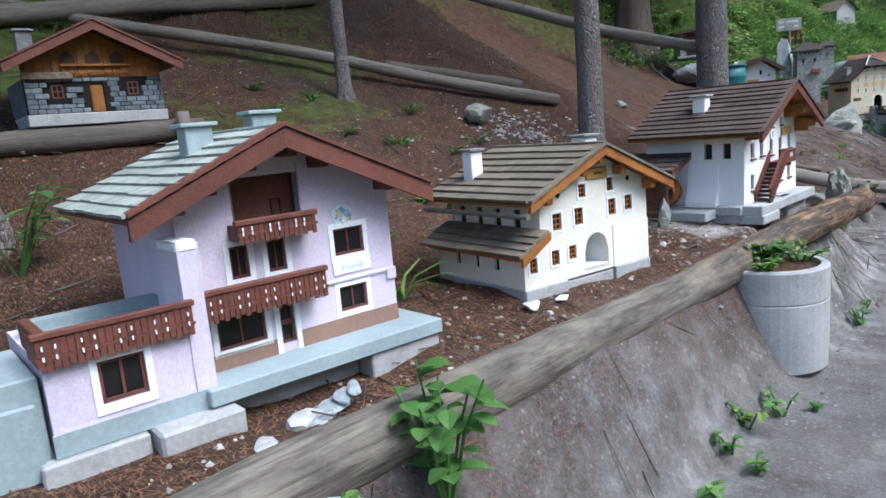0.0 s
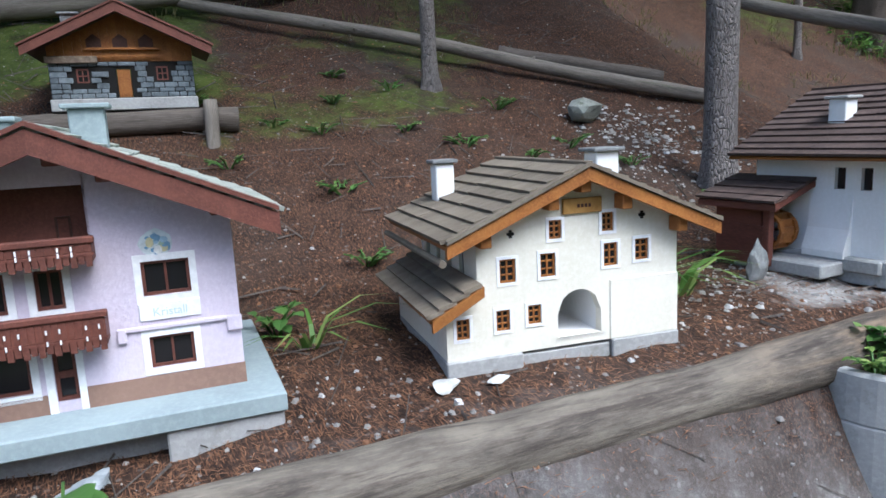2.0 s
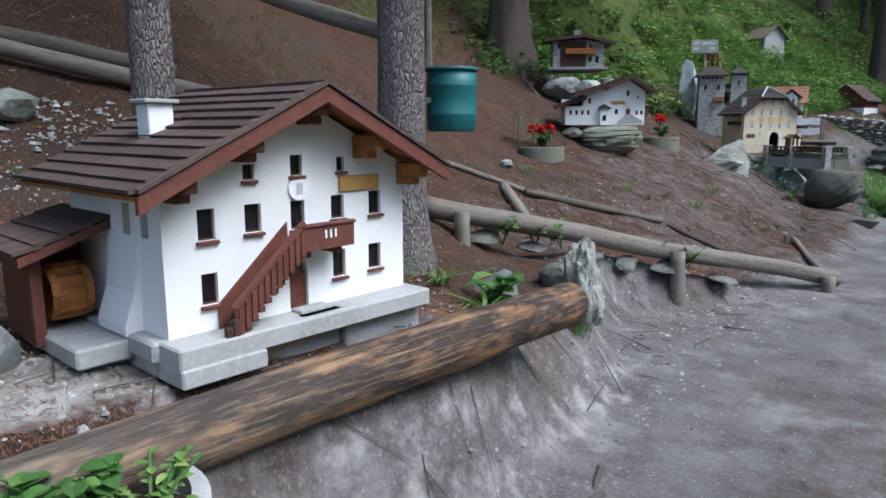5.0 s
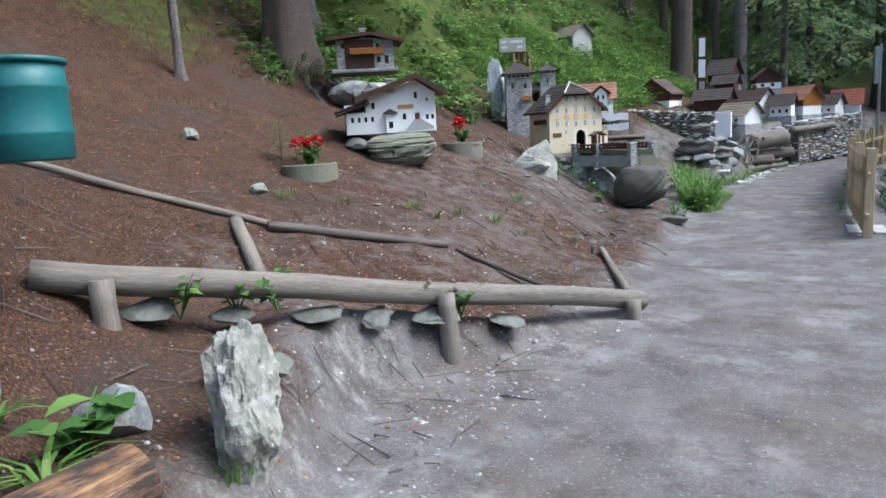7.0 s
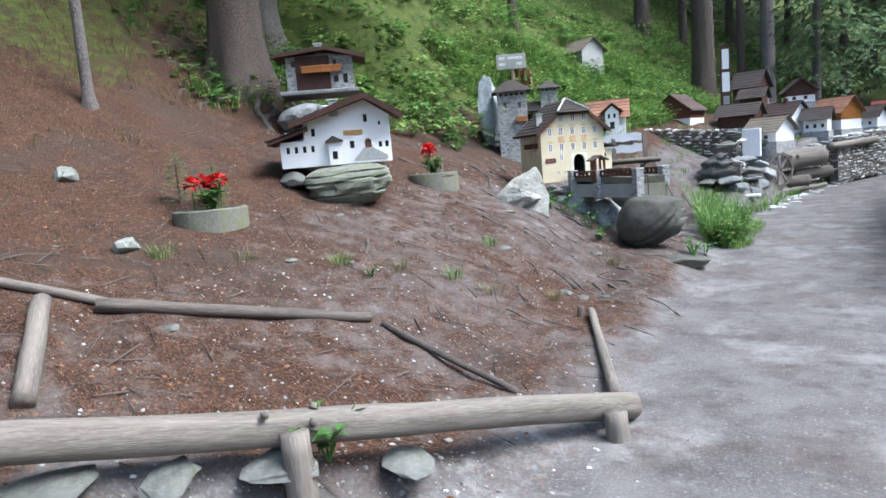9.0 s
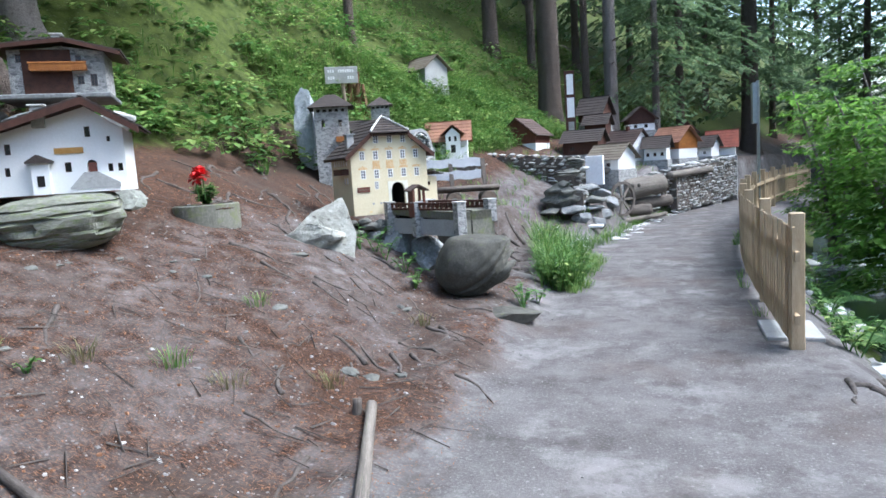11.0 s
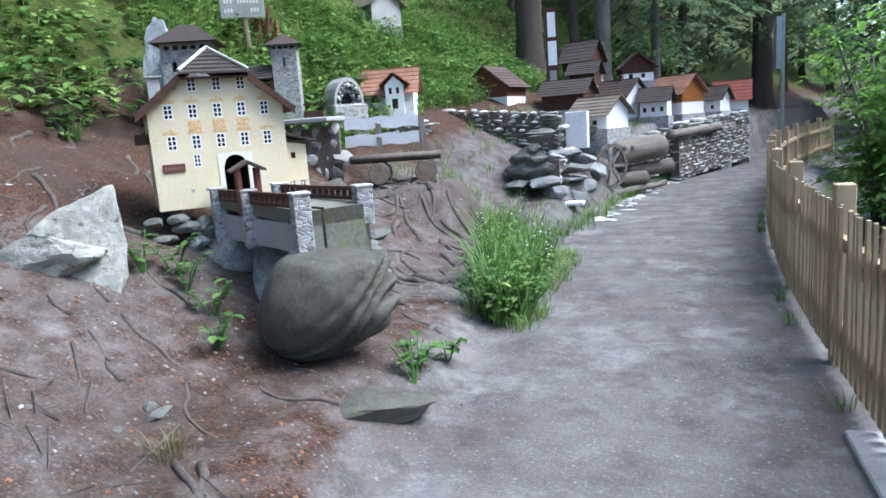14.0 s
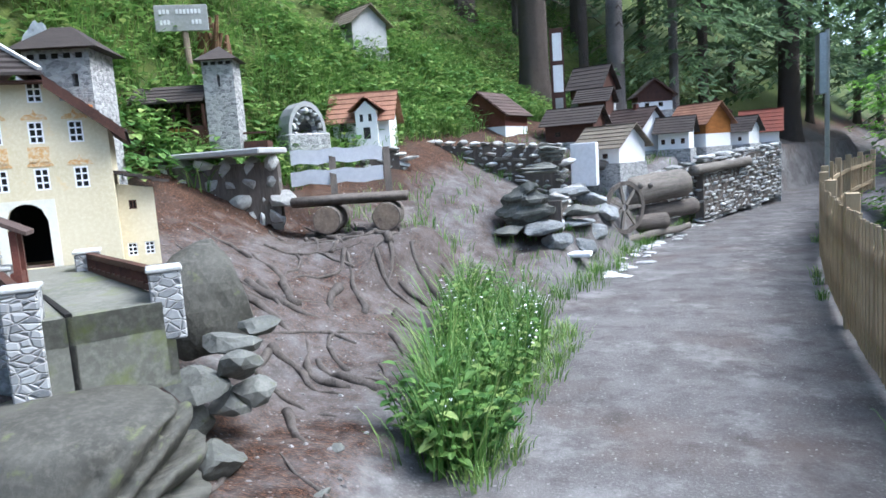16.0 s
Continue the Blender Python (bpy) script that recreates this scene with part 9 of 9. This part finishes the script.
for k in range(8):
    root_line(1.15 + rr_.uniform(0, 0.3), 13.4 + rr_.uniform(-0.6, 0.6), rr_.uniform(-1.5, 0.5), 0.6, 0.025, 670 + k, "bare root at the path edge")

V, F = [], []
for k in range(52000):
    c = rr_.random()
    if c < 0.5:
        x, y = rr_.uniform(-3.0, -1.3), rr_.uniform(-0.5, 6.5)
    elif c < 0.8:
        x, y = rr_.uniform(-5.5, -2.4), rr_.uniform(-0.5, 7)
    else:
        x, y = rr_.uniform(-4.0, -1.0), rr_.uniform(8, 13)
    z = ground(x, y) + 0.004
    a, L = rr_.uniform(0, math.tau), rr_.uniform(0.02, 0.06)
    dx, dy, w = math.cos(a) * L, math.sin(a) * L, 0.0019
    i = len(V)
    V += [(x - dy / L * w, y + dx / L * w, z), (x + dy / L * w, y - dx / L * w, z), (x + dx, y + dy, z + rr_.uniform(0.0, 0.012))]
    F.append((i, i + 1, i + 2))
stuff("needle_litter", V, F, M["litter"], "fallen reddish pine needles on the ground", "litter")

V, F = [], []
for k in range(1500):
    x, y = rr_.uniform(-6.5, -1.2), rr_.uniform(-0.5, 14.5)
    z = ground(x, y) + 0.006
    a, L, w = rr_.uniform(0, math.tau), rr_.uniform(0.06, 0.3), rr_.uniform(0.002, 0.005)
    dx, dy = math.cos(a), math.sin(a)
    x2, y2 = x + dx * L, y + dy * L
    z2 = ground(x2, y2) + 0.008 + rr_.uniform(0, 0.03)
    i = len(V)
    V += [(x - dy * w, y + dx * w, z), (x + dy * w, y - dx * w, z), (x, y, z + 2 * w), (x2 - dy * w * 0.5, y2 + dx * w * 0.5, z2), (x2 + dy * w * 0.5, y2 - dx * w * 0.5, z2), (x2, y2, z2 + w)]
    F += [(i, i + 1, i + 4, i + 3), (i + 1, i + 2, i + 5, i + 4), (i + 2, i, i + 3, i + 5)]
stuff("twigs", V, F, M["root"], "thin dry twigs scattered on the slope", "twigs")


def chips(region, count, size, mat, label, seed):
    rnd = random.Random(seed)
    V, F = [], []
    for k in range(count):
        x, y = region(rnd)
        s = size * (0.35 + 1.3 * rnd.random() ** 3)
        z = ground(x, y)
        a = rnd.uniform(0, math.tau)
        i = len(V)
        m = 5
        for j in range(m):
            t = a + math.tau * j / m
            q = s * rnd.uniform(0.7, 1.2)
            V.append((x + q * math.cos(t), y + q * math.sin(t) * 0.75, z - 0.003))
        for j in range(m):
            t = a + math.tau * j / m
            q = s * rnd.uniform(0.3, 0.85)
            V.append((x + q * math.cos(t), y + q * math.sin(t) * 0.75, z + s * rnd.uniform(0.12, 0.5)))
        for j in range(m):
            F.append((i + j, i + (j + 1) % m, i + m + (j + 1) % m, i + m + j))
        F.append(tuple(i + m + j for j in range(m)))
    stuff("gravel", V, F, mat, label, "gravel")


chip_mat = island_leaf("stone_chips", (0.20, 0.19, 0.18), (0.34, 0.33, 0.31), (0.56, 0.55, 0.54), 0.85, 0.0)
grit_mat = island_leaf("grey_grit", (0.14, 0.13, 0.125), (0.24, 0.23, 0.22), (0.38, 0.37, 0.36), 0.9, 0.0)
chips(lambda r: (r.uniform(-2.3, -1.4), r.uniform(0.2, 6.4)), 1300, 0.012, chip_mat, "small white stone chips round the model houses", 1)
chips(lambda r: (r.gauss(-1.95, 0.22), r.gauss(3.95, 0.35)), 420, 0.016, chip_mat, "grey rubble before the mill", 2)
chips(lambda r: (r.gauss(-3.6, 0.35), r.gauss(5.0, 0.5)), 420, 0.02, chip_mat, "spilled stone chips on the slope", 3)
chips(lambda r: (r.uniform(-3.8, -0.9), r.uniform(8.3, 11.6)), 950, 0.012, chip_mat, "white stone chips on the needle bed", 4)
chips(lambda r: (r.uniform(-4.6, -1.0), r.uniform(10.5, 17)), 800, 0.013, grit_mat, "grey stone chips on the slope", 5)
chips(lambda r: (r.gauss(-1.5, 0.35), r.gauss(8.6, 0.9)), 700, 0.016, chip_mat, "pale rubble below the rail log", 6)
chips(lambda r: (r.uniform(-1.2, 1.0), r.uniform(2, 26)), 4200, 0.006, grit_mat, "fine grit on the path", 7)
chips(lambda r: (r.uniform(-4.2, -1.4), r.uniform(17, 22)), 900, 0.015, grit_mat, "grey stone chips below the bench", 8)
chips(lambda r: (r.gauss(-1.15, 0.2), r.uniform(3.2, 7.5)), 500, 0.014, grit_mat, "grey rubble on the bank", 9)
chips(lambda r: (r.uniform(-6.0, -2.4), r.uniform(-0.5, 7.5)), 1500, 0.012, grit_mat, "small stones in the needle litter", 10)
chips(lambda r: (r.gauss(-3.85, 0.22), r.gauss(5.25, 0.3)), 260, 0.026, chip_mat, "spilled white rubble on the slope", 11)
chips(lambda r: (r.uniform(-4.6, -1.2), r.uniform(12.0, 16.5)), 320, 0.017, grit_mat, "pale stones among the roots", 12)
# concrete footings beside the first fence post
for x in (0.87, 1.14):
    single("footing_slab", boxes((x - 0.075, x + 0.075, 14.62, 15.22, -0.08, 0.035), bevel=0.008), M["concrete"], pose(0, 0, 0), "rough concrete footing slab at the fence post", "slab")
chips(lambda r: (r.uniform(-7.0, -1.4), r.uniform(-1.0, 8.0)), 3200, 0.013, M["litter"], "brown bark flakes and cone scales on the slope", 13)
chips(lambda r: (r.uniform(-6.5, -1.2), r.uniform(8.0, 16.0)), 2600, 0.013, M["litter"], "brown bark flakes and cone scales on the slope", 14)
